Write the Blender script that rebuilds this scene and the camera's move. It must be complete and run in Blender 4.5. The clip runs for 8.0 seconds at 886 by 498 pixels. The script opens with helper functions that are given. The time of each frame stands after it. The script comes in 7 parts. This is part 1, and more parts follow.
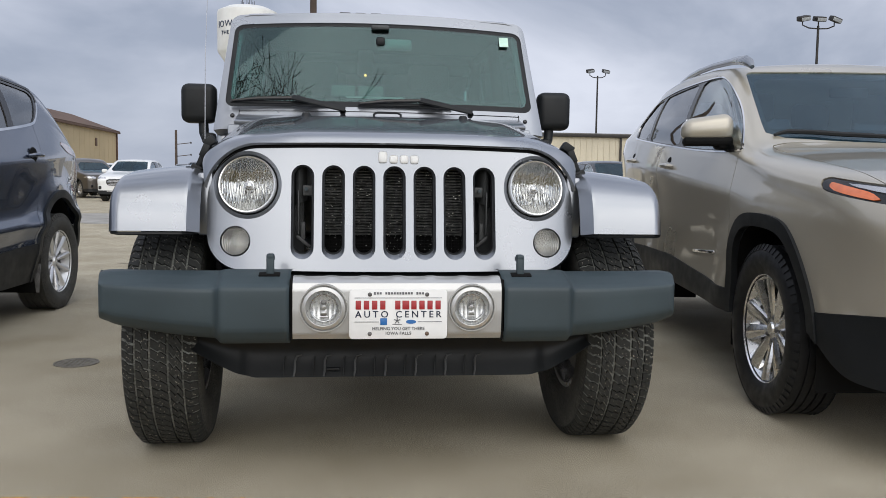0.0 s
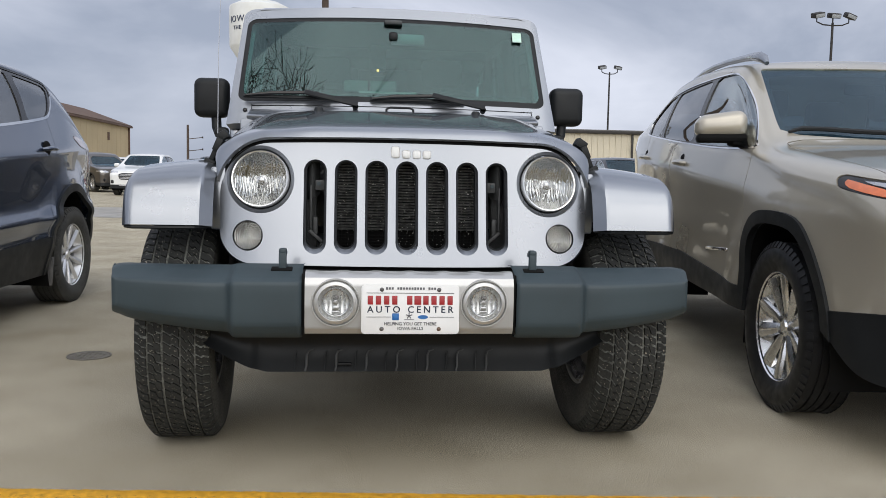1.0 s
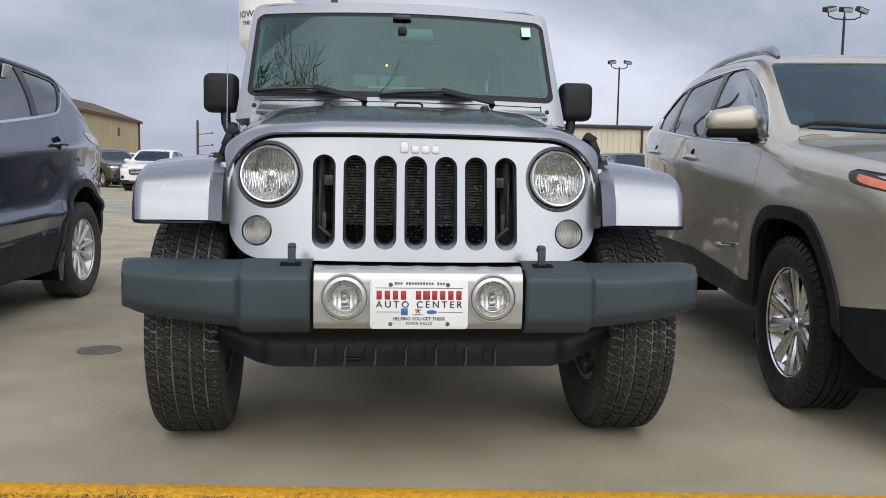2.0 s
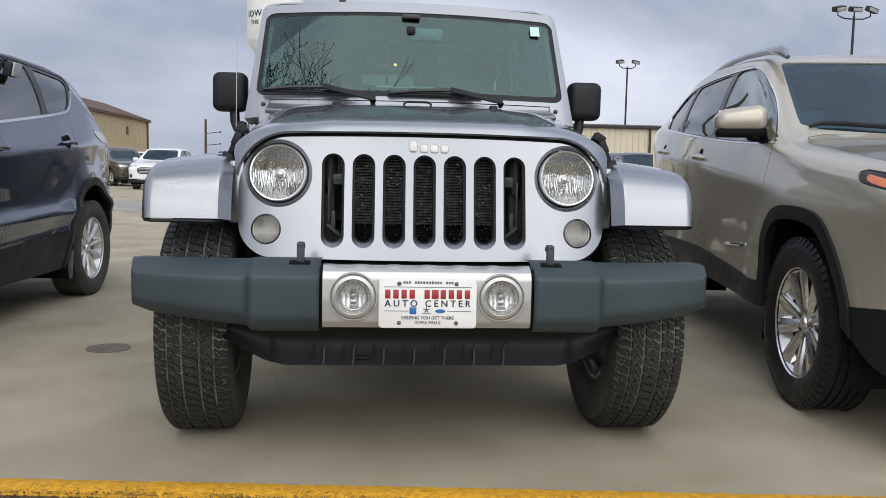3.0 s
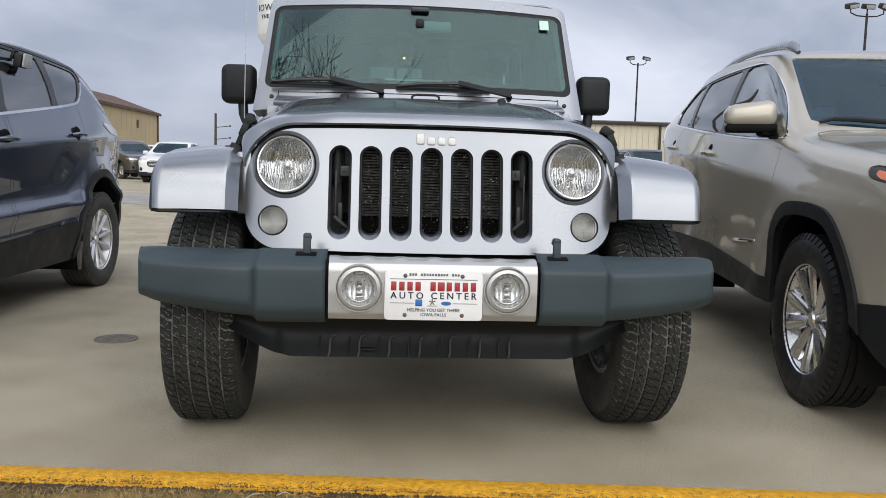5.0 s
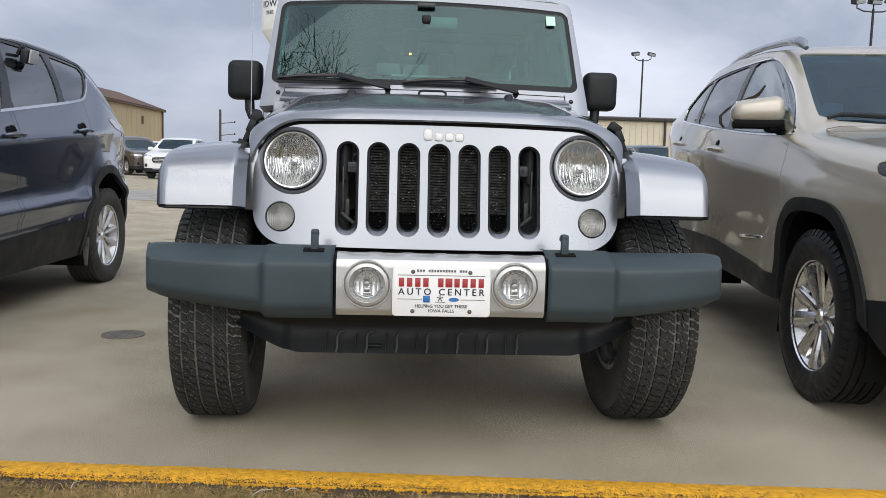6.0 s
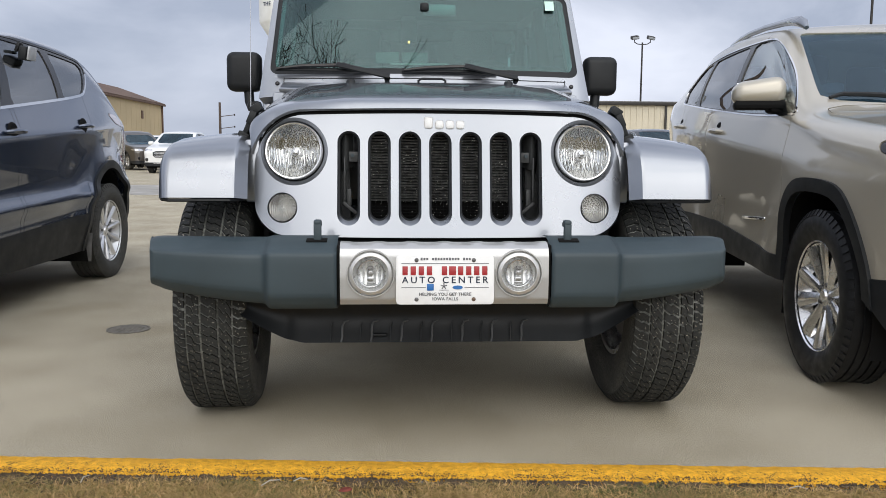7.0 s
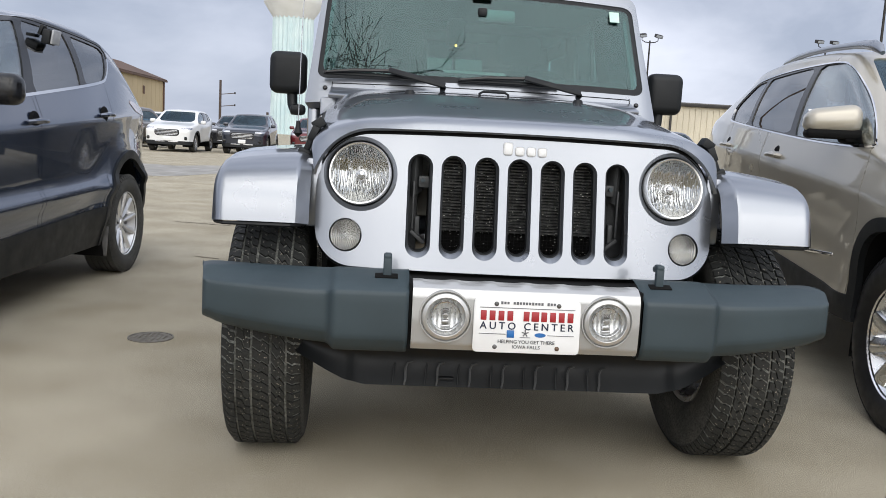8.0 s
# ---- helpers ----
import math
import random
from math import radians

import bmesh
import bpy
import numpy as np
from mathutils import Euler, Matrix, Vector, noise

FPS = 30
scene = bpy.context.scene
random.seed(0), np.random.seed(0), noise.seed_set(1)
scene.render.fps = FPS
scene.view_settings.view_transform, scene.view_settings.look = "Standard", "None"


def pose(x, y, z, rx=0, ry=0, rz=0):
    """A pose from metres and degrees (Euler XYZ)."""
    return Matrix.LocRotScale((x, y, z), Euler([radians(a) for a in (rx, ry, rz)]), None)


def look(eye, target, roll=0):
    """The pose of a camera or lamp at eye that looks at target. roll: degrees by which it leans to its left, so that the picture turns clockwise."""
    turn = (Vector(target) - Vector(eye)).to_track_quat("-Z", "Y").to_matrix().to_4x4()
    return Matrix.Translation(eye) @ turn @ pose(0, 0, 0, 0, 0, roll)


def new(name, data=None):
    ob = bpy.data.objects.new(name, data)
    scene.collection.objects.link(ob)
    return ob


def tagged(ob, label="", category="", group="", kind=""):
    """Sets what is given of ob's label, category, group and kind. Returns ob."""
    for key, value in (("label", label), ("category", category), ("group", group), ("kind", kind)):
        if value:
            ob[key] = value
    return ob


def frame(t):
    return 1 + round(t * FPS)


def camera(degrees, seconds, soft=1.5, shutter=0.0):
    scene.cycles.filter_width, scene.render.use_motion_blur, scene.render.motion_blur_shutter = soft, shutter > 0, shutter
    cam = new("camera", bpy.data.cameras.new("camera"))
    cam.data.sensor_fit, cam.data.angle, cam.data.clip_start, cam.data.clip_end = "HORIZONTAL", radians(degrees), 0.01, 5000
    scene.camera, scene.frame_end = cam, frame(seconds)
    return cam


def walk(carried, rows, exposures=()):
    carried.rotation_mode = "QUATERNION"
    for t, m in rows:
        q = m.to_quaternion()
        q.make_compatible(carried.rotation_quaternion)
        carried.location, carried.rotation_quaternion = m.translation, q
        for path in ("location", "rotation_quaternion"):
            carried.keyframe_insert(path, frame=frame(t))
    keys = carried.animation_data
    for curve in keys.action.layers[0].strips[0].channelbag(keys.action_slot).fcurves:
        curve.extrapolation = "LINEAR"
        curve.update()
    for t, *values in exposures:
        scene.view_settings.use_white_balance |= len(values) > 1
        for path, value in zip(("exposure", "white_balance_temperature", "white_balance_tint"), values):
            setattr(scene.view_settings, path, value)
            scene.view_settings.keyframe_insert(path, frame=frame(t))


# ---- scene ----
cam = camera(55.2, 8.0, soft=0.5)
PATH = [
    (0, (-0.156, 0.274, 0.979), (0.066, 2.255, 0.819), 0.8),
    (0.5, (-0.162, 0.273, 0.977), (0.047, 2.255, 0.811), 1.0),
    (1, (-0.162, 0.279, 0.977), (0.036, 2.262, 0.807), 1.1),
    (1.5, (-0.159, 0.283, 0.976), (0.028, 2.266, 0.799), 1.1),
    (3, (-0.166, 0.28, 0.975), (-0.006, 2.265, 0.792), 1.2),
    (3.5, (-0.16, 0.28, 0.972), (-0.006, 2.266, 0.79), 1.4),
    (4, (-0.156, 0.281, 0.967), (-0.005, 2.267, 0.782), 1.5),
    (4.5, (-0.155, 0.28, 0.965), (-0.009, 2.266, 0.775), 1.6),
    (6, (-0.169, 0.285, 0.964), (-0.039, 2.27, 0.761), 1.6),
    (6.5, (-0.169, 0.285, 0.962), (-0.044, 2.27, 0.752), 1.6),
    (7, (-0.17, 0.285, 0.962), (-0.046, 2.268, 0.732), 0.4),
    (7.2, (-0.19, 0.298, 0.967), (-0.066, 2.275, 0.694), 0.2),
    (7.5, (-0.268, 0.362, 0.991), (-0.141, 2.332, 0.673), 0.9),
    (7.8, (-0.355, 0.461, 1.058), (-0.217, 2.432, 0.743), 2.3),
    (8, (-0.414, 0.556, 1.078), (-0.274, 2.535, 0.82), 3.1),
]
walk(cam, [(t, look(eye, target, roll)) for t, eye, target, roll in PATH], [(0, 0.12), (1.5, 0.16), (4.5, 0.2), (6, 0.25), (7, 0.33), (7.5, 0.39), (8, 0.39)])

# ---- sky and sun: thick cloud, the brighter part of the sky behind the camera ----
SUN_UP, SUN_TURN = radians(37), radians(172)
world = bpy.data.worlds.new("sky")
scene.world = world
world.use_nodes = True
wn, wl = world.node_tree.nodes, world.node_tree.links
wn.clear()


def wnode(kind, **values):
    n = wn.new(kind)
    for key, value in values.items():
        n.inputs[key.replace("_", " ")].default_value = value
    return n


w_out, w_back = wn.new("ShaderNodeOutputWorld"), wnode("ShaderNodeBackground", Strength=1.0)
w_sky = wn.new("ShaderNodeTexSky")
w_sky.sky_type, w_sky.sun_disc = "NISHITA", False
w_sky.sun_elevation, w_sky.sun_rotation = SUN_UP, SUN_TURN
w_co = wn.new("ShaderNodeTexCoord")
w_sep = wn.new("ShaderNodeSeparateXYZ")
w_map = wn.new("ShaderNodeMapping")
w_map.inputs["Scale"].default_value = (1.0, 1.0, 2.0)
w_map.inputs["Location"].default_value = (0.35, 0.1, 0.0)
w_n1 = wnode("ShaderNodeTexNoise", Scale=2.2, Detail=7.0, Roughness=0.52, Distortion=0.35)
w_ramp = wn.new("ShaderNodeValToRGB")
w_ramp.color_ramp.elements[0].position, w_ramp.color_ramp.elements[1].position = 0.38, 0.64
w_ramp.color_ramp.elements[0].color = (0.345, 0.390, 0.495, 1)
w_ramp.color_ramp.elements[1].color = (0.70, 0.735, 0.845, 1)
w_rise = wn.new("ShaderNodeMapRange")
w_rise.inputs["From Min"].default_value, w_rise.inputs["From Max"].default_value = 0.2, 1.0
w_rise.inputs["To Min"].default_value, w_rise.inputs["To Max"].default_value = 1.0, 1.2
w_mul = wn.new("ShaderNodeVectorMath")
w_mul.operation = "SCALE"
# the cloud grows brighter, over the whole sky, towards the hidden sun
w_side = wn.new("ShaderNodeVectorMath")
w_side.operation = "DOT_PRODUCT"
w_side.inputs[1].default_value = (0.08, -0.80, 0.595)
w_warm = wn.new("ShaderNodeMapRange")
w_warm.inputs["To Min"].default_value, w_warm.inputs["To Max"].default_value = 1.0, 2.75
w_fall = wn.new("ShaderNodeMath")
w_fall.operation, w_fall.use_clamp = "POWER", True
w_fall.inputs[1].default_value = 2.1
w_face = wn.new("ShaderNodeClamp")
w_tone = wn.new("ShaderNodeMix")
w_tone.data_type = "RGBA"
w_tone.inputs[6].default_value, w_tone.inputs[7].default_value = (1, 1, 1, 1), (1.09, 1.0, 0.82, 1)
w_tint = wn.new("ShaderNodeVectorMath")
w_tint.operation = "MULTIPLY"
w_both = wn.new("ShaderNodeMath")
w_both.operation = "MULTIPLY"
w_dim = wn.new("ShaderNodeVectorMath")
w_dim.operation = "SCALE"
w_dim.inputs["Scale"].default_value = 0.06
w_mix = wn.new("ShaderNodeMix")
w_mix.data_type = "RGBA"
w_mix.inputs[0].default_value = 0.93
for a, b in ((w_co.outputs["Generated"], w_map.inputs["Vector"]), (w_map.outputs[0], w_n1.inputs["Vector"]),
             (w_n1.outputs[0], w_ramp.inputs[0]), (w_co.outputs["Generated"], w_sep.inputs[0]),
             (w_sep.outputs["Z"], w_rise.inputs["Value"]), (w_fall.outputs[0], w_tone.inputs[0]), (w_ramp.outputs[0], w_tint.inputs[0]), (w_tone.outputs[2], w_tint.inputs[1]), (w_tint.outputs[0], w_mul.inputs[0]),
             (w_co.outputs["Generated"], w_side.inputs[0]), (w_side.outputs["Value"], w_face.inputs["Value"]), (w_face.outputs[0], w_fall.inputs[0]), (w_fall.outputs[0], w_warm.inputs["Value"]), (w_rise.outputs[0], w_both.inputs[0]),
             (w_warm.outputs[0], w_both.inputs[1]), (w_both.outputs[0], w_mul.inputs["Scale"]), (w_sky.outputs[0], w_dim.inputs[0]),
             (w_dim.outputs[0], w_mix.inputs[6]), (w_mul.outputs[0], w_mix.inputs[7]),
             (w_mix.outputs[2], w_back.inputs["Color"]), (w_back.outputs[0], w_out.inputs[0])):
    wl.new(a, b)

sun = new("sun", bpy.data.lights.new("sun", "SUN"))
sun.data.energy, sun.data.angle, sun.data.color = 0.8, radians(70), (1.0, 0.965, 0.91)
sun.matrix_world = look((1.5, -7.0, 7.6), (0.2, 3.0, 0.0))


# ---- materials ----
def material(name, base, rough=0.5, metal=0.0, vary=0.0, scale=8.0, grain=0.0, grain_scale=200.0, bump=0.0, bump_scale=60.0,
             coat=0.0, rough_vary=0.0, spec=0.5, tint=None, stretch=(1, 1, 1), emit=None, patch=0.0, patch_scale=3.0, speckle=0.0, speckle_scale=20.0, coat_ior=1.5):
    """One surface: base colour broken by broad patches and by fine grain, with relief and uneven gloss."""
    m = bpy.data.materials.new(name)
    m.use_nodes = True
    nodes, links = m.node_tree.nodes, m.node_tree.links
    p = nodes["Principled BSDF"]
    p.inputs["Base Color"].default_value = (*base, 1)
    p.inputs["Roughness"].default_value, p.inputs["Metallic"].default_value = rough, metal
    p.inputs["Specular IOR Level"].default_value, p.inputs["Coat Weight"].default_value = spec, coat
    p.inputs["Coat Roughness"].default_value, p.inputs["Coat IOR"].default_value = 0.03, coat_ior
    if emit:
        p.inputs["Emission Color"].default_value, p.inputs["Emission Strength"].default_value = (*emit[:3], 1), emit[3]
    co = nodes.new("ShaderNodeTexCoord")
    mp = nodes.new("ShaderNodeMapping")
    mp.inputs["Scale"].default_value = stretch
    links.new(co.outputs["Object"], mp.inputs["Vector"])

    def noise_of(size, detail=4.0):
        n = nodes.new("ShaderNodeTexNoise")
        n.inputs["Scale"].default_value, n.inputs["Detail"].default_value = size, detail
        links.new(mp.outputs[0], n.inputs["Vector"])
        return n

    colour = None
    for amount, size, other in ((vary, scale, tint), (patch, patch_scale, None), (speckle, speckle_scale, None), (grain, grain_scale, None)):
        if amount:
            mix = nodes.new("ShaderNodeMix")
            mix.data_type = "RGBA"
            lo = tuple(c * (1 - amount) for c in base) if other is None else other
            hi = tuple(min(1, c * (1 + amount)) for c in base)
            rng = nodes.new("ShaderNodeMapRange")
            rng.inputs["From Min"].default_value, rng.inputs["From Max"].default_value = 0.32, 0.68
            links.new(noise_of(size).outputs[0], rng.inputs["Value"])
            links.new(rng.outputs[0], mix.inputs[0])
            if colour is None:
                mix.inputs[6].default_value, mix.inputs[7].default_value = (*lo, 1), (*hi, 1)
            else:
                mix.blend_type = "MULTIPLY"
                mul = nodes.new("ShaderNodeMix")
                mul.data_type = "RGBA"
                mul.inputs[6].default_value, mul.inputs[7].default_value = (1 - amount, 1 - amount, 1 - amount, 1), (1 + amount, 1 + amount, 1 + amount, 1)
                links.new(rng.outputs[0], mul.inputs[0])
                links.new(colour, mix.inputs[6])
                links.new(mul.outputs[2], mix.inputs[7])
                mix.inputs[0].default_value = 1.0
                for l in list(links):
                    if l.to_socket == mix.inputs[0]:
                        links.remove(l)
            colour = mix.outputs[2]
    if colour is not None:
        links.new(colour, p.inputs["Base Color"])
    if rough_vary:
        rng = nodes.new("ShaderNodeMapRange")
        rng.inputs["From Min"].default_value, rng.inputs["From Max"].default_value = 0.3, 0.7
        rng.inputs["To Min"].default_value, rng.inputs["To Max"].default_value = max(0.0, rough - rough_vary), min(1.0, rough + rough_vary)
        links.new(noise_of(scale * 1.7, 5.0).outputs[0], rng.inputs["Value"])
        links.new(rng.outputs[0], p.inputs["Roughness"])
    if bump:
        b = nodes.new("ShaderNodeBump")
        b.inputs["Strength"].default_value, b.inputs["Distance"].default_value = min(1.0, bump), 0.01 * max(0.1, bump)
        links.new(noise_of(bump_scale, 3.0).outputs[0], b.inputs["Height"])
        links.new(b.outputs[0], p.inputs["Normal"])
    return m


def glass_material(name, tint, gloss=1.45, rough=0.0, cast=(1.0, 1.0, 1.0)):
    """A thin pane: light goes through tinted, and a share that grows towards grazing is mirrored."""
    m = bpy.data.materials.new(name)
    m.use_nodes = True
    nodes, links = m.node_tree.nodes, m.node_tree.links
    nodes.clear()
    out, mix = nodes.new("ShaderNodeOutputMaterial"), nodes.new("ShaderNodeMixShader")
    clear, shine, facing = nodes.new("ShaderNodeBsdfTransparent"), nodes.new("ShaderNodeBsdfGlossy"), nodes.new("ShaderNodeLayerWeight")
    power, share = nodes.new("ShaderNodeMath"), nodes.new("ShaderNodeMapRange")
    power.operation, power.inputs[1].default_value = "POWER", 5.0
    facing.inputs["Blend"].default_value = 0.5
    share.inputs["To Min"].default_value, share.inputs["To Max"].default_value = ((gloss - 1) / (gloss + 1)) ** 2, 0.9
    clear.inputs["Color"].default_value = (*tint, 1)
    shine.inputs["Roughness"].default_value = rough
    shine.inputs["Color"].default_value = (*cast, 1)
    links.new(facing.outputs["Facing"], power.inputs[0])
    links.new(power.outputs[0], share.inputs["Value"])
    links.new(share.outputs[0], mix.inputs[0])
    links.new(clear.outputs[0], mix.inputs[1])
    links.new(shine.outputs[0], mix.inputs[2])
    links.new(mix.outputs[0], out.inputs[0])
    return m


SILVER = material("silver_paint", (0.285, 0.302, 0.333), rough=0.29, metal=0.85, vary=0.03, scale=2.0, grain=0.06, grain_scale=900, coat=1.0, rough_vary=0.03)
SILVER_SATIN = material("satin_silver", (0.52, 0.52, 0.515), rough=0.36, metal=0.6, vary=0.03, scale=5, grain=0.04, grain_scale=700)
TAN = material("tan_paint", coat_ior=1.75, base=(0.44, 0.402, 0.325), rough=0.3, metal=0.3, vary=0.04, scale=1.5, grain=0.05, grain_scale=900, coat=1.0, rough_vary=0.03)
CHARCOAL = material("charcoal_paint", coat_ior=1.8, base=(0.046, 0.066, 0.112), rough=0.24, metal=0.6, vary=0.08, scale=1.5, grain=0.06, grain_scale=900, coat=1.0, rough_vary=0.03)
PLASTIC = material("bumper_plastic", (0.032, 0.049, 0.058), rough=0.55, vary=0.12, scale=5, grain=0.1, grain_scale=500, bump=0.06, bump_scale=600, rough_vary=0.06)
TRIM = material("black_trim", (0.012, 0.0135, 0.015), rough=0.5, spec=0.3, vary=0.15, scale=7, grain=0.1, grain_scale=300, bump=0.05, bump_scale=500, rough_vary=0.08)
GLOSS_BLACK = material("gloss_black", (0.012, 0.012, 0.013), rough=0.22, vary=0.1, scale=6, rough_vary=0.05)
DUCT = material("duct_plastic", (0.055, 0.058, 0.060), rough=0.55, vary=0.2, scale=20, grain=0.1, grain_scale=300)
# near-black: stands for shade in wheel wells, underside and gaps, also plain black parts
DARK = material("black_and_shade", (0.004, 0.004, 0.004), rough=0.8, spec=0.2, vary=0.2, scale=5)
RUBBER = material("tyre_rubber", (0.034, 0.034, 0.032), rough=0.75, spec=0.3, vary=0.3, scale=9, grain=0.75, grain_scale=190, bump=0.25, bump_scale=220, tint=(0.075, 0.073, 0.065))
CLEAN_RUBBER = material("dressed_rubber", (0.010, 0.0105, 0.0115), rough=0.5, spec=0.45, vary=0.25, scale=14, grain=0.3, grain_scale=220, bump=0.15, bump_scale=240, rough_vary=0.12)
BLOCK_RUBBER = material("tread_rubber", (0.013, 0.0138, 0.013), rough=0.7, spec=0.4, vary=0.3, scale=11, grain=0.5, grain_scale=240, bump=0.2, bump_scale=260, tint=(0.024, 0.025, 0.023))
GROOVE_DUST = material("dusty_groove", (0.17, 0.174, 0.160), rough=0.9, spec=0.2, vary=0.4, scale=8, grain=0.5, grain_scale=160, bump=0.3, bump_scale=200, tint=(0.08, 0.083, 0.076))
CHROME = material("chrome", (0.75, 0.75, 0.76), rough=0.09, metal=1.0, vary=0.04, scale=8, rough_vary=0.03)
ALLOY = material("alloy", (0.55, 0.55, 0.56), rough=0.27, metal=0.9, vary=0.06, scale=9, rough_vary=0.07)
DULL_STEEL = material("dull_steel", (0.16, 0.155, 0.15), rough=0.6, metal=0.5, vary=0.3, scale=12, rough_vary=0.1)
SEAT = material("seat_cloth", (0.035, 0.035, 0.037), rough=0.9, vary=0.2, scale=14, grain=0.2, grain_scale=260, bump=0.1, bump_scale=300)
DASH = material("dash_plastic", (0.035, 0.036, 0.037), rough=0.65, vary=0.15, scale=8, bump=0.08, bump_scale=400)
LINER = material("roof_lining", (0.12, 0.12, 0.118), rough=0.95, vary=0.1, scale=10)
WINDSHIELD = glass_material("windshield_glass", (0.40, 0.58, 0.55), 1.66, cast=(0.78, 0.95, 0.98))
REAR_TINT = glass_material("dark_rear_glass", (0.05, 0.06, 0.06), 1.55)
CAR_SCREEN = glass_material("car_screen_glass", (0.47, 0.60, 0.64), 1.62, cast=(0.79, 0.93, 1.0))
PRIVACY = glass_material("privacy_glass", (0.36, 0.40, 0.43), 2.7)
CLEAR_SIDE = glass_material("side_glass", (0.72, 0.82, 0.84), 2.8)
REFLECTOR = material("lamp_reflector", (0.60, 0.60, 0.59), rough=0.06, metal=1.0, vary=0.05, scale=30, rough_vary=0.03)
LENS = glass_material("lamp_lens", (0.94, 0.95, 0.95), 1.4)
AMBER = material("amber_lens", (0.75, 0.16, 0.03), rough=0.25, vary=0.1, scale=30, coat=1.0)
TAIL_LENS = material("tail_lens", (0.46, 0.40, 0.42), rough=0.2, vary=0.25, scale=20, coat=1.0)
FOG_BOWL = material("fog_reflector", (0.80, 0.80, 0.79), rough=0.32, metal=0.6, vary=0.1, scale=60, rough_vary=0.1)
FOG_BEZEL = material("fog_bezel_satin", (0.56, 0.56, 0.55), rough=0.34, metal=0.5, vary=0.05, scale=30, rough_vary=0.05)
POLISHED_RING = material("polished_ring", (0.78, 0.78, 0.77), rough=0.22, metal=0.8, vary=0.05, scale=30, rough_vary=0.05)
SIGNAL_CUP = material("signal_reflector", (0.30, 0.29, 0.27), rough=0.22, metal=0.8, vary=0.1, scale=40)
WHITE = material("white_enamel", (0.78, 0.78, 0.77), rough=0.35, vary=0.03, scale=20)
RED_INK = material("red_ink", (0.36, 0.025, 0.03), rough=0.4, vary=0.06, scale=60)
NAVY_INK = material("navy_ink", (0.02, 0.03, 0.07), rough=0.4, vary=0.06, scale=60)
BLUE_INK = material("blue_ink", (0.02, 0.14, 0.40), rough=0.4, vary=0.06, scale=60)
GREY_INK = material("grey_ink", (0.12, 0.12, 0.13), rough=0.4, vary=0.06, scale=60)
RUST = material("rusty_screw", (0.16, 0.11, 0.08), rough=0.6, metal=0.5, vary=0.4, scale=200)
PAPER = material("paper", (0.72, 0.72, 0.70), rough=0.8, vary=0.05, scale=30)
SHEET = material("grey_sheet", (0.26, 0.27, 0.27), rough=0.8, vary=0.08, scale=30)
GREEN_TAG = material("pale_green_sticker", (0.55, 0.78, 0.66), rough=0.6, vary=0.06, scale=50)
ASPHALT = material("asphalt", (0.398, 0.357, 0.275), rough=0.9, spec=0.12, vary=0.10, scale=1.7, patch=0.08, patch_scale=0.7, speckle=0.22, speckle_scale=120.0, grain=0.75, grain_scale=260, bump=0.45, bump_scale=300, rough_vary=0.08, tint=(0.325, 0.285, 0.208))
YELLOW = material("kerb_paint", (0.93, 0.455, 0.022), rough=0.8, vary=0.14, scale=45, grain=0.32, grain_scale=330, bump=1.0, bump_scale=190, tint=(0.68, 0.32, 0.012))
SOIL = material("soil", (0.075, 0.052, 0.032), rough=0.95, vary=0.35, scale=9, grain=0.4, grain_scale=120, bump=0.8, bump_scale=50)
TURF = material("turf", (0.115, 0.085, 0.036), rough=0.95, vary=0.4, scale=4.0, patch=0.25, patch_scale=30.0, grain=0.5, grain_scale=160, bump=0.9, bump_scale=90, tint=(0.095, 0.080, 0.034))
GRASS = material("winter_grass", (0.25, 0.170, 0.055), rough=0.7, vary=0.35, scale=2.6, patch=0.2, patch_scale=60, tint=(0.095, 0.115, 0.026))
STRAW = material("dead_grass", (0.50, 0.325, 0.145), rough=0.85, vary=0.3, scale=6)
BARK = material("bark", (0.05, 0.042, 0.036), rough=0.95, vary=0.3, scale=14, bump=0.6, bump_scale=40)
BEIGE = material("beige_siding", (0.48, 0.385, 0.235), rough=0.8, vary=0.06, scale=0.6, grain=0.05, grain_scale=20)
BROWN_ROOF = material("brown_roof", (0.115, 0.07, 0.05), rough=0.85, vary=0.18, scale=0.7, grain=0.1, grain_scale=12)
CREAM = material("cream_metal", (0.56, 0.51, 0.40), rough=0.6, vary=0.07, scale=0.8, grain=0.05, grain_scale=14)
TOWER_WHITE = material("tower_paint", (0.70, 0.71, 0.70), rough=0.6, vary=0.08, scale=0.18, tint=(0.62, 0.62, 0.59))
TOWER_STEM = material("tower_stem_paint", (0.58, 0.68, 0.68), rough=0.6, vary=0.1, scale=0.2, tint=(0.5, 0.64, 0.66))
WOOD_POLE = material("pole_wood", (0.075, 0.055, 0.045), rough=0.9, vary=0.25, scale=3, bump=0.4, bump_scale=20)
DARK_STEEL = material("dark_bronze_steel", (0.035, 0.032, 0.03), rough=0.6, metal=0.4, vary=0.2, scale=5)
LAMP_FACE = material("lamp_glass_face", (0.3, 0.32, 0.34), rough=0.2, vary=0.1, scale=9)
PAINT_WHITE = material("white_paint", (0.74, 0.74, 0.73), rough=0.3, vary=0.03, scale=2, coat=0.8)
PAINT_NAVY = material("navy_paint", (0.010, 0.014, 0.026), rough=0.3, metal=0.2, vary=0.06, scale=2, coat=1.0)
PAINT_BRONZE = material("bronze_paint", (0.085, 0.075, 0.066), rough=0.28, metal=0.5, vary=0.06, scale=2, coat=0.9)
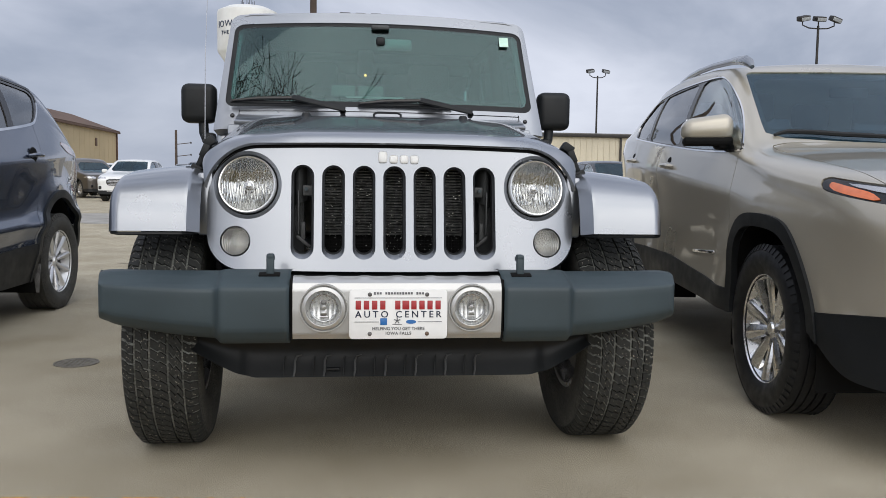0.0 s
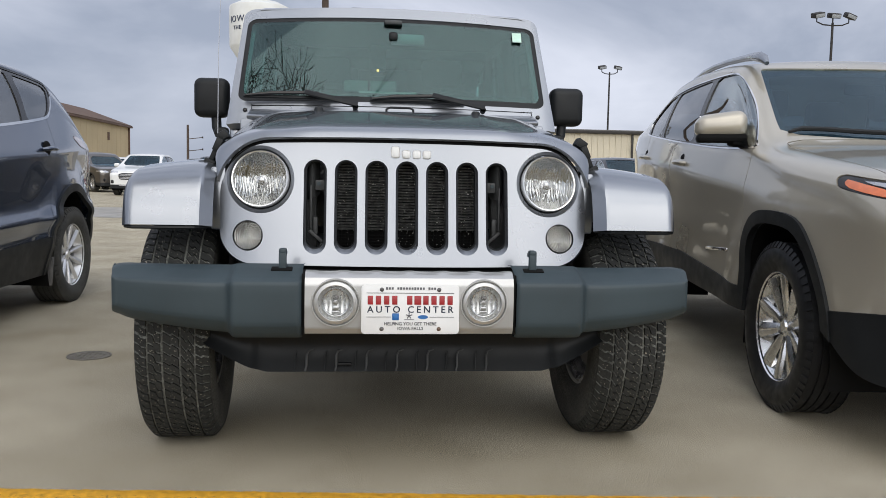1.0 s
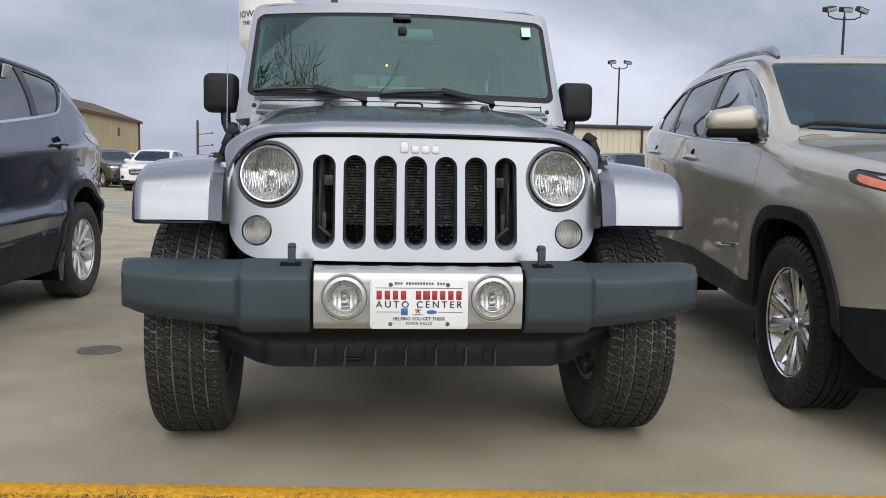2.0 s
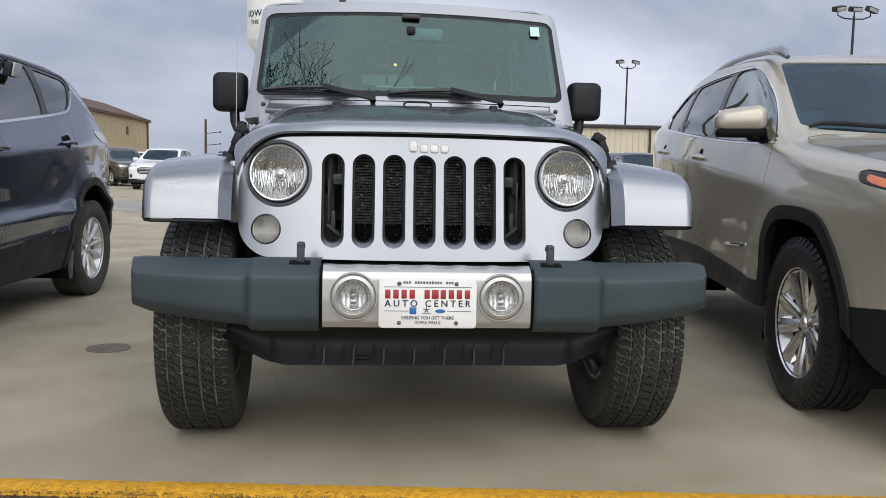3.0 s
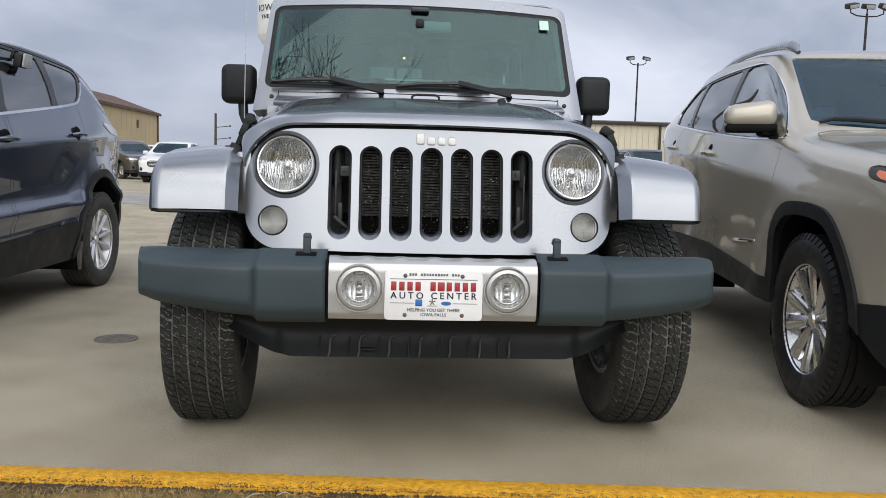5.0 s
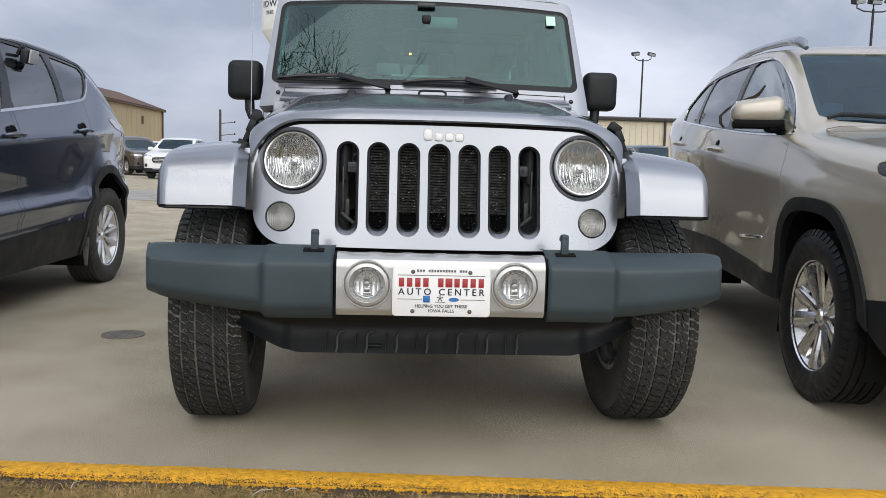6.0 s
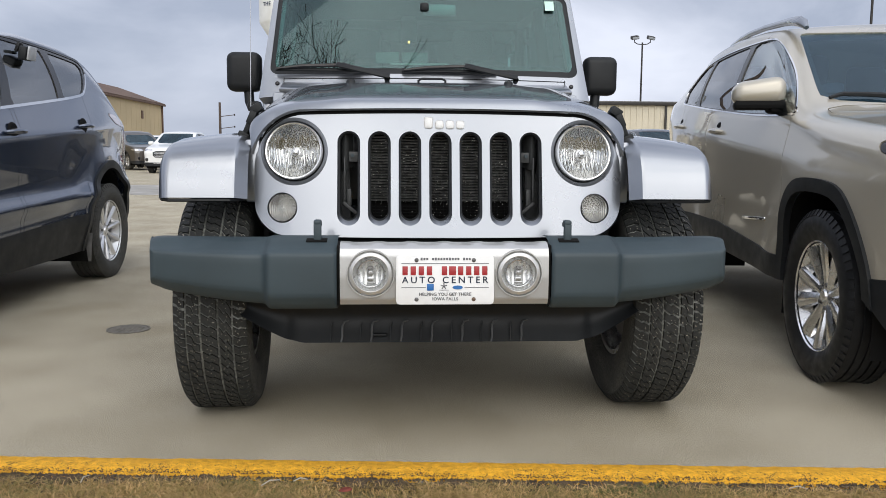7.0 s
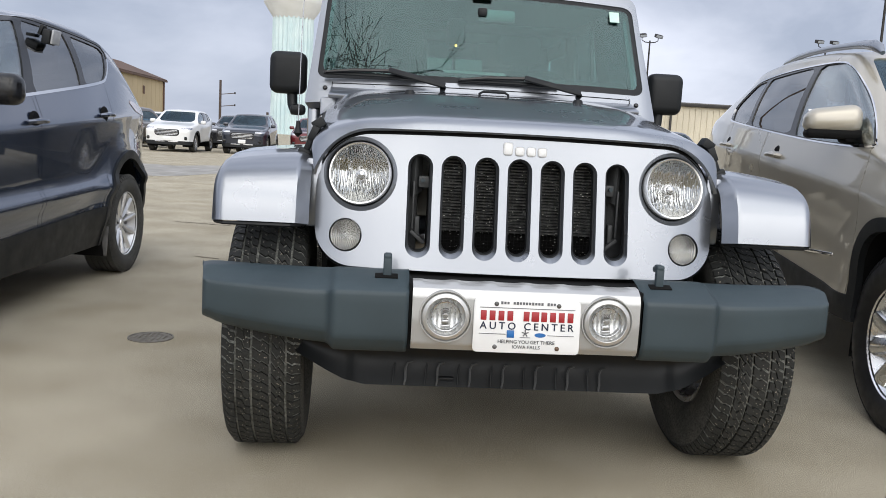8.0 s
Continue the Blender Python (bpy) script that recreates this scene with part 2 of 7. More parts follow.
PAINT_RED = material("maroon_paint", (0.12, 0.012, 0.016), rough=0.25, metal=0.3, vary=0.06, scale=2, coat=1.0)
PAINT_BLACK = material("black_paint", (0.016, 0.017, 0.02), rough=0.22, metal=0.3, vary=0.06, scale=2, coat=1.0)
IRON = material("cast_iron", (0.19, 0.175, 0.15), rough=0.75, metal=0.4, vary=0.25, scale=30, bump=0.3, bump_scale=120)
PUDDLE = material("wet_asphalt", (0.29, 0.27, 0.235), rough=0.5, vary=0.2, scale=1.5, rough_vary=0.18)
PALE = material("pale_mark", (0.44, 0.40, 0.33), rough=0.9, vary=0.2, scale=20)
DARK_STONE = material("dark_stone", (0.10, 0.09, 0.075), rough=0.9, vary=0.4, scale=20)
AMBER_GLOW = material("lit_dome_lamp", (0.8, 0.5, 0.2), rough=0.4, emit=(1.0, 0.36, 0.10, 9.0))


# ---- mesh helpers ----
def finish(name, bm, mat, sharp=38.0):
    me = bpy.data.meshes.new(name)
    bm.normal_update()
    bm.to_mesh(me)
    bm.free()
    for m in mat if isinstance(mat, (list, tuple)) else (mat,):
        me.materials.append(m)
    me.shade_smooth()
    me.set_sharp_from_angle(angle=radians(sharp))
    return me


def part(name, bm, mat, parent=None, label="", m=None, sharp=38.0):
    """One mesh object under a thing or a part, in its parent's own space."""
    ob = new(name, bm if isinstance(bm, bpy.types.Mesh) else finish(name, bm, mat, sharp))
    ob.parent = parent
    if m is not None:
        ob.matrix_basis = m
    return tagged(ob, label=label)


def thing(name, m, label, category, group="", kind=""):
    ob = new(name)
    ob.empty_display_size = 0.2
    ob.matrix_basis = m
    return tagged(ob, label, category, group, kind)


def grid(fn, nu, nv, wrap=False):
    bm = bmesh.new()
    vs = [[bm.verts.new(fn(i / nu, j / nv)) for j in range(nv + 1)] for i in range(nu if wrap else nu + 1)]
    for i in range(nu):
        a, b = vs[i], vs[(i + 1) % len(vs)]
        for j in range(nv):
            bm.faces.new((a[j], b[j], b[j + 1], a[j + 1]))
    return bm


def outward(bm):
    bmesh.ops.recalc_face_normals(bm, faces=bm.faces)
    return bm


def thicken(bm, t):
    """Gives a sheet a thickness of t metres, behind its face."""
    bmesh.ops.remove_doubles(bm, verts=bm.verts, dist=2e-4)
    bmesh.ops.dissolve_degenerate(bm, edges=bm.edges, dist=2e-4)
    bm.normal_update()
    front = bm.faces[:]
    rim = [e for e in bm.edges if len(e.link_faces) == 1]
    twin = {}
    for v in bm.verts[:]:
        n = v.normal if v.normal.length > 0.5 else Vector((0, 0, 1))
        twin[v] = bm.verts.new(v.co - n * t)
    for f in front:
        bm.faces.new([twin[v] for v in reversed(f.verts)])
    for e in rim:
        f = e.link_faces[0]
        vs = list(f.verts)
        a, b = e.verts
        if vs[(vs.index(a) + 1) % len(vs)] != b:
            a, b = b, a
        bm.faces.new((b, a, twin[a], twin[b]))
    return bm


def merged(*bms):
    bm = bmesh.new()
    for b in bms:
        me = bpy.data.meshes.new("tmp")
        b.to_mesh(me)
        b.free()
        bm.from_mesh(me)
        bpy.data.meshes.remove(me)
    return bm


def moved(bm, m):
    bm.transform(m)
    return bm


def box(sx, sy, sz, bevel=0.0, m=None, segments=2):
    bm = bmesh.new()
    bmesh.ops.create_cube(bm, size=1.0)
    bm.transform(Matrix.Diagonal((sx, sy, sz, 1)))
    if bevel:
        bmesh.ops.bevel(bm, geom=bm.edges[:], offset=bevel, segments=segments, affect="EDGES", profile=0.5)
    if m is not None:
        bm.transform(m)
    return bm


def lathe(profile, n=40, axis="Y"):
    """Turns (radius, along) pairs round an axis."""
    bm = bmesh.new()
    rings = []
    for r, h in profile:
        if r < 1e-6:
            rings.append([bm.verts.new((0, h, 0))])
        else:
            rings.append([bm.verts.new((r * math.cos(2 * math.pi * k / n), h, r * math.sin(2 * math.pi * k / n))) for k in range(n)])
    for a, b in zip(rings, rings[1:]):
        for k in range(n):
            q = (k + 1) % n
            if len(a) == 1:
                bm.faces.new((a[0], b[k], b[q]))
            elif len(b) == 1:
                bm.faces.new((a[k], b[0], a[q]))
            else:
                bm.faces.new((a[k], b[k], b[q], a[q]))
    outward(bm)
    if axis == "X":
        bm.transform(Matrix.Rotation(-math.pi / 2, 4, "Z"))
    elif axis == "Z":
        bm.transform(Matrix.Rotation(math.pi / 2, 4, "X"))
    return bm


def tube(points, radius, n=8):
    """A round bar along points; radius may be one number or one a point."""
    pts = [Vector(p) for p in points]
    rad = radius if isinstance(radius, (list, tuple)) else [radius] * len(pts)
    bm = bmesh.new()
    rings, side = [], None
    for i, p in enumerate(pts):
        d = (pts[min(i + 1, len(pts) - 1)] - pts[max(i - 1, 0)]).normalized()
        if side is None:
            side = d.orthogonal().normalized()
        side = (side - d * side.dot(d)).normalized()
        up = d.cross(side)
        rings.append([bm.verts.new(p + rad[i] * (math.cos(2 * math.pi * k / n) * side + math.sin(2 * math.pi * k / n) * up)) for k in range(n)])
    for a, b in zip(rings, rings[1:]):
        for k in range(n):
            bm.faces.new((a[k], a[(k + 1) % n], b[(k + 1) % n], b[k]))
    bm.faces.new(rings[0])
    bm.faces.new(rings[-1])
    return outward(bm)


def prism(outline, depth, bevel=0.0, m=None):
    """An outline in x and z, pushed back along y, with softened front edges."""
    bm = bmesh.new()
    front = [bm.verts.new((x, 0, z)) for x, z in outline]
    back = [bm.verts.new((x, depth, z)) for x, z in outline]
    f = bm.faces.new(front)
    bm.faces.new(back[::-1])
    n = len(outline)
    for k in range(n):
        bm.faces.new((front[k], front[(k + 1) % n], back[(k + 1) % n], back[k]))
    outward(bm)
    if bevel:
        bmesh.ops.bevel(bm, geom=list(f.edges), offset=bevel, segments=2, affect="EDGES", profile=0.5)
    if m is not None:
        bm.transform(m)
    return bm


def rounded_rect(w, h, r, n=5):
    pts = []
    for cx, cz, a0 in ((w / 2 - r, h / 2 - r, 0), (-w / 2 + r, h / 2 - r, 90), (-w / 2 + r, -h / 2 + r, 180), (w / 2 - r, -h / 2 + r, 270)):
        for k in range(n + 1):
            a = radians(a0 + 90 * k / n)
            pts.append((cx + r * math.cos(a), cz + r * math.sin(a)))
    return pts


def cut(bm, f, sign=1.0):
    """Trims a sheet along f = 0 and keeps the side on which sign * f is positive."""
    val = {}
    for v in bm.verts:
        q = f(v.co)
        val[v] = 0.0 if abs(q) < 2e-5 else q
    for e in list(bm.edges):
        a, b = e.verts
        fa, fb = val[a], val[b]
        if fa * fb < 0:
            _, nv = bmesh.utils.edge_split(e, a, fa / (fa - fb))
            val[nv] = 0.0
    for face in list(bm.faces):
        vs = list(face.verts)
        n = len(vs)
        zs = [k for k in range(n) if val[vs[k]] == 0.0]
        for i in range(len(zs)):
            j = zs[(i + 1) % len(zs)]
            k = zs[i]
            if len(zs) < 2 or (j - k) % n in (0, 1) or (k - j) % n in (0, 1):
                continue
            one = [val[vs[(k + q) % n]] for q in range(1, (j - k) % n)]
            two = [val[vs[(j + q) % n]] for q in range(1, (k - j) % n)]
            if sum(one) * sum(two) < 0:
                bmesh.utils.face_split(face, vs[k], vs[j])
                break
    dead = [face for face in bm.faces if sum(val[v] for v in face.verts) * sign <= 0]
    bmesh.ops.delete(bm, geom=dead, context="FACES")
    return bm


def split(bm, f, gap=0.0):
    """Inside and outside of f, parted by a gap; the sheet given is used up."""
    inside = cut(bm.copy(), lambda c: f(c) + gap, -1.0)
    outside = cut(bm, lambda c: f(c) - gap, 1.0)
    return inside, outside


def push(bm, d):
    bm.normal_update()
    for v, n in [(v, v.normal.copy()) for v in bm.verts]:
        v.co += n * d
    return bm


def half(bm, s):
    """The faces of one side of the car (s = 1: x above 0)."""
    out = bm.copy()
    bmesh.ops.delete(out, geom=[f for f in out.faces if f.calc_center_median().x * s <= 0], context="FACES")
    return out


def islands(bm, least=2e-4):
    """The pieces of a skin that hang together, each as a mesh of its own; crumbs are dropped."""
    left, found = set(bm.faces), []
    while left:
        todo, got = [left.pop()], []
        while todo:
            f = todo.pop()
            got.append(f)
            for e in f.edges:
                for g in e.link_faces:
                    if g in left:
                        left.remove(g)
                        todo.append(g)
        if sum(f.calc_area() for f in got) > least:
            found.append({f.index for f in got})
    out = []
    for keep in found:
        one = bm.copy()
        one.faces.ensure_lookup_table()
        bmesh.ops.delete(one, geom=[f for f in one.faces if f.index not in keep], context="FACES")
        out.append(one)
    bm.free()
    return out


def smax(k, *v):
    """The largest of several values, rounded off over about k."""
    m = max(v)
    return m + k * math.log(sum(math.exp((q - m) / k) for q in v))


def quad(points, k=0.012):
    """Signed distance, rounded at the corners, to a convex outline given clockwise or not."""
    n = len(points)
    cx, cz = sum(p[0] for p in points) / n, sum(p[1] for p in points) / n
    planes = []
    for (ax, az), (bx, bz) in zip(points, points[1:] + points[:1]):
        nx, nz = bz - az, ax - bx
        length = math.hypot(nx, nz)
        nx, nz = nx / length, nz / length
        d = nx * ax + nz * az
        if nx * cx + nz * cz > d:
            nx, nz, d = -nx, -nz, -d
        planes.append((nx, nz, d))
    return lambda u, w: smax(k, *(nx * u + nz * w - d for nx, nz, d in planes))


def curve_of(points, soft=0.05):
    """A smooth height along a line of points."""
    a, b = points[0][0], points[-1][0]
    xs = np.linspace(a - 1.0, b + 1.0, 1200)
    ys = np.interp(xs, [p[0] for p in points], [p[1] for p in points])
    step = xs[1] - xs[0]
    kx = np.arange(-int(3 * soft / step), int(3 * soft / step) + 1) * step
    kern = np.exp(-0.5 * (kx / soft) ** 2) if soft > step else np.ones(1)
    pad = len(kern) // 2
    ys = np.convolve(np.pad(ys, pad, mode="edge"), kern / kern.sum(), mode="valid")
    return lambda q: float(np.interp(q, xs, ys))


def lettering(text, size, depth=0.0006, spacing=1.0, width=0.0):
    """Raised letters in x and z, centred, facing -y; a width, where given, sets the spacing."""
    if width:
        spans = []
        for q in (1.0, 2.0):
            b = lettering(text, size, depth, q)
            xs = [v.co.x for v in b.verts]
            spans.append(max(xs) - min(xs))
            b.free()
        spacing = 1.0 + (width - spans[0]) / (spans[1] - spans[0])
    cu = bpy.data.curves.new("letters", "FONT")
    cu.body, cu.size, cu.extrude, cu.align_x, cu.align_y, cu.space_character = text, size, depth, "CENTER", "CENTER", spacing
    cu.resolution_u = 3
    ob = bpy.data.objects.new("letters", cu)
    scene.collection.objects.link(ob)
    me = bpy.data.meshes.new_from_object(ob.evaluated_get(bpy.context.evaluated_depsgraph_get()))
    bm = bmesh.new()
    bm.from_mesh(me)
    bpy.data.objects.remove(ob)
    bpy.data.curves.remove(cu)
    bpy.data.meshes.remove(me)
    bm.transform(Matrix.Rotation(math.pi / 2, 4, "X"))
    return bm


# ---- wheels ----
def tyre_mesh(r, width, rim, name="tyre", grooves=4, mat=None):
    """A road tyre: bulged sidewalls, a shoulder and ribs parted by grooves, with cross cuts at the shoulders."""
    h, t = width / 2, 0.007
    side = [(rim - 0.012, h * 0.72), (rim + 0.004, h * 0.86), (rim + (r - rim) * 0.42, h * 1.0), (rim + (r - rim) * 0.72, h * 0.97), (r - 0.016, h * 0.88), (r - 0.005, h * 0.80)]
    ribs, xs = [], np.linspace(-0.78 * h, 0.78 * h, grooves + 2)
    for i in range(grooves + 1):
        a, b = xs[i] + (0.004 if i else 0), xs[i + 1] - (0.004 if i < grooves else 0)
        ribs += [(r - t, a), (r, a + 0.001), (r, b - 0.001), (r - t, b)] if 0 < i < grooves else ([(r, a), (r, b - 0.001), (r - t, b)] if i == 0 else [(r - t, a), (r, a + 0.001), (r, b)])
    prof = [(p, -q) for p, q in side] + ribs + side[::-1]
    bm = lathe(prof, 72, "X")
    lugs = bmesh.new()
    for k in range(60):
        for s in (-1, 1):
            a = 2 * math.pi * (k + (0.5 if s > 0 else 0)) / 60
            ring = []
            for da, x in ((0, 0.80), (0.07, 0.80), (0.07, 0.93), (0, 0.93)):
                rr = r + 0.0015 if x < 0.9 else r - 0.024
                ring.append(lugs.verts.new((s * h * x, rr * math.cos(a + da), rr * math.sin(a + da))))
            top = lugs.faces.new(ring)
            ext = bmesh.ops.extrude_face_region(lugs, geom=[top])
            for v in ext["geom"]:
                if isinstance(v, bmesh.types.BMVert):
                    v.co += Vector((0.002 * s, 0, 0)) + Vector((0, v.co.y, v.co.z)).normalized() * 0.004
    outward(lugs)
    return finish(name, merged(bm, lugs), mat or RUBBER, 30)


def terrain_tyre_mesh(r, width, rim):
    """An all-terrain tyre: dusty carcass, a sliced centre rib between two straight grooves, then hooked blocks and shoulder lugs."""
    h = width / 2
    base = r - 0.009
    side = [(rim - 0.012, h * 0.74), (rim + 0.006, h * 0.88), (rim + 0.03, h * 0.97), (rim + (r - rim) * 0.5, h * 1.0), (rim + (r - rim) * 0.75, h * 0.985), (base - 0.022, h * 0.945), (base - 0.006, h * 0.86), (base, h * 0.72)]
    body = lathe([(p, -q) for p, q in side] + side[::-1], 96, "X")
    for f in body.faces:
        f.material_index = 2 if all(math.hypot(v.co.y, v.co.z) > base - 0.03 for v in f.verts) else 0
    blocks = bmesh.new()
    count = 76
    jig = random.Random(9)
    step = 2 * math.pi / count
    # x from and to, skew across the block, hook in its middle, share of the pitch it fills, offset
    rows = ((-0.96, -0.63, 0.5, 0.16, 0.76, 0.0), (-0.58, -0.26, 1.1, 0.42, 0.76, 0.35), (-0.20, 0.20, 0.7, 0.22, 0.80, 0.1), (0.26, 0.58, 1.1, -0.42, 0.76, 0.6), (0.63, 0.96, 0.5, -0.16, 0.76, 0.2))
    for x0, x1, skew, hook, fill, lag in rows:
        for k in range(count):
            xm = (x0 + x1) / 2 + jig.uniform(-0.02, 0.02)
            q0, q1 = jig.uniform(-0.03, 0.03), fill + jig.uniform(-0.05, 0.03)
            outline = [(x0, q0), (xm - 0.03, q0 + hook * 0.6), (xm + 0.03, q0 - hook * 0.5), (x1, q0), (x1, q1), (xm + 0.03, q1 - hook * 0.5), (xm - 0.03, q1 + hook * 0.6), (x0, q1)]
            top, low = [], []
            drop = lambda x: 0.024 * max(0.0, (abs(x) - 0.70) / 0.25) ** 2
            for x, q in outline:
                ang = step * (k + lag + q + skew * (x - x0) / (x1 - x0))
                top.append(blocks.verts.new((h * (xm + (x - xm) * 0.97), (r - drop(x)) * math.cos(ang), (r - drop(x)) * math.sin(ang))))
                low.append(blocks.verts.new((h * x, (base - 0.004 - drop(x)) * math.cos(ang), (base - 0.004 - drop(x)) * math.sin(ang))))
            blocks.faces.new(top)
            for i in range(8):
                blocks.faces.new((top[i], low[i], low[(i + 1) % 8], top[(i + 1) % 8]))
            # pale dots standing for pin holes that catch the light
            for _ in range(4):
                if jig.random() < 0.3:
                    continue
                px = xm + jig.uniform(-0.36, 0.36) * (x1 - x0)
                pa = step * (k + lag + jig.uniform(0.25, 0.65) + skew * (px - x0) / (x1 - x0))
                pr = r + 0.0006 - drop(px)
                ex, ea = jig.uniform(0.0006, 0.0014), jig.uniform(0.0018, 0.0038)
                pin = blocks.faces.new([blocks.verts.new((h * px + i, pr * math.cos(pa + j), pr * math.sin(pa + j))) for i, j in ((-ex, -ea), (ex, -ea), (ex, ea), (-ex, ea))])
                pin.material_index = 3
    outward(blocks)
    for f in blocks.faces:
        if f.material_index == 0:
            f.material_index = 1
    return finish("tyre", merged(body, blocks), (RUBBER, BLOCK_RUBBER, GROOVE_DUST, PALE), 30)


def rim_mesh(rim, width, spokes, pair, mat, name="wheel", w0=0.036, w1=0.05, dish=0.03):
    """A cast rim: barrel with hub and rolled lip, and the turns at which its two spoke shapes are set. The outer face looks along +x."""
    h = width / 2 * 0.8
    barrel = lathe([(rim - 0.03, -h), (rim + 0.004, -h), (rim + 0.004, -h + 0.008), (rim - 0.014, -h + 0.02), (rim - 0.03, -0.01), (rim - 0.022, h - 0.03), (rim - 0.012, h - 0.012),
                    (rim + 0.003, h - 0.008), (rim + 0.006, h), (rim - 0.006, h + 0.003), (rim - 0.016, h - 0.012), (rim - 0.034, h - 0.045), (rim - 0.045, h - 0.06)], 60, "X")
    hub = lathe([(0.0, h - dish + 0.004), (0.026, h - dish + 0.003), (0.03, h - dish - 0.006), (0.052, h - dish - 0.008), (0.066, h - dish - 0.022), (0.07, h - dish - 0.06), (0.0, h - dish - 0.06)], 30, "X")
    shapes = []
    for s in ((-1, 1) if pair else (0,)):
        bm = bmesh.new()
        rows = []
        for q in np.linspace(0, 1, 6):
            rr = 0.045 + (rim - 0.012 - 0.045) * q
            off = s * (0.012 + (pair * rim - 0.012) * q ** 0.85)
            wd = w0 + (w1 - w0) * q
            xf = h - dish * (1 - q) ** 1.3 - 0.006
            ring = [(xf - 0.012, -wd / 2), (xf - 0.001, -wd * 0.38), (xf + 0.003, -wd * 0.06 * (1 + 2 * q)), (xf, wd * 0.14), (xf - 0.013, wd / 2), (xf - 0.05, wd * 0.3), (xf - 0.05, -wd * 0.3)]
            if s > 0:
                ring = [(x, -t) for x, t in (ring[4], ring[3], ring[2], ring[1], ring[0], ring[6], ring[5])]
            rows.append([bm.verts.new((x, off + t, rr)) for x, t in ring])
        for r0, r1 in zip(rows, rows[1:]):
            for i in range(7):
                bm.faces.new((r0[i], r0[(i + 1) % 7], r1[(i + 1) % 7], r1[i]))
        shapes.append(finish("spoke", outward(bm), mat, 32))
    return finish(name, merged(barrel, hub), mat, 32), [(m, 2 * math.pi * k / spokes) for k in range(spokes) for m in shapes]


def brake_mesh(r):
    return finish("brake_disc", lathe([(0.0, -0.05), (r, -0.05), (r, -0.028), (r * 0.55, -0.028), (r * 0.5, 0.0), (0.0, 0.0)], 36, "X"), DULL_STEEL)


def lugs_mesh(r, x):
    nut = finish("lug_nut", moved(lathe([(0.0, x), (0.008, x), (0.0105, x - 0.006), (0.0105, x - 0.03)], 6, "X"), Matrix.Translation((0, 0, r))), DULL_STEEL)
    return [(nut, 2 * math.pi * (k + 0.5) / 5) for k in range(5)]


def put_wheel(parent, at, s, rim, tyre, disc=None, lugs=(), spin=0.0, steer=0.0):
    """A wheel as a part of its car: the rim, with tyre, spokes, brake disc and lug nuts under it."""
    m = Matrix.Translation(at) @ Matrix.Rotation(radians(steer), 4, "Z") @ (Matrix.Identity(4) if s > 0 else Matrix.Rotation(math.pi, 4, "Z")) @ Matrix.Rotation(radians(spin), 4, "X")
    w = part("wheel", rim[0], None, parent, m=m)
    part("tyre", tyre, None, w, "black tyre with worn tread")
    for me, turn in rim[1]:
        part("spoke", me, None, w, m=Matrix.Rotation(turn, 4, "X"))
    if disc:
        part("brake_disc", disc, None, w)
    for me, turn in lugs or ():
        part("lug_nut", me, None, w, m=Matrix.Rotation(turn, 4, "X"))
    return w


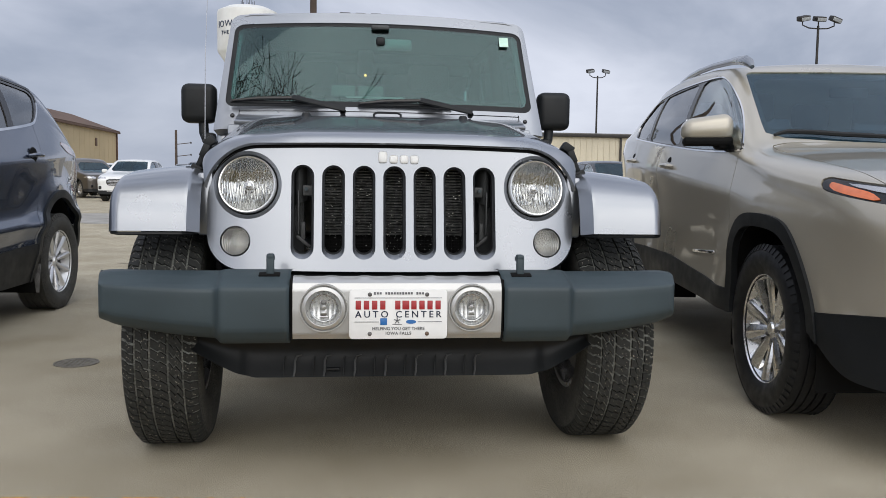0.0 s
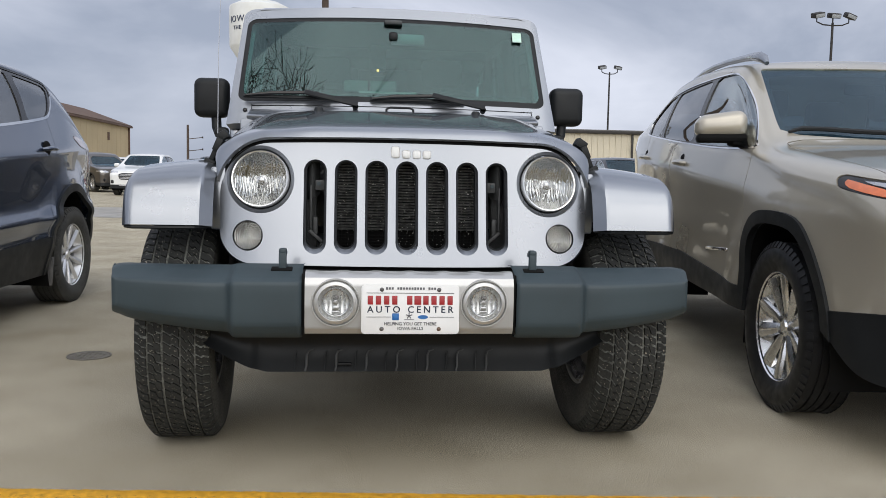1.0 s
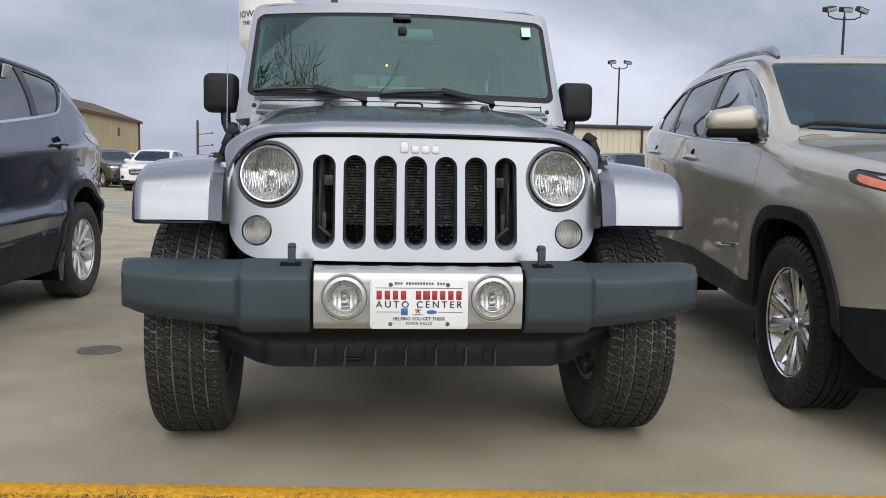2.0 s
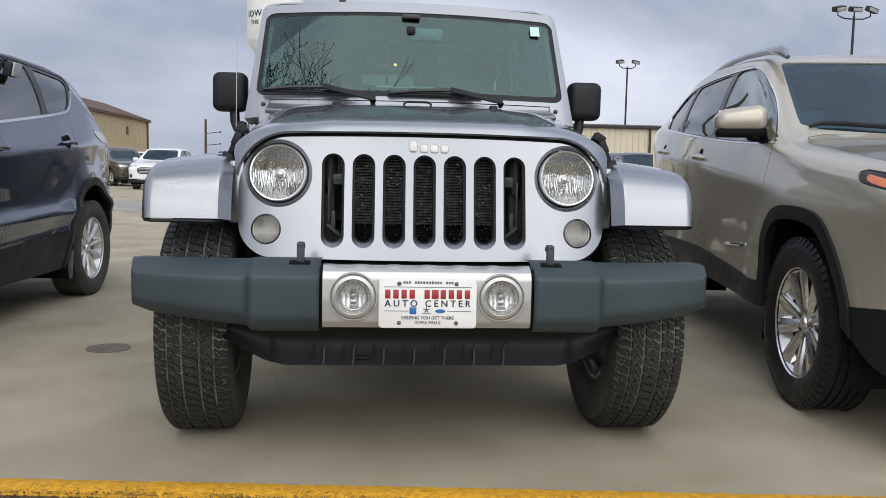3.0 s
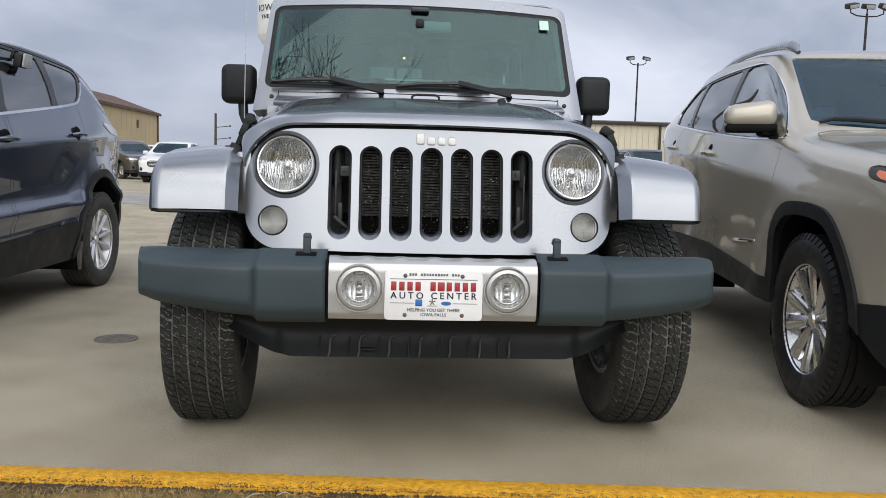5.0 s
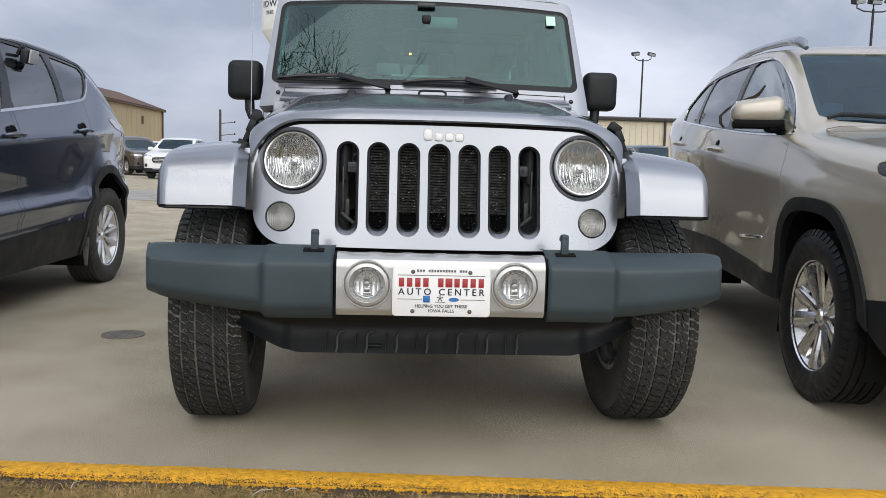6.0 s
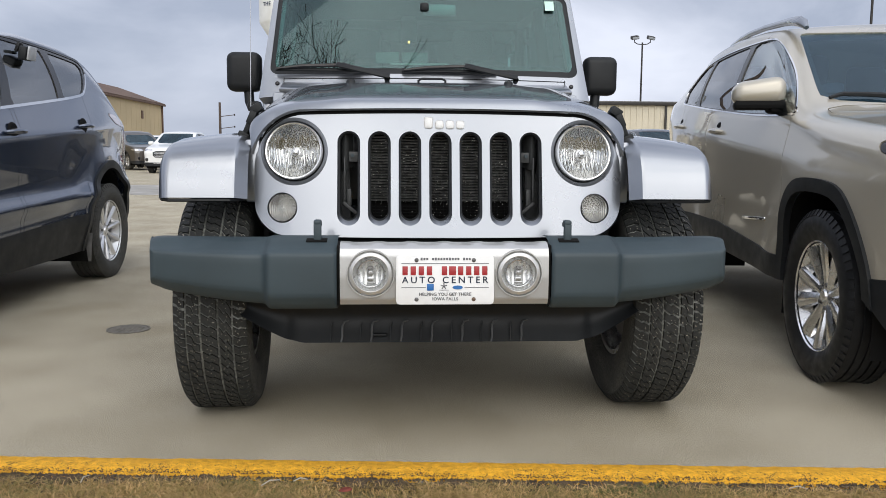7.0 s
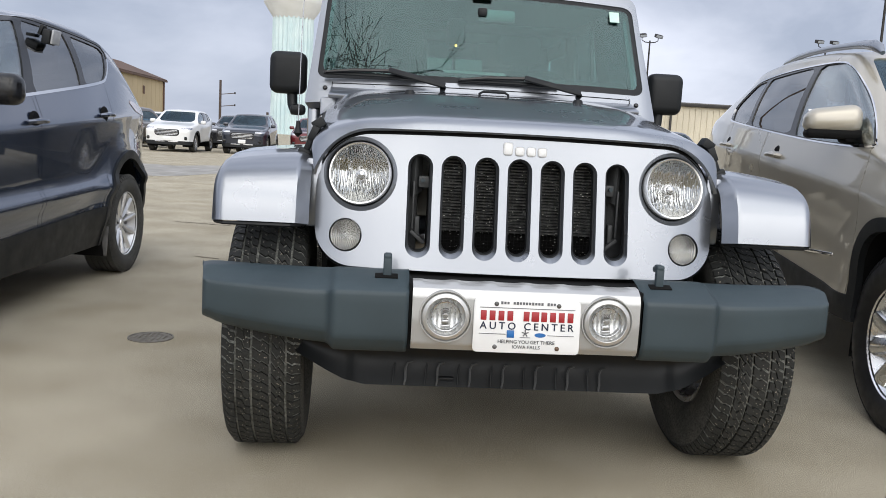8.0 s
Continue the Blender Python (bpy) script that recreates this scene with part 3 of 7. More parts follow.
# ---- car bodies ----
def body_sheet(P):
    """The skin of a closed car, nose to -y: cross sections set one after another along the car."""
    top, belt, bot = curve_of(P["top"], P.get("soft", 0.05)), curve_of(P["belt"], 0.08), curve_of(P["bot"], 0.06)
    flank = curve_of(P["flank"], P.get("flank_soft", 0.05))
    nose, tail, W = P["nose"], P["tail"], P["W"]
    mid, hl = (nose + tail) / 2, (tail - nose) / 2
    ns, nl, na, nb, nc = P.get("detail", (96, 16, 10, 7, 9))

    def width(y):
        q = (y - mid) / hl
        e, p = (P["front_end"], P["front_round"]) if q < 0 else (P["rear_end"], P["rear_round"])
        return W * (e + (1 - e) * max(0.0, 1 - min(1.0, abs(q)) ** p) ** (1 / p))

    def section(y, k):
        zb, zt, z0, w = belt(y), top(y), bot(y), width(y)
        zb = min(zb, zt - 0.025)
        pts = []
        for i in range(nl + 1):
            z = z0 + (zb - z0) * i / nl
            bulge = sum(d * math.exp(-(((z - (za + sl * y)) / wd) ** 2)) for za, sl, wd, d in P.get("creases", ()))
            bulge += sum(d * math.exp(-(((math.hypot((y - a) * 0.92, z - P["hub_z"]) - P["arch"] - 0.02) / 0.13) ** 2)) * min(1.0, max(0.0, (z - 0.25) / 0.2)) for a, d in ((0.0, P.get("flare", 0.0)), (P["wheelbase"], P.get("flare", 0.0))))
            pts.append((w * flank(z - P.get("rake", 0.0) * (y - 2.3)) + bulge, z))
        xb = pts[-1][0]
        h = zt - zb
        ahead = min(1.0, max(0.0, (0.66 - y) / 0.60))
        ahead = ahead * ahead * (3 - 2 * ahead)
        rc = min(P["rc"] + (P.get("hood_rc", P["rc"]) - P["rc"]) * ahead, 0.8 * h if ahead > 0.5 else 0.55 * h)
        ledge = 0.005 * (1 - ahead)
        wr = xb - ledge - P["tum"] * max(0.0, h - rc) - P.get("tail_in", 0.0) * max(0.0, (y - 1.7) / 1.5) ** 2
        base = len(pts)
        for i in range(1, na + 1):
            q = i / na
            bow = 0.018 * math.sin(math.pi * q) * min(1.0, h / 0.3)
            pts.append((xb - ledge + (wr - xb + ledge) * q + bow, zb + (zt - rc - zb) * q))
        crown = P.get("crown", 0.035) * min(1.0, 0.35 + h)
        rx = min(0.15 + (0.17 if "hood_rc" in P else 0.0) * ahead, wr * 0.45) * min(1.0, 0.4 + 2 * h)
        for i in range(1, nb + 1):
            a = math.pi / 2 * i / nb
            pts.append((wr - rx * (1 - math.cos(a)), zt - rc + (rc - crown) * math.sin(a)))
        xc = wr - rx
        for i in range(1, nc + 1):
            q = 1 - i / nc
            pts.append((xc * q, zt - crown * q * q))
        if ahead > 0:
            # over the hood the flank rolls into the top in one soft curve
            rh = P.get("hood_roll", 0.26)
            soft = []
            for i in range(1, na + nb + 1):
                a = math.pi / 2 * i / (na + nb)
                e = P.get("hood_square", 1.0)
                soft.append((xb - rh * (1 - math.cos(a) ** e), zb + (zt - crown - zb) * math.sin(a) ** e))
            for i in range(1, nc + 1):
                q = 1 - i / nc
                soft.append(((xb - rh) * q, zt - crown * q * q))
            pts[base:] = [(x0 + (x1 - x0) * ahead, z0_ + (z1 - z0_) * ahead) for (x0, z0_), (x1, z1) in zip(pts[base:], soft)]
        return [(x * k, z) for x, z in pts]

    stations = []
    for i in range(6):
        a = math.pi / 2 * i / 6
        stations.append((nose - P["bulge"] * math.cos(a), math.sin(a), nose))
    for i in range(ns + 1):
        t = i / ns
        y = mid + hl * (0.6 * -math.cos(math.pi * t) + 0.4 * (2 * t - 1))
        stations.append((y, 1.0, y))
    for i in range(5, -1, -1):
        a = math.pi / 2 * i / 6
        stations.append((tail + 0.04 * math.cos(a), math.sin(a), tail))
    bm = bmesh.new()
    rows = []
    for y, k, at in stations:
        pts = section(at, max(k, 1e-3))
        rows.append([bm.verts.new((-x, y, z)) for x, z in pts] + [bm.verts.new((x, y, z)) for x, z in pts[-2::-1]])
    for a, b in zip(rows, rows[1:]):
        for j in range(len(a) - 1):
            bm.faces.new((a[j], b[j], b[j + 1], a[j + 1]))
    outward(bm)
    bm.normal_update()
    if sum(f.normal.z * f.calc_area() for f in bm.faces) < 0:
        bmesh.ops.reverse_faces(bm, faces=bm.faces)
    return bm, belt, top, width


def build_car(root, P, paint, rims, tyre, disc=None, lugs=None, glass=(None, None), label_paint="painted body"):
    """Cuts the skin of a car into glass, doors, hood, cladding and body, and hangs all of them under root."""
    sheet, belt, top, width = body_sheet(P)
    R, zc, axles = P["arch"], P["hub_z"], (0.0, P["wheelbase"])

    opening = quad(P["arch_shape"], 0.03) if "arch_shape" in P else (lambda u, w: math.hypot(u, w - zc) - R)

    def arch(c, d=0.0):
        return max(min(opening(c.y - a, c.z) for a in axles) - d, 0.45 - abs(c.x))

    wx0, wx1, wz0, wz1 = P["screen"]

    def screen(c):
        w = wx0 + (wx1 - wx0) * (c.z - wz0) / (wz1 - wz0)
        sag = P.get("cowl_bow", 0.05) * (1 - (c.x / wx0) ** 2)
        return max(smax(0.012, abs(c.x) - w, wz0 - sag - c.z, c.z - wz1), c.y - P["mid_roof"])

    bx0, bx1, bz0, bz1 = P["back_glass"]

    def back(c):
        w = bx0 + (bx1 - bx0) * (c.z - bz0) / (bz1 - bz0)
        return max(smax(0.012, abs(c.x) - w, bz0 - c.z, c.z - bz1), P["mid_roof"] - c.y)

    def inset(sheet_, d, t):
        return thicken(push(sheet_, -d), t)

    ring = cut(cut(sheet.copy(), arch, 1.0), lambda c: arch(c, P["arch_trim"]), -1.0)
    sheet = cut(sheet, lambda c: arch(c, 0.02), 1.0)
    ws, sheet = split(sheet, screen)
    border = cut(ws.copy(), lambda c: screen(c) + 0.032, 1.0)
    part("glass_border", thicken(push(border, -0.016), 0.003), GLOSS_BLACK, root, "black band behind the edge of the glass")
    part("windshield", inset(ws, 0.006, 0.005), glass[0], root, "clear tinted windshield").visible_shadow = False
    bg, sheet = split(sheet, back)
    part("rear_window", inset(bg, 0.006, 0.005), glass[1], root).visible_shadow = False
    hull = quad(P["dlo"], 0.014)
    sx, sz, sk, sd = P.get("side", (0.4, 0.0, 0.0, 0.0))
    inside = lambda c: max(hull(c.y, c.z), sx - sk * (c.z - sz) - sd - abs(c.x))
    dlo, sheet = split(sheet, lambda c: max(hull(c.y, c.z) - P["trim"], sx - sk * (c.z - sz) - sd - 0.008 - abs(c.x)))
    pillars, trim = split(dlo, inside)
    for s in (-1, 1):
        side_trim = half(trim, s)
        side_trim.normal_update()
        turned = side_trim.copy()
        turned.normal_update()
        bmesh.ops.delete(turned, geom=[f for f in turned.faces if abs(f.normal.x) >= 0.72], context="FACES")
        bmesh.ops.delete(side_trim, geom=[f for f in side_trim.faces if abs(f.normal.x) < 0.72], context="FACES")
        edge, turned = split(turned, lambda c: max(hull(c.y, c.z) - 0.003, sx - sk * (c.z - sz) - sd - 0.002 - abs(c.x)))
        edge.faces.index_update()
        for one in islands(edge):
            part("window_trim", thicken(push(one, 0.003), 0.006), P["trim_mat"], root, "bright trim round the side windows")
        if turned.faces:
            part("pillar_skin", thicken(turned, 0.01), paint, root)
        else:
            turned.free()
        low_t, high_t = split(side_trim, lambda c: c.z - P.get("bright_below", 9.0))
        for t, mt, lab in ((low_t, P["trim_mat"], "bright trim round the side windows"), (high_t, GLOSS_BLACK, "black trim over the side windows")):
            t.faces.index_update()
            for one in islands(t):
                part("window_trim", thicken(push(one, 0.004), 0.008), mt, root, lab)
    trim.free()
    for name, pts, pane in P["windows"]:
        q = quad(pts, 0.007)
        g, pillars = split(pillars, lambda c: q(c.y, c.z))
        for s in (-1, 1):
            w = half(g, s)
            if w.faces:
                part(name, inset(w, 0.006, 0.004), pane, root).visible_shadow = False
            else:
                w.free()
        g.free()
    for s in (-1, 1):
        part("pillar", thicken(half(pillars, s), 0.01), GLOSS_BLACK, root)
    pillars.free()
    clad = curve_of(P["clad"], 0.05)
    low, sheet = split(sheet, lambda c: c.z - clad(c.y), 0.001)
    for name, keep in (("front_apron", lambda y: y < 0.0), ("sill_cladding", lambda y: 0.0 <= y < P["wheelbase"]), ("rear_apron", lambda y: y >= P["wheelbase"])):
        for s in (-1, 1):
            one = half(low, s) if name == "sill_cladding" else low.copy()
            bmesh.ops.delete(one, geom=[f for f in one.faces if not keep(f.calc_center_median().y)], context="FACES")
            if one.faces and (s > 0 or name == "sill_cladding"):
                part(name, thicken(push(one, 0.006), 0.02), TRIM, root, "unpainted black plastic cladding")
            else:
                one.free()
    low.free()
    for s in (-1, 1):
        h = half(ring, s)
        for k, a in enumerate(axles):
            one = h.copy()
            bmesh.ops.delete(one, geom=[f for f in one.faces if abs(f.calc_center_median().y - a) > 1.0], context="FACES")
            part("arch_trim", thicken(push(one, 0.014), 0.03), TRIM, root, "black plastic wheel arch moulding")
        h.free()
    ring.free()
    for name, pts in P["doors"]:
        q = quad(pts, 0.02)
        d, sheet = split(sheet, lambda c: max(q(c.y, c.z), c.z - belt(c.y) - 0.05, 0.4 - abs(c.x)), 0.0022)
        for s in (-1, 1):
            door = half(d, s)
            if door.faces:
                part(name, thicken(door, 0.012), paint, root)
            else:
                door.free()
        d.free()
    hx, hy0, hy1 = P["hood"]
    hood, sheet = split(sheet, lambda c: max(smax(0.03, abs(c.x) - hx, hy0 - c.y, c.y - hy1), 0.6 - c.z), 0.002)
    part("hood", thicken(hood, 0.012), paint, root)
    for name, f, mat, out, lab in P.get("insets", ()):
        got, sheet = split(sheet, f, 0.001)
        for s in (-1, 1):
            one = half(got, s)
            if one.faces:
                part(name, thicken(push(one, out), 0.012), mat, root, lab)
            else:
                one.free()
        got.free()
    part("body", thicken(sheet, 0.012), paint, root, label_paint)
    # wheel wells and floor, near-black for the shade in them, and cabin
    W = P["W"]
    for a in axles:
        for s in (-1, 1):
            def rim_of(u):
                b, r = math.pi * (1.12 - 1.24 * u), 0.2
                while opening(r * math.cos(b), zc + r * math.sin(b)) < 0.012 and r < 0.7:
                    r += 0.006
                return a + r * math.cos(b), zc + r * math.sin(b)
            well = grid(lambda u, v: (s * (width(rim_of(u)[0]) * 0.985 - 0.008 - 0.42 * v), *rim_of(u)), 28, 1)
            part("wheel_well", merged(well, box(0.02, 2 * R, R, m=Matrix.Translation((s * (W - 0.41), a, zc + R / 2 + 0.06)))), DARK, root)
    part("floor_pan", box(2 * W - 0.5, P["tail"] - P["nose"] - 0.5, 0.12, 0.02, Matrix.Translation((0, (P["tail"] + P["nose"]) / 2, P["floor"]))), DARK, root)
    for s in (-1, 1):
        for k, a in enumerate(axles):
            put_wheel(root, (s * P["hub_x"], a, zc), s, rims, tyre, disc, lugs, spin=17 + 31 * k)


def put_handle(root, s, at, mat, cup=TRIM):
    """A pull handle across a dished cup on the door skin."""
    x, y, z = at
    h = part("door_handle", tube([(s * (x + 0.004), y - 0.095, z - 0.006), (s * (x + 0.03), y - 0.075, z - 0.002), (s * (x + 0.036), y, z + 0.004), (s * (x + 0.03), y + 0.075, z + 0.002), (s * (x + 0.004), y + 0.095, z)], [0.011, 0.014, 0.015, 0.014, 0.011], 8), mat, root)
    part("cup", moved(lathe([(0.0, -0.004), (0.046, -0.002), (0.054, 0.006), (0.054, 0.012), (0.0, 0.012)], 22, "X"), Matrix.Translation((s * (x + 0.001), y, z)) @ Matrix.Rotation(0 if s < 0 else math.pi, 4, "Z")), cup, h)


def put_seat(root, x, y, z, mat=SEAT):
    cushion = part("seat", box(0.5, 0.52, 0.18, 0.06, Matrix.Translation((x, y, z))), mat, root)
    part("backrest", box(0.5, 0.14, 0.62, 0.055, Matrix.Translation((x, y + 0.32, z + 0.36)) @ Matrix.Rotation(radians(-16), 4, "X")), mat, cushion)
    part("headrest", box(0.27, 0.1, 0.18, 0.045, Matrix.Translation((x, y + 0.43, z + 0.79))), mat, cushion)


FLANK = [(0.15, 0.93), (0.35, 0.955), (0.55, 0.985), (0.78, 1.0), (0.95, 0.99), (1.15, 0.955), (1.4, 0.93)]
TAN_CAR = dict(
    nose=-0.90, tail=3.62, W=0.920, bulge=0.09, front_end=0.70, front_round=3.2, rear_end=0.62, rear_round=2.3, wheelbase=2.70, hub_z=0.362, hub_x=0.79, arch=0.44, arch_trim=0.056,
    arch_shape=[(-0.425, 0.0), (-0.425, 0.48), (-0.345, 0.65), (-0.215, 0.795), (0.02, 0.826), (0.20, 0.808), (0.30, 0.72), (0.352, 0.45), (0.352, 0.0)],
    top=[(-0.9, 0.80), (-0.85, 0.97), (-0.5, 1.05), (0.0, 1.115), (0.34, 1.165), (0.42, 1.20), (1.06, 1.60), (1.22, 1.672), (1.5, 1.70), (2.0, 1.712), (2.6, 1.695), (3.0, 1.645), (3.2, 1.56), (3.48, 1.12), (3.62, 0.9)],
    belt=[(-0.9, 0.74), (-0.5, 0.90), (0.0, 0.985), (0.35, 1.085), (0.8, 1.135), (1.35, 1.185), (2.2, 1.255), (2.65, 1.30), (3.2, 1.34), (3.62, 0.9)],
    bot=[(-0.9, 0.285), (-0.62, 0.285), (-0.54, 0.33), (-0.44, 0.43), (-0.3, 0.44), (0.30, 0.378), (0.48, 0.378), (1.4, 0.415), (2.2, 0.41), (3.3, 0.36), (3.62, 0.44)],
    flank=[(0.15, 0.93), (0.40, 0.962), (0.56, 0.984), (0.74, 0.977), (0.95, 0.986), (1.105, 1.0), (1.125, 0.999), (1.28, 0.952), (1.45, 0.935)], flank_soft=0.012, rake=0.09,
    tum=0.44, tail_in=0.13, rc=0.085, crown=0.03, hood_rc=0.16, hood_roll=0.15, hood_square=0.85, flare=0.022, detail=(110, 34, 10, 9, 9), creases=(), soft=0.04,
    side=(0.84, 1.175, 0.452, 0.045), screen=(0.725, 0.60, 1.215, 1.605), mid_roof=2.2, back_glass=(0.62, 0.54, 1.2, 1.52), cowl_bow=0.03,
    dlo=[(0.405, 1.142), (0.86, 1.148), (2.20, 1.262), (2.62, 1.305), (2.68, 1.40), (2.48, 1.56), (2.2, 1.585), (1.50, 1.60), (1.20, 1.592), (1.075, 1.558), (0.91, 1.472), (0.57, 1.270)], trim=0.008, trim_mat=CHROME,
    windows=[("front_window", [(0.44, 1.150), (0.86, 1.160), (1.33, 1.20), (1.47, 1.588), (1.205, 1.583), (1.085, 1.552), (0.92, 1.470), (0.582, 1.268)], CLEAR_SIDE),
             ("rear_door_window", [(1.40, 1.207), (2.11, 1.266), (2.20, 1.562), (1.535, 1.584)], PRIVACY),
             ("quarter_window", [(2.17, 1.272), (2.58, 1.312), (2.64, 1.40), (2.47, 1.545), (2.26, 1.558)], PRIVACY)],
    clad=[(-1.0, 0.56), (-0.62, 0.52), (-0.45, 0.50), (0.5, 0.487), (1.4, 0.565), (2.3, 0.57), (3.2, 0.60), (3.7, 0.62)],
    doors=[("front_door", [(0.44, 0.35), (0.375, 0.62), (0.34, 0.92), (0.405, 1.10), (0.44, 1.4), (1.72, 1.4), (1.66, 0.35)]), ("rear_door", [(1.67, 0.35), (1.73, 1.4), (2.50, 1.4), (2.46, 1.05), (2.12, 0.35)])],
    hood=(0.74, -0.82, 0.40), floor=0.46,
    insets=[("headlight", lambda c: max(quad([(-0.402, 0.982), (-0.388, 1.005), (-0.402, 1.024), (-0.65, 0.993), (-1.1, 0.945), (-1.1, 0.872), (-0.727, 0.919), (-0.512, 0.946), (-0.43, 0.963)], 0.006)(c.y, c.z), 0.38 - abs(c.x)), GLOSS_BLACK, -0.004, "narrow black-rimmed headlight"),
            ("upper_grille", lambda c: max(quad([(-1.2, 0.78), (-1.2, 0.90), (-0.85, 0.90), (-0.85, 0.78)], 0.02)(c.y, c.z), abs(c.x) - 0.5), GLOSS_BLACK, -0.01, "black grille in the nose")])
GREY_CAR = dict({k: v for k, v in TAN_CAR.items() if k != "arch_shape"}, flare=0.034, tail_in=0.0, hood_roll=0.26, hood_square=1.0, crown=0.026, front_end=0.74, front_round=2.6, bulge=0.10, side=(0.4, 0.0, 0.0, 0.0), flank=[(0.15, 0.93), (0.35, 0.962), (0.50, 0.985), (0.62, 0.978), (0.80, 0.978), (1.082, 1.0), (1.10, 0.998), (1.35, 0.898), (1.5, 0.88)], flank_soft=0.012, rake=0.062, hood_rc=0.085, bright_below=1.50, detail=(96, 44, 10, 7, 9), nose=-0.86, tail=3.60, W=0.905, rear_end=0.64, rear_round=2.6, wheelbase=2.69, hub_z=0.35, hub_x=0.775, arch=0.470, arch_trim=0.056,
    top=[(-0.86, 0.78), (-0.78, 0.93), (-0.45, 1.02), (0.0, 1.08), (0.30, 1.12), (0.38, 1.15), (1.2, 1.62), (1.45, 1.685), (1.9, 1.722), (2.4, 1.705), (2.72, 1.660), (2.86, 1.60), (3.04, 1.42), (3.2, 1.235), (3.36, 1.13), (3.52, 1.06), (3.60, 0.92)],
    belt=[(-0.86, 0.72), (-0.45, 0.96), (0.0, 1.02), (0.55, 1.095), (1.3, 1.17), (2.0, 1.265), (2.45, 1.33), (2.72, 1.36), (3.0, 1.30), (3.2, 1.15), (3.6, 0.90)],
    bot=[(-0.86, 0.28), (-0.6, 0.23), (0.5, 0.25), (2.2, 0.255), (3.1, 0.30), (3.60, 0.42)],
    creases=((0.565, 0.035, 0.055, 0.032),),
    screen=(0.69, 0.575, 1.215, 1.585), back_glass=(0.60, 0.52, 1.2, 1.50), trim=0.016,
    dlo=[(0.5, 1.105), (0.885, 1.148), (1.37, 1.20), (2.317, 1.312), (2.47, 1.345), (2.54, 1.40), (2.70, 1.56), (2.67, 1.590), (2.17, 1.628), (1.5, 1.640), (1.12, 1.58)],
    windows=[("front_window", [(0.53, 1.125), (0.885, 1.162), (1.19, 1.193), (1.455, 1.605), (1.13, 1.565)], CLEAR_SIDE),
             ("rear_door_window", [(1.315, 1.208), (2.0, 1.287), (2.05, 1.605), (1.52, 1.618)], PRIVACY),
             ("quarter_window", [(2.08, 1.297), (2.40, 1.337), (2.47, 1.365), (2.64, 1.548), (2.61, 1.572), (2.14, 1.600)], PRIVACY)],
    clad=[(-0.9, 0.50), (0.5, 0.44), (1.2, 0.47), (2.2, 0.52), (2.7, 0.5), (3.3, 0.55), (3.7, 0.58)],
    doors=[("front_door", [(0.50, 0.3), (0.46, 0.85), (0.50, 1.4), (1.305, 1.4), (1.27, 0.9), (1.27, 0.3)]), ("rear_door", [(1.28, 0.3), (1.28, 0.9), (1.315, 1.4), (2.42, 1.4), (2.38, 1.05), (2.02, 0.3)])],
    hood=(0.72, -0.74, 0.36), floor=0.34,
    insets=[("tail_light", lambda c: max(quad([(2.766, 1.262), (2.967, 1.255), (3.16, 1.20), (3.5, 1.16), (3.5, 1.10), (2.95, 1.150), (2.84, 1.21)], 0.012)(c.y, c.z), 0.32 - abs(c.x)), TAIL_LENS, 0.004, "pale smoked tail light")])


# ---- ground, kerb and verge ----
def irregular(r, n, rough, seed):
    rng = random.Random(seed)
    ph = [rng.uniform(0, 6.28) for _ in range(4)]
    return [(r * (1 + rough * sum(math.sin((k + 2) * a + ph[k]) / (k + 1.5) for k in range(4))), a) for a in [2 * math.pi * i / n for i in range(n)]]


def flat(points, z):
    bm = bmesh.new()
    f = bm.faces.new([bm.verts.new((x, y, z)) for x, y in points])
    if f.normal.z < 0:
        bmesh.ops.reverse_faces(bm, faces=[f])
    bm.normal_update()
    if f.normal.z < 0:
        f.normal_flip()
    return bm


def kerb_y(x):
    return 2.726 - 0.081 * x


steps = [-1500, -300, -60, -20, -8, -4] + [-3 + 0.25 * k for k in range(25)] + [4, 8, 20, 60, 300, 1500]
deep = [2.69, 2.8, 3.2, 4, 6, 10, 20, 50, 150, 500, 2500]
bm = bmesh.new()
rows = [[bm.verts.new((x, kerb_y(max(-60, min(60, x))) + (y - 2.726), 0.0)) for x in steps] for y in deep]
for a, b in zip(rows, rows[1:]):
    for k in range(len(steps) - 1):
        bm.faces.new((a[k], a[k + 1], b[k + 1], b[k]))
tagged(part("ground", bm, ASPHALT, None, "worn grey-brown asphalt car park"), category="ground", kind="structure")


def kerb_at(u, v):
    x = -9 + 18 * u
    d = [0.0, 0.004, 0.016, 0.10, 0.125, 0.13][round(v * 5)]
    z = [-0.02, 0.034, 0.042, 0.044, 0.034, -0.02][round(v * 5)]
    wob = 0.004 * noise.noise((x * 7, 1.3, 0)) + 0.003 * noise.noise((x * 31, 4.1, 0)) + (0.012 * noise.noise((x * 19, 8.1, 0)) + 0.009 * noise.noise((x * 83, 2.7, 0))) * max(0.0, v - 0.5)
    return Vector((x, kerb_y(x) - d + wob * (0.3 + v), z + 0.002 * noise.noise((x * 23, v * 9, 2)) + 0.004 * noise.noise((x * 140, v * 6, 5)) * v))


kb = grid(kerb_at, 2400, 5)
tagged(part("kerb", outward(kb), YELLOW, None, "low kerb with flaking yellow paint"), category="kerb", kind="structure")


def soil_at(u, v):
    x, d = -12 + 24 * u, 0.11 + 0.12 * v
    return Vector((x, kerb_y(x) - d, 0.022 + 0.006 * noise.noise((x * 11, d * 11, 0)) - 0.004 * v))


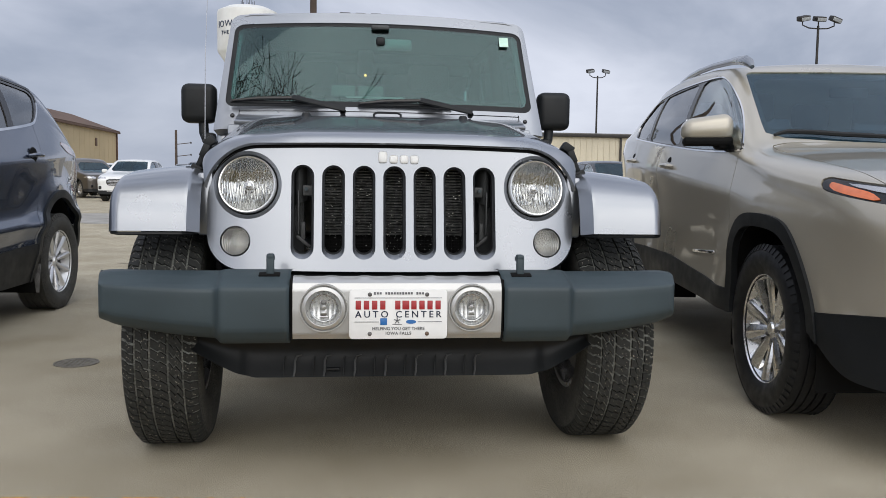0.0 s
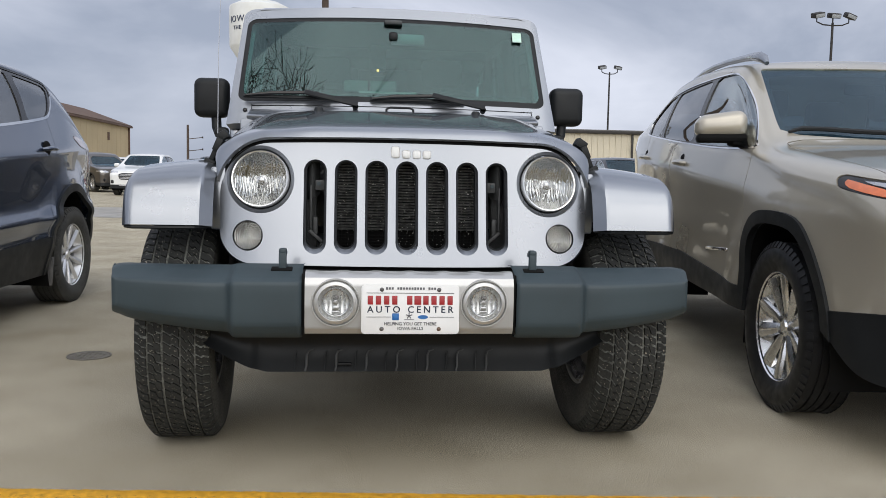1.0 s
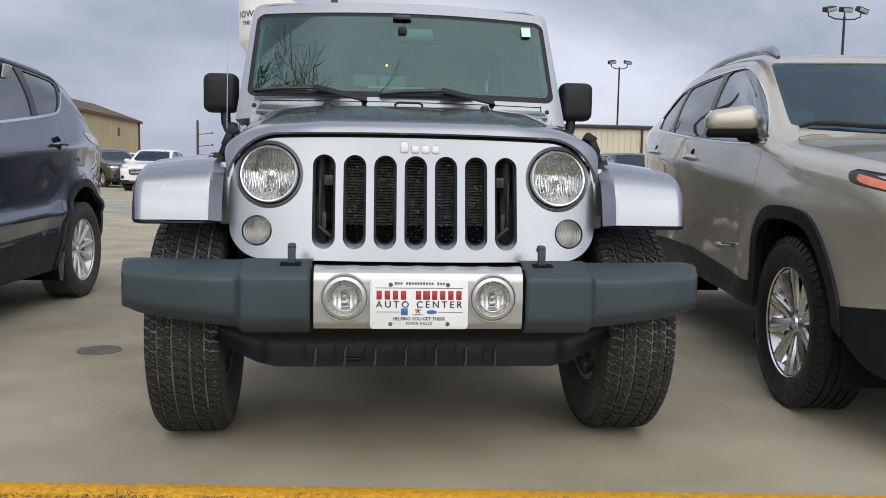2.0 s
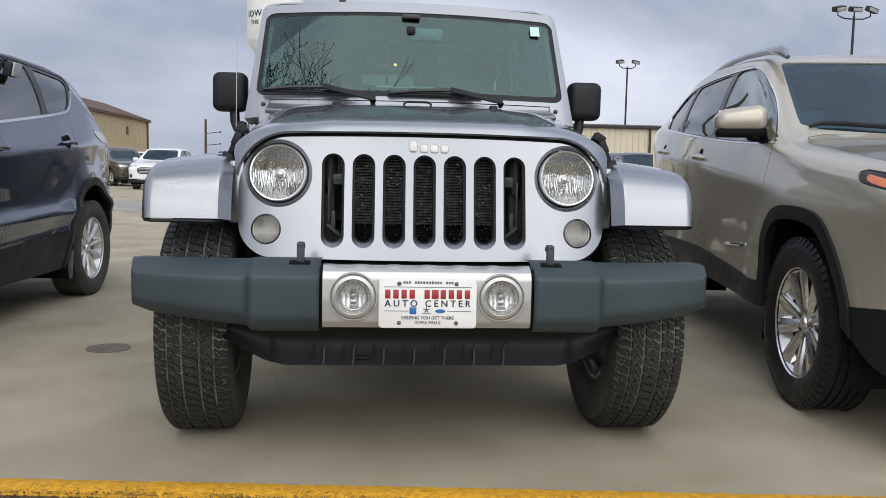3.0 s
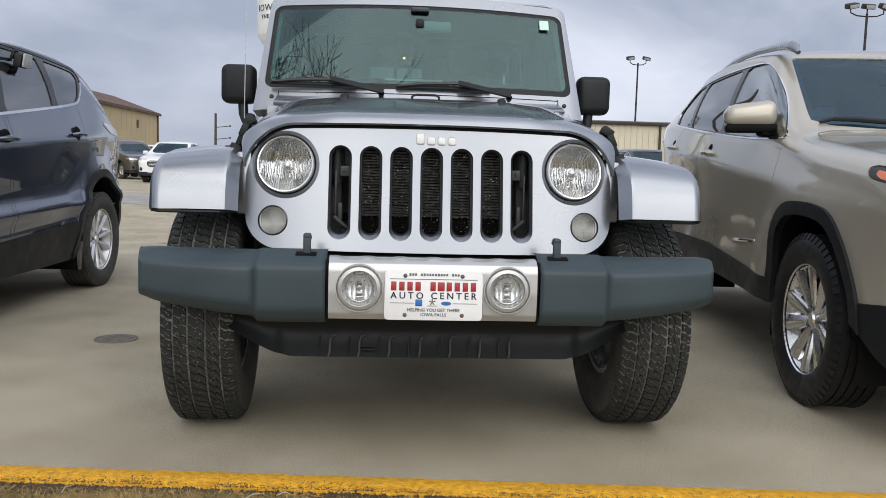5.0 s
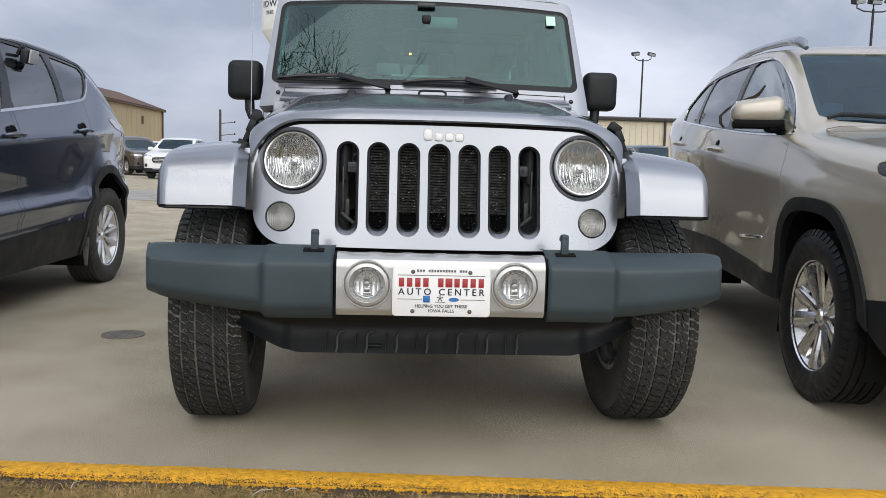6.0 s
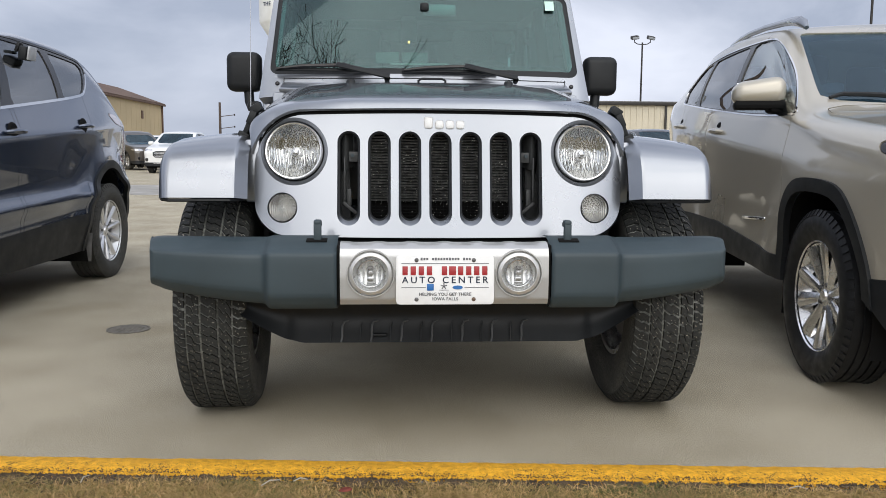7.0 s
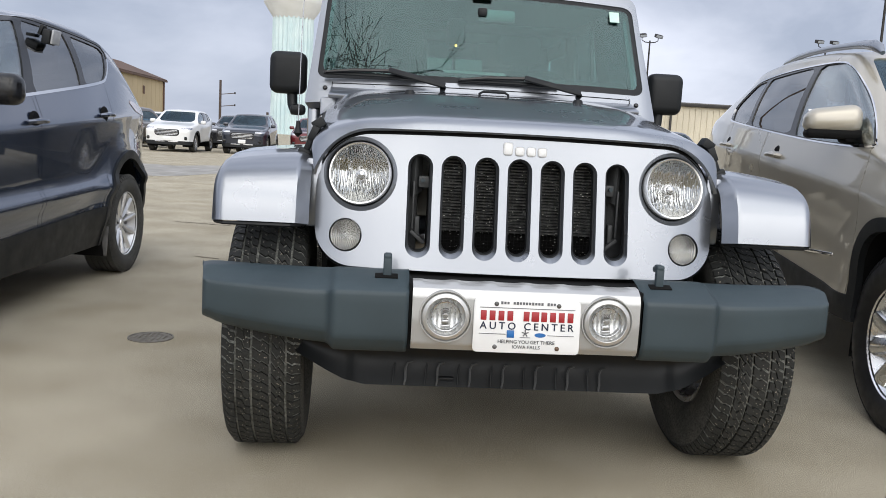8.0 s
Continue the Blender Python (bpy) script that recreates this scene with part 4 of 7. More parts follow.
def verge_at(u, v):
    x, d = -12 + 24 * u, 0.11 + 14 * v ** 3
    return Vector((x, kerb_y(x) - d, 0.012 + 0.02 * min(1, d / 0.4) + 0.010 * noise.noise((x * 3, d * 3, 0)) + 0.006 * noise.noise((x * 11, d * 11, 0))))


tagged(part("verge", outward(grid(verge_at, 240, 60)), TURF, None, "thin winter turf, half dead"), category="ground", kind="structure")
tagged(part("soil_strip", outward(grid(soil_at, 300, 6)), SOIL, None, "strip of bare dark soil along the kerb"), category="ground", kind="structure")
far = flat([(-1500, -1500), (1500, -1500), (1500, -10.2), (-1500, -10.2)], -0.01)
tagged(part("far_lawn", merged(far, flat([(-1500, -10.25), (-11.8, -10.25), (-11.8, 3.4), (-1500, 3.4)], -0.012), flat([(11.8, -10.25), (1500, -10.25), (1500, 1.5), (11.8, 1.5)], -0.012)), GRASS, None, "winter lawn beyond the verge"), category="ground", kind="structure")


def blades(count, x0, x1, d0, d1, h0, h1, seed):
    rng = random.Random(seed)
    verts, faces = [], []
    for _ in range(count):
        x, d = rng.uniform(x0, x1), d0 + (d1 - d0) * rng.random() ** 1.3
        if rng.random() > min((x - x0) / 0.9, (x1 - x) / 0.9, (d1 - d) / 0.22):
            continue
        edge = 0.022 * noise.noise((x * 4, 0.7, 0)) + 0.018 * noise.noise((x * 17, 2.0, 0))
        y = kerb_y(x) - d + edge
        if noise.noise((x * 2.3, d * 5, 3)) < -0.32 and rng.random() < 0.7:
            continue
        a, h, w = rng.uniform(0, 6.283), rng.uniform(h0, h1), rng.uniform(0.0006, 0.0015)
        lean, turn = rng.uniform(0.4, 2.2), rng.uniform(0, 6.283)
        dx, dy = math.cos(turn) * lean * h, math.sin(turn) * lean * h
        cx, cy = math.cos(a) * w, math.sin(a) * w
        z0 = 0.02
        n = len(verts)
        verts += [(x - cx, y - cy, z0), (x + cx, y + cy, z0), (x + dx * 0.35 + cx * 0.8, y + dy * 0.35 + cy * 0.8, z0 + h * 0.55), (x + dx * 0.35 - cx * 0.8, y + dy * 0.35 - cy * 0.8, z0 + h * 0.55), (x + dx, y + dy, z0 + h * (1.0 - 0.3 * min(2.4, lean)))]
        faces += [(n, n + 1, n + 2, n + 3), (n + 3, n + 2, n + 4)]
    me = bpy.data.meshes.new("grass")
    me.from_pydata(verts, [], faces)
    return me


for name, mat, count, h0, h1, seed, lab in (("grass", GRASS, 90000, 0.012, 0.040, 3, "short winter grass, half dead"), ("dead_grass", STRAW, 70000, 0.010, 0.040, 5, "straw-coloured dead grass blades")):
    me = blades(count, -2.4, 2.4, 0.172, 0.72, h0, h1, seed)
    me.materials.append(mat)
    tagged(new(name, me), lab, "grass", kind="stuff")

def crumbs(name, count, d0, d1, r0, r1, z, seed, mat, lab, cat):
    """Loose grains along the kerb, each a small uneven lump."""
    rng = random.Random(seed)
    verts, faces = [], []
    for _ in range(count):
        x, d, r = rng.uniform(-1.9, 1.9), d0 + (d1 - d0) * rng.random() ** 1.6, rng.uniform(r0, r1)
        if noise.noise((x * 5, d * 9, seed)) < -0.15 and rng.random() < 0.7:
            continue
        n, a = len(verts), rng.uniform(0, 6.283)
        y = kerb_y(x) - d
        verts += [(x + r * math.cos(a + q) * rng.uniform(0.6, 1.2), y + r * math.sin(a + q) * rng.uniform(0.6, 1.2), z - 0.2 * r) for q in (0, 1.57, 3.14, 4.71)] + [(x, y, z + r * rng.uniform(0.4, 0.9))]
        faces += [(n, n + 1, n + 4), (n + 1, n + 2, n + 4), (n + 2, n + 3, n + 4), (n + 3, n, n + 4)]
    me = bpy.data.meshes.new(name)
    me.from_pydata(verts, [], faces)
    me.materials.append(mat)
    tagged(new(name, me), lab, cat, kind="stuff")


crumbs("soil_crumbs", 11000, 0.116, 0.20, 0.0016, 0.0085, 0.032, 31, SOIL, "dark soil crumbs along the kerb", "soil")
crumbs("paint_chips", 6500, 0.130, 0.060, 0.0008, 0.0032, 0.043, 35, SOIL, "dark grit on the worn kerb edge", "grit")
crumbs("grit", 3600, -0.02, -0.42, 0.0010, 0.0028, 0.0, 33, PALE, "pale grit washed up on the asphalt", "grit")

crumbs("loose_stone", 16000, -0.02, -1.9, 0.0009, 0.0024, 0.0, 37, PALE, "pale stone grains in the worn asphalt", "grit")
crumbs("dark_stone", 16000, -0.02, -1.9, 0.0009, 0.0024, 0.0, 39, DARK_STONE, "dark stone grains in the worn asphalt", "grit")

# loose things on the verge
rng = random.Random(12)
for k in range(60):
    x = rng.uniform(-1.8, 1.8)
    r = rng.uniform(0.003, 0.011)
    st = lathe([(0.0, r * 0.7), (r * 0.7, r * 0.5), (r, 0.0), (r * 0.7, -r * 0.5), (0.0, -r * 0.6)], 7, "Z")
    for v in st.verts:
        v.co *= 1 + 0.55 * noise.noise(v.co * 90 + Vector((k, 0, 0)))
    tagged(part("stone", st, SOIL if k % 5 else IRON, None, "small dark stone at the foot of the kerb", m=pose(x, kerb_y(x) - rng.uniform(0.128, 0.172), 0.024 + r * 0.3, rz=rng.uniform(0, 360))), category="stone", group="stones along the kerb")
for k, (x, d, ln, a) in enumerate(((-1.02, 0.19, 0.05, 80), (-0.42, 0.18, 0.04, 10), (-0.50, 0.20, 0.06, 35), (0.95, 0.19, 0.05, -12))):
    tagged(part("twig", tube([(-ln / 2, 0, 0), (0, 0.006, 0.006), (ln / 2, 0, 0.002)], [0.0015, 0.002, 0.001], 6), PALE, None, "dry pale twig lying in the grass", m=pose(x, kerb_y(x) - d, 0.045, rz=a)), category="twig", group="twigs")
leaf = moved(lathe([(0.0, 0.002), (0.014, 0.004), (0.02, 0.0)], 9, "Z"), Matrix.Diagonal((1, 0.7, 1, 1)))
tagged(part("dead_leaf", leaf, material("red_leaf", (0.16, 0.03, 0.018), rough=0.8, vary=0.3, scale=60), None, "reddish dead leaf in the grass", m=pose(-0.292, kerb_y(-0.292) - 0.24, 0.045, rz=20)), category="leaf")

# cover plate, damp patch and marks on the asphalt
cover = thing("valve_cover", pose(-1.57, 4.84, 0.0), "small round iron cover set in the asphalt", "cover")
part("rim", lathe([(0.112, 0.0), (0.112, 0.005), (0.103, 0.005), (0.103, 0.0)], 40, "Z"), IRON, cover)
part("lid", merged(lathe([(0.0, 0.004), (0.10, 0.004), (0.101, 0.0)], 40, "Z"), *[box(0.012, 0.012, 0.003, 0.001, Matrix.Translation((0.024 * i, 0.024 * j, 0.005))) for i in range(-3, 4) for j in range(-3, 4) if i * i + j * j < 11]), IRON, cover)
for x, y, sx, sy, seed in ((-5.7, 21.3, 1.6, 3.2, 1),):
    pts = [(x + r * math.cos(a) * sx, y + r * math.sin(a) * sy) for r, a in irregular(1.0, 60, 0.28, seed)]
    tagged(part("puddle", flat(pts, 0.004), PUDDLE, None, "shallow damp patch on the asphalt"), category="puddle", kind="structure")

for k, (xa, ya, xb, yb) in enumerate(((-2.75, 10.15, -2.1, 9.98), (-1.97, 7.63, -1.76, 7.55), (-3.37, 11.42, -3.24, 11.49))):
    side = [(xa + (xb - xa) * i / 14, ya + (yb - ya) * i / 14 + 0.03 * noise.noise((i * 0.7, k * 5.0, 0.3))) for i in range(15)]
    wide = [0.010 + 0.012 * abs(noise.noise((i * 1.3, k * 3.0, 2.2))) for i in range(15)]
    tagged(part("crack", flat([(x, y - w) for (x, y), w in zip(side, wide)] + [(x, y + w) for (x, y), w in zip(side, wide)][::-1], 0.003), SOIL, None, "thin crack in the asphalt"), category="crack", kind="structure")


# ---- distance ----
def light_pole(at, height, heads, spread, rz=0.0):
    p = thing("street_lamp", pose(*at, rz=rz), "tall dark lamp post with box floodlights", "lamp post", "car park lamps")
    part("base", lathe([(0.0, 0.7), (0.26, 0.7), (0.28, 0.0), (0.0, -0.3)], 20, "Z"), CREAM, p)
    part("post", tube([(0, 0, 0.6), (0, 0, height * 0.5), (0, 0, height)], [0.085, 0.075, 0.06], 10), DARK_STEEL, p)
    n = len(heads)
    part("bracket", merged(*[tube([(0, 0, height - 0.15), (q * spread * 0.6, 0, height - 0.12), (q * spread, 0, height + 0.02), (q * spread, 0, height + 0.22)], 0.035, 6) for q, _ in heads]), DARK_STEEL, p)
    for q, tilt in heads:
        m = Matrix.Translation((q * spread, -0.1, height + 0.34)) @ Matrix.Rotation(radians(tilt), 4, "Y") @ Matrix.Rotation(radians(14), 4, "X")
        hd = part("lamp_head", box(0.56, 0.5, 0.26, 0.05, m), DARK_STEEL, p)
        part("lamp_glass", box(0.48, 0.02, 0.17, 0.005, m @ Matrix.Translation((0, -0.255, -0.01))), LAMP_FACE, hd)
    return p


light_pole((18.95, 65.0, 0), 9.25, ((-1, -10), (1, 10)), 0.62)
light_pole((24.35, 43.2, 0), 9.38, ((-1, -12), (0, 0), (1, 20)), 0.88)
light_pole((0.42, 45.5, 0), 9.15, ((-1, 0), (0, 0), (1, 0)), 0.80)
light_pole((33.2, 66.0, 0), 9.75, ((-1, 0), (1, 0)), 0.6)

pole = thing("utility_pole", pose(-27.5, 140.0, 0), "dark wooden utility pole with two side brackets", "utility pole")
part("post", tube([(0, 0, -0.5), (0, 0, 8.45)], [0.22, 0.18], 10), WOOD_POLE, pole)
for z in (4.3, 6.2):
    part("bracket", tube([(0, 0, z), (1.6, 0, z + 0.2), (2.3, 0, z + 0.3)], 0.06, 6), WOOD_POLE, pole)
    part("wire_clamp", box(0.22, 0.2, 0.3, 0.05, Matrix.Translation((2.3, 0, z + 0.3))), DARK_STEEL, pole)
p2 = thing("utility_pole", pose(-1.38, 30.0, 0), "tall brown wooden pole", "utility pole")
part("post", tube([(0, 0, -0.5), (0, 0, 11.5)], [0.14, 0.10], 12), WOOD_POLE, p2)
part("cap", lathe([(0.0, 11.56), (0.09, 11.54), (0.11, 11.48)], 12, "Z"), DARK_STEEL, p2)
p3 = thing("utility_pole", pose(-30.5, 215.0, 0), "distant wooden utility pole", "utility pole")
part("post", tube([(0, 0, -0.5), (0, 0, 5.2)], 0.3, 8), WOOD_POLE, p3)

# water tower with a fluted stem
tower = thing("water_tower", pose(-25.4, 220, 0), "white water tower on a pale fluted stem with dark lettering", "water tower")
flutes = grid(lambda u, v: ((4.9 + 0.22 * math.cos(2 * math.pi * u * 26)) * math.cos(2 * math.pi * u), (4.9 + 0.22 * math.cos(2 * math.pi * u * 26)) * math.sin(2 * math.pi * u), 28.9 * v), 208, 3, True)
part("stem", outward(flutes), TOWER_STEM, tower, sharp=25)
part("tank", lathe([(4.9, 28.5), (5.2, 29.0), (7.2, 32.0), (7.4, 32.6), (7.45, 41.6), (7.3, 42.2), (5.0, 43.3), (0.0, 44.0)], 64, "Z"), TOWER_WHITE, tower)
part("roof_rail", merged(*[tube([(1.6 * math.cos(a), 1.6 * math.sin(a), 43.6), (1.6 * math.cos(a), 1.6 * math.sin(a), 45.0)], 0.07, 5) for a in [2 * math.pi * k / 8 for k in range(8)]], tube([(0.4, 0, 43.8), (0.4, 0, 46.2)], 0.07, 5)), DARK_STEEL, tower)
for text, size, z, left in (("IOWA", 2.2, 38.3, -0.62), ("THE", 1.35, 36.2, -0.70)):
    lt = lettering(text, size, 0.05, 1.15)
    for v in lt.verts:
        a = v.co.x / 7.5 + left
        r = 7.5 - v.co.y
        v.co = Vector((r * math.sin(a), -r * math.cos(a), v.co.z + z))
    part("letters", lt, NAVY_INK, tower, "dark painted letters")

# beige building with a brown gable roof
hall = thing("beige_building", pose(0, 0, 0), "long beige building with a brown gable roof", "building")
hx0, hx1, hy0, hy1, hz, hr = -21.7, -15.75, 36.0, 60.0, 3.95, 5.0
wall_e = box(0.2, hy1 - hy0, hz, 0, Matrix.Translation((hx1 - 0.1, (hy0 + hy1) / 2, hz / 2)))
part("wall", wall_e, BEIGE, hall)
part("wall", box(0.2, hy1 - hy0, hz, 0, Matrix.Translation((hx0 + 0.1, (hy0 + hy1) / 2, hz / 2))), BEIGE, hall)
for y in (hy0 + 0.1, hy1 - 0.1):
    part("gable_wall", prism([(hx0 + 0.2, 0), (hx1 - 0.2, 0), (hx1 - 0.2, hz), ((hx0 + hx1) / 2, hr - 0.1), (hx0 + 0.2, hz)], 0.2, 0, Matrix.Translation((0, y - 0.1, 0))), BEIGE, hall)
for s in (-1, 1):
    xe = hx1 + 0.15 if s > 0 else hx0 - 0.15
    part("roof", outward(thicken(grid(lambda u, v: ((hx0 + hx1) / 2 + (xe - (hx0 + hx1) / 2) * u, hy0 - 0.2 + (hy1 - hy0 + 0.4) * v, hr - (hr - hz + 0.06) * u), 1, 6), -0.12)), BROWN_ROOF, hall)
part("gutter", box(0.12, hy1 - hy0 + 0.4, 0.12, 0.02, Matrix.Translation((hx1 + 0.16, (hy0 + hy1) / 2, hz - 0.05))), BROWN_ROOF, hall)
part("downpipe", box(0.1, 0.1, hz, 0.01, Matrix.Translation((hx1 + 0.06, hy1 - 0.15, hz / 2))), BROWN_ROOF, hall)
part("vent", box(0.06, 0.35, 0.5, 0.02, Matrix.Translation((hx1 + 0.03, 55.2, 3.1))), BROWN_ROOF, hall)
for k in range(24):
    part("siding_rib", box(0.012, 0.03, hz - 0.1, 0, Matrix.Translation((hx1 + 0.004, hy0 + 1.0 + k, hz / 2))), BEIGE, hall)

# cream metal shed
shed = thing("metal_shed", pose(0, 0, 0), "long cream metal shed with ribbed siding", "building")
part("wall", box(60, 12, 3.75, 0, Matrix.Translation((38, 56.2, 1.875))), CREAM, shed)
for k in range(150):
    part("rib", box(0.07, 0.05, 3.7, 0, Matrix.Translation((9.0 + 0.36 * k, 50.18, 1.86))), CREAM, shed)
part("eave", box(60.4, 0.25, 0.18, 0.02, Matrix.Translation((38, 50.1, 3.80))), DARK_STEEL, shed)
part("roof", prism([(7.8, 3.85), (68.2, 3.85), (68.2, 3.95), (7.8, 3.95)], 12.5, 0, Matrix.Translation((0, 50.1, 0))), DULL_STEEL, shed)
part("downpipe", box(0.12, 0.1, 3.7, 0.01, Matrix.Translation((16.1, 50.1, 1.85))), DARK_STEEL, shed)
part("downpipe", box(0.12, 0.1, 3.7, 0.01, Matrix.Translation((28.1, 50.1, 1.85))), DARK_STEEL, shed)


def bare_tree(name, at, height, seed, label, levels=5, spread=0.62, first=0.25, lean=(0, 0)):
    """A leafless tree: a tapered trunk that forks into limbs, branches and twigs."""
    rng = random.Random(seed)
    t = thing(name, pose(*at), label, "tree")
    trunk, crown = [], []

    def grow(p, d, length, r, level):
        pts, rad, q = [p], [r], p.copy()
        dd = d.copy()
        for i in range(5):
            dd = (dd + Vector((rng.uniform(-1, 1), rng.uniform(-1, 1), rng.uniform(-0.4, 0.8))) * 0.17).normalized()
            q = q + dd * length / 5
            pts.append(q.copy())
            rad.append(r * (1 - 0.1 * (i + 1)))
        (trunk if level < 2 else crown).append(tube(pts, [max(q_, 0.0036) for q_ in rad], 8 if level < 2 else (5 if level < 4 else 3)))
        if level >= levels:
            return
        for k in range(3 if level else 5):
            s1 = d.cross(Vector((0, 0, 1)) if abs(d.z) < 0.9 else Vector((1, 0, 0))).normalized()
            turn = rng.uniform(0, 6.283)
            side = s1 * math.cos(turn) + d.cross(s1) * math.sin(turn)
            nd = (dd + side * rng.uniform(0.5, 1.0) * spread * 1.6 + Vector((0, 0, 0.12))).normalized()
            start = pts[-1] if k < 2 else pts[rng.choice((2, 3, 4))]
            grow(start, nd, length * rng.uniform(0.58, 0.8), rad[-1] * (0.72 if k < 2 else 0.5), level + 1)

    grow(Vector((0, 0, -0.1)), Vector((lean[0], lean[1], 1)).normalized(), height * first, height * 0.013, 0)
    part("trunk", merged(*trunk), BARK, t)
    part("crown", merged(*crown), BARK, t)
    return t


bare_tree("bare_tree", (-2.2, 1.6, 0), 9.0, 41, "leafless tree on the verge", levels=6, lean=(0.1, 0.05), spread=0.7)
bare_tree("bare_tree", (25.5, 78.0, 0), 7.2, 4, "distant leafless tree behind the shed", levels=5, spread=0.8)


# ---- the silver off-roader ----
OFFROADER = thing("off_road_vehicle", pose(0, 3.46, 0), "silver boxy off-road vehicle with seven-slot grille, parked at the kerb", "car")


def face_y(z):
    return -0.32 + (z - 0.749) * 0.2


def grille_edge(x, z):
    """Signed distance to the grille's outline: large round corners above, smaller ones below."""
    r, cz, hz = (0.17, 0.879, 0.209) if z > 0.879 else (0.105, 0.879, 0.209)
    crown = 0.012 * (x / 0.6) ** 2 if z > 0.879 else 0.006 * (x / 0.6) ** 2
    hw = 0.632 - (0.012 * ((0.879 - z) / 0.2) ** 2 if z < 0.879 else 0.0)
    qx, qz = abs(x) - (hw - r), abs(z - cz) - (hz - crown - r)
    return math.hypot(max(qx, 0), max(qz, 0)) + min(max(qx, qz), 0) - r


SLOTS = [0.1035 * k for k in range(-3, 4)]
SLOT_Z = (0.749, 0.989)
LAMP, SIGNAL = (0.4955, 0.957), (0.534, 0.768)


def slot_edge(x, z, cx, r):
    return math.hypot(x - cx, max(SLOT_Z[0] - z, z - SLOT_Z[1], 0.0)) - r


def front_face(x, z, back=0.0):
    """The grille panel's surface: leaning back, wrapping round at the sides."""
    return Vector((x, face_y(z) + 0.038 * (abs(x) / 0.63) ** 4 + 0.012 * (x / 0.63) ** 2 + back, z))


gp = grid(lambda u, v: front_face(-0.66 + 1.32 * u, 0.64 + 0.48 * v), 132, 48)
cut(gp, lambda c: grille_edge(c.x, c.z), -1.0)
for cx in SLOTS:
    cut(gp, lambda c: slot_edge(c.x, c.z, cx, 0.0385), 1.0)
for s in (-1, 1):
    cut(gp, lambda c: math.hypot(c.x - s * LAMP[0], c.z - LAMP[1]) - 0.1145, 1.0)
    cut(gp, lambda c: math.hypot(c.x - s * SIGNAL[0], c.z - SIGNAL[1]) - 0.0510, 1.0)
GRILLE = part("grille_panel", thicken(gp, 0.012), SILVER, OFFROADER, "silver grille panel with seven upright slots")


shell = []
for cx_, cz_, rr_, a0 in ((0.462, 0.918, 0.170, 0), (-0.462, 0.918, 0.170, 90), (-0.525, 0.775, 0.105, 180), (0.525, 0.775, 0.105, 270)):
    for k in range(13):
        a = radians(a0 + 7.5 * k)
        shell.append((cx_ + rr_ * math.cos(a), cz_ + rr_ * math.sin(a)))
bm = bmesh.new()
rows = [[bm.verts.new(front_face(x * grow, z, d)) for x, z in shell] for grow, d in ((0.997, 0.006), (1.004, 0.030), (1.010, 0.11))]
for a, b in zip(rows, rows[1:]):
    for k in range(len(shell)):
        bm.faces.new((a[k], a[(k + 1) % len(shell)], b[(k + 1) % len(shell)], b[k]))
part("grille_shell", outward(bm), SILVER, GRILLE)


def ring_loft(name, outline, rings, mat, parent, label=""):
    """A lip set into the panel: an outline of unit directions drawn at several sizes and depths."""
    bm = bmesh.new()
    rows = [[bm.verts.new(outline(k / 48, size, depth)) for k in range(48)] for size, depth in rings]
    for a, b in zip(rows, rows[1:]):
        for k in range(48):
            bm.faces.new((a[k], a[(k + 1) % 48], b[(k + 1) % 48], b[k]))
    return part(name, outward(bm), mat, parent, label, sharp=50)


def slot_outline(cx):
    def at(t, r, d):
        half_len = (SLOT_Z[1] - SLOT_Z[0]) / 2
        a = 2 * math.pi * t
        z = (SLOT_Z[0] + SLOT_Z[1]) / 2 + (half_len if math.sin(a) >= 0 else -half_len + 0.011 * min(1.0, d / 0.018)) + r * math.sin(a)
        return front_face(cx + r * math.cos(a), z, d)
    return at


def disc_outline(cx, cz):
    def at(t, r, d):
        a = 2 * math.pi * t
        return front_face(cx + r * math.cos(a), cz + r * math.sin(a), d)
    return at


for cx in SLOTS:
    ring_loft("slot_lip", slot_outline(cx), [(0.0385, 0.0), (0.0372, 0.003), (0.0335, 0.012), (0.0325, 0.016)], SILVER, GRILLE)
    ring_loft("slot_insert", slot_outline(cx), [(0.0327, 0.015), (0.0305, 0.016), (0.0295, 0.024), (0.0293, 0.040)], TRIM, GRILLE)
# raised maker's mark, left as plain shapes
marks = [box(0.030, 0.012, 0.040, 0.008, Matrix.Translation((-0.052, 0, 0.003)))]
for x in (-0.015, 0.021, 0.056):
    marks.append(box(0.029, 0.012, 0.029, 0.008, Matrix.Translation((x, 0, -0.0035))))
MARK = part("maker_mark", moved(merged(*marks), Matrix.Translation((0.012, face_y(1.055) - 0.002, 1.054)) @ Matrix.Rotation(radians(-11), 4, "X")), WHITE, GRILLE, "raised pale maker's mark, plain shapes")
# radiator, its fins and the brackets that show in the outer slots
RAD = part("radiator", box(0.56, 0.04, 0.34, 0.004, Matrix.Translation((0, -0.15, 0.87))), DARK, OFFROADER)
fins = []
for k in range(25):
    fins.append(box(0.54, 0.012, 0.0048, 0, Matrix.Translation((0, -0.190, 0.790 + 0.0100 * k)) @ Matrix.Rotation(radians(18), 4, "X")))
for k in range(26):
    fins.append(box(0.0022, 0.01, 0.26, 0, Matrix.Translation((-0.265 + 0.0212 * k, -0.174, 0.91))))
part("cooling_core", merged(*fins), material("fin_metal", (0.085, 0.086, 0.085), rough=0.5, metal=0.3, vary=0.6, scale=60, grain=0.5, grain_scale=300), RAD, "dark finned cooling core")
# pale flecks strewn at random over the core
nick = random.Random(21)
flecks = bmesh.new()
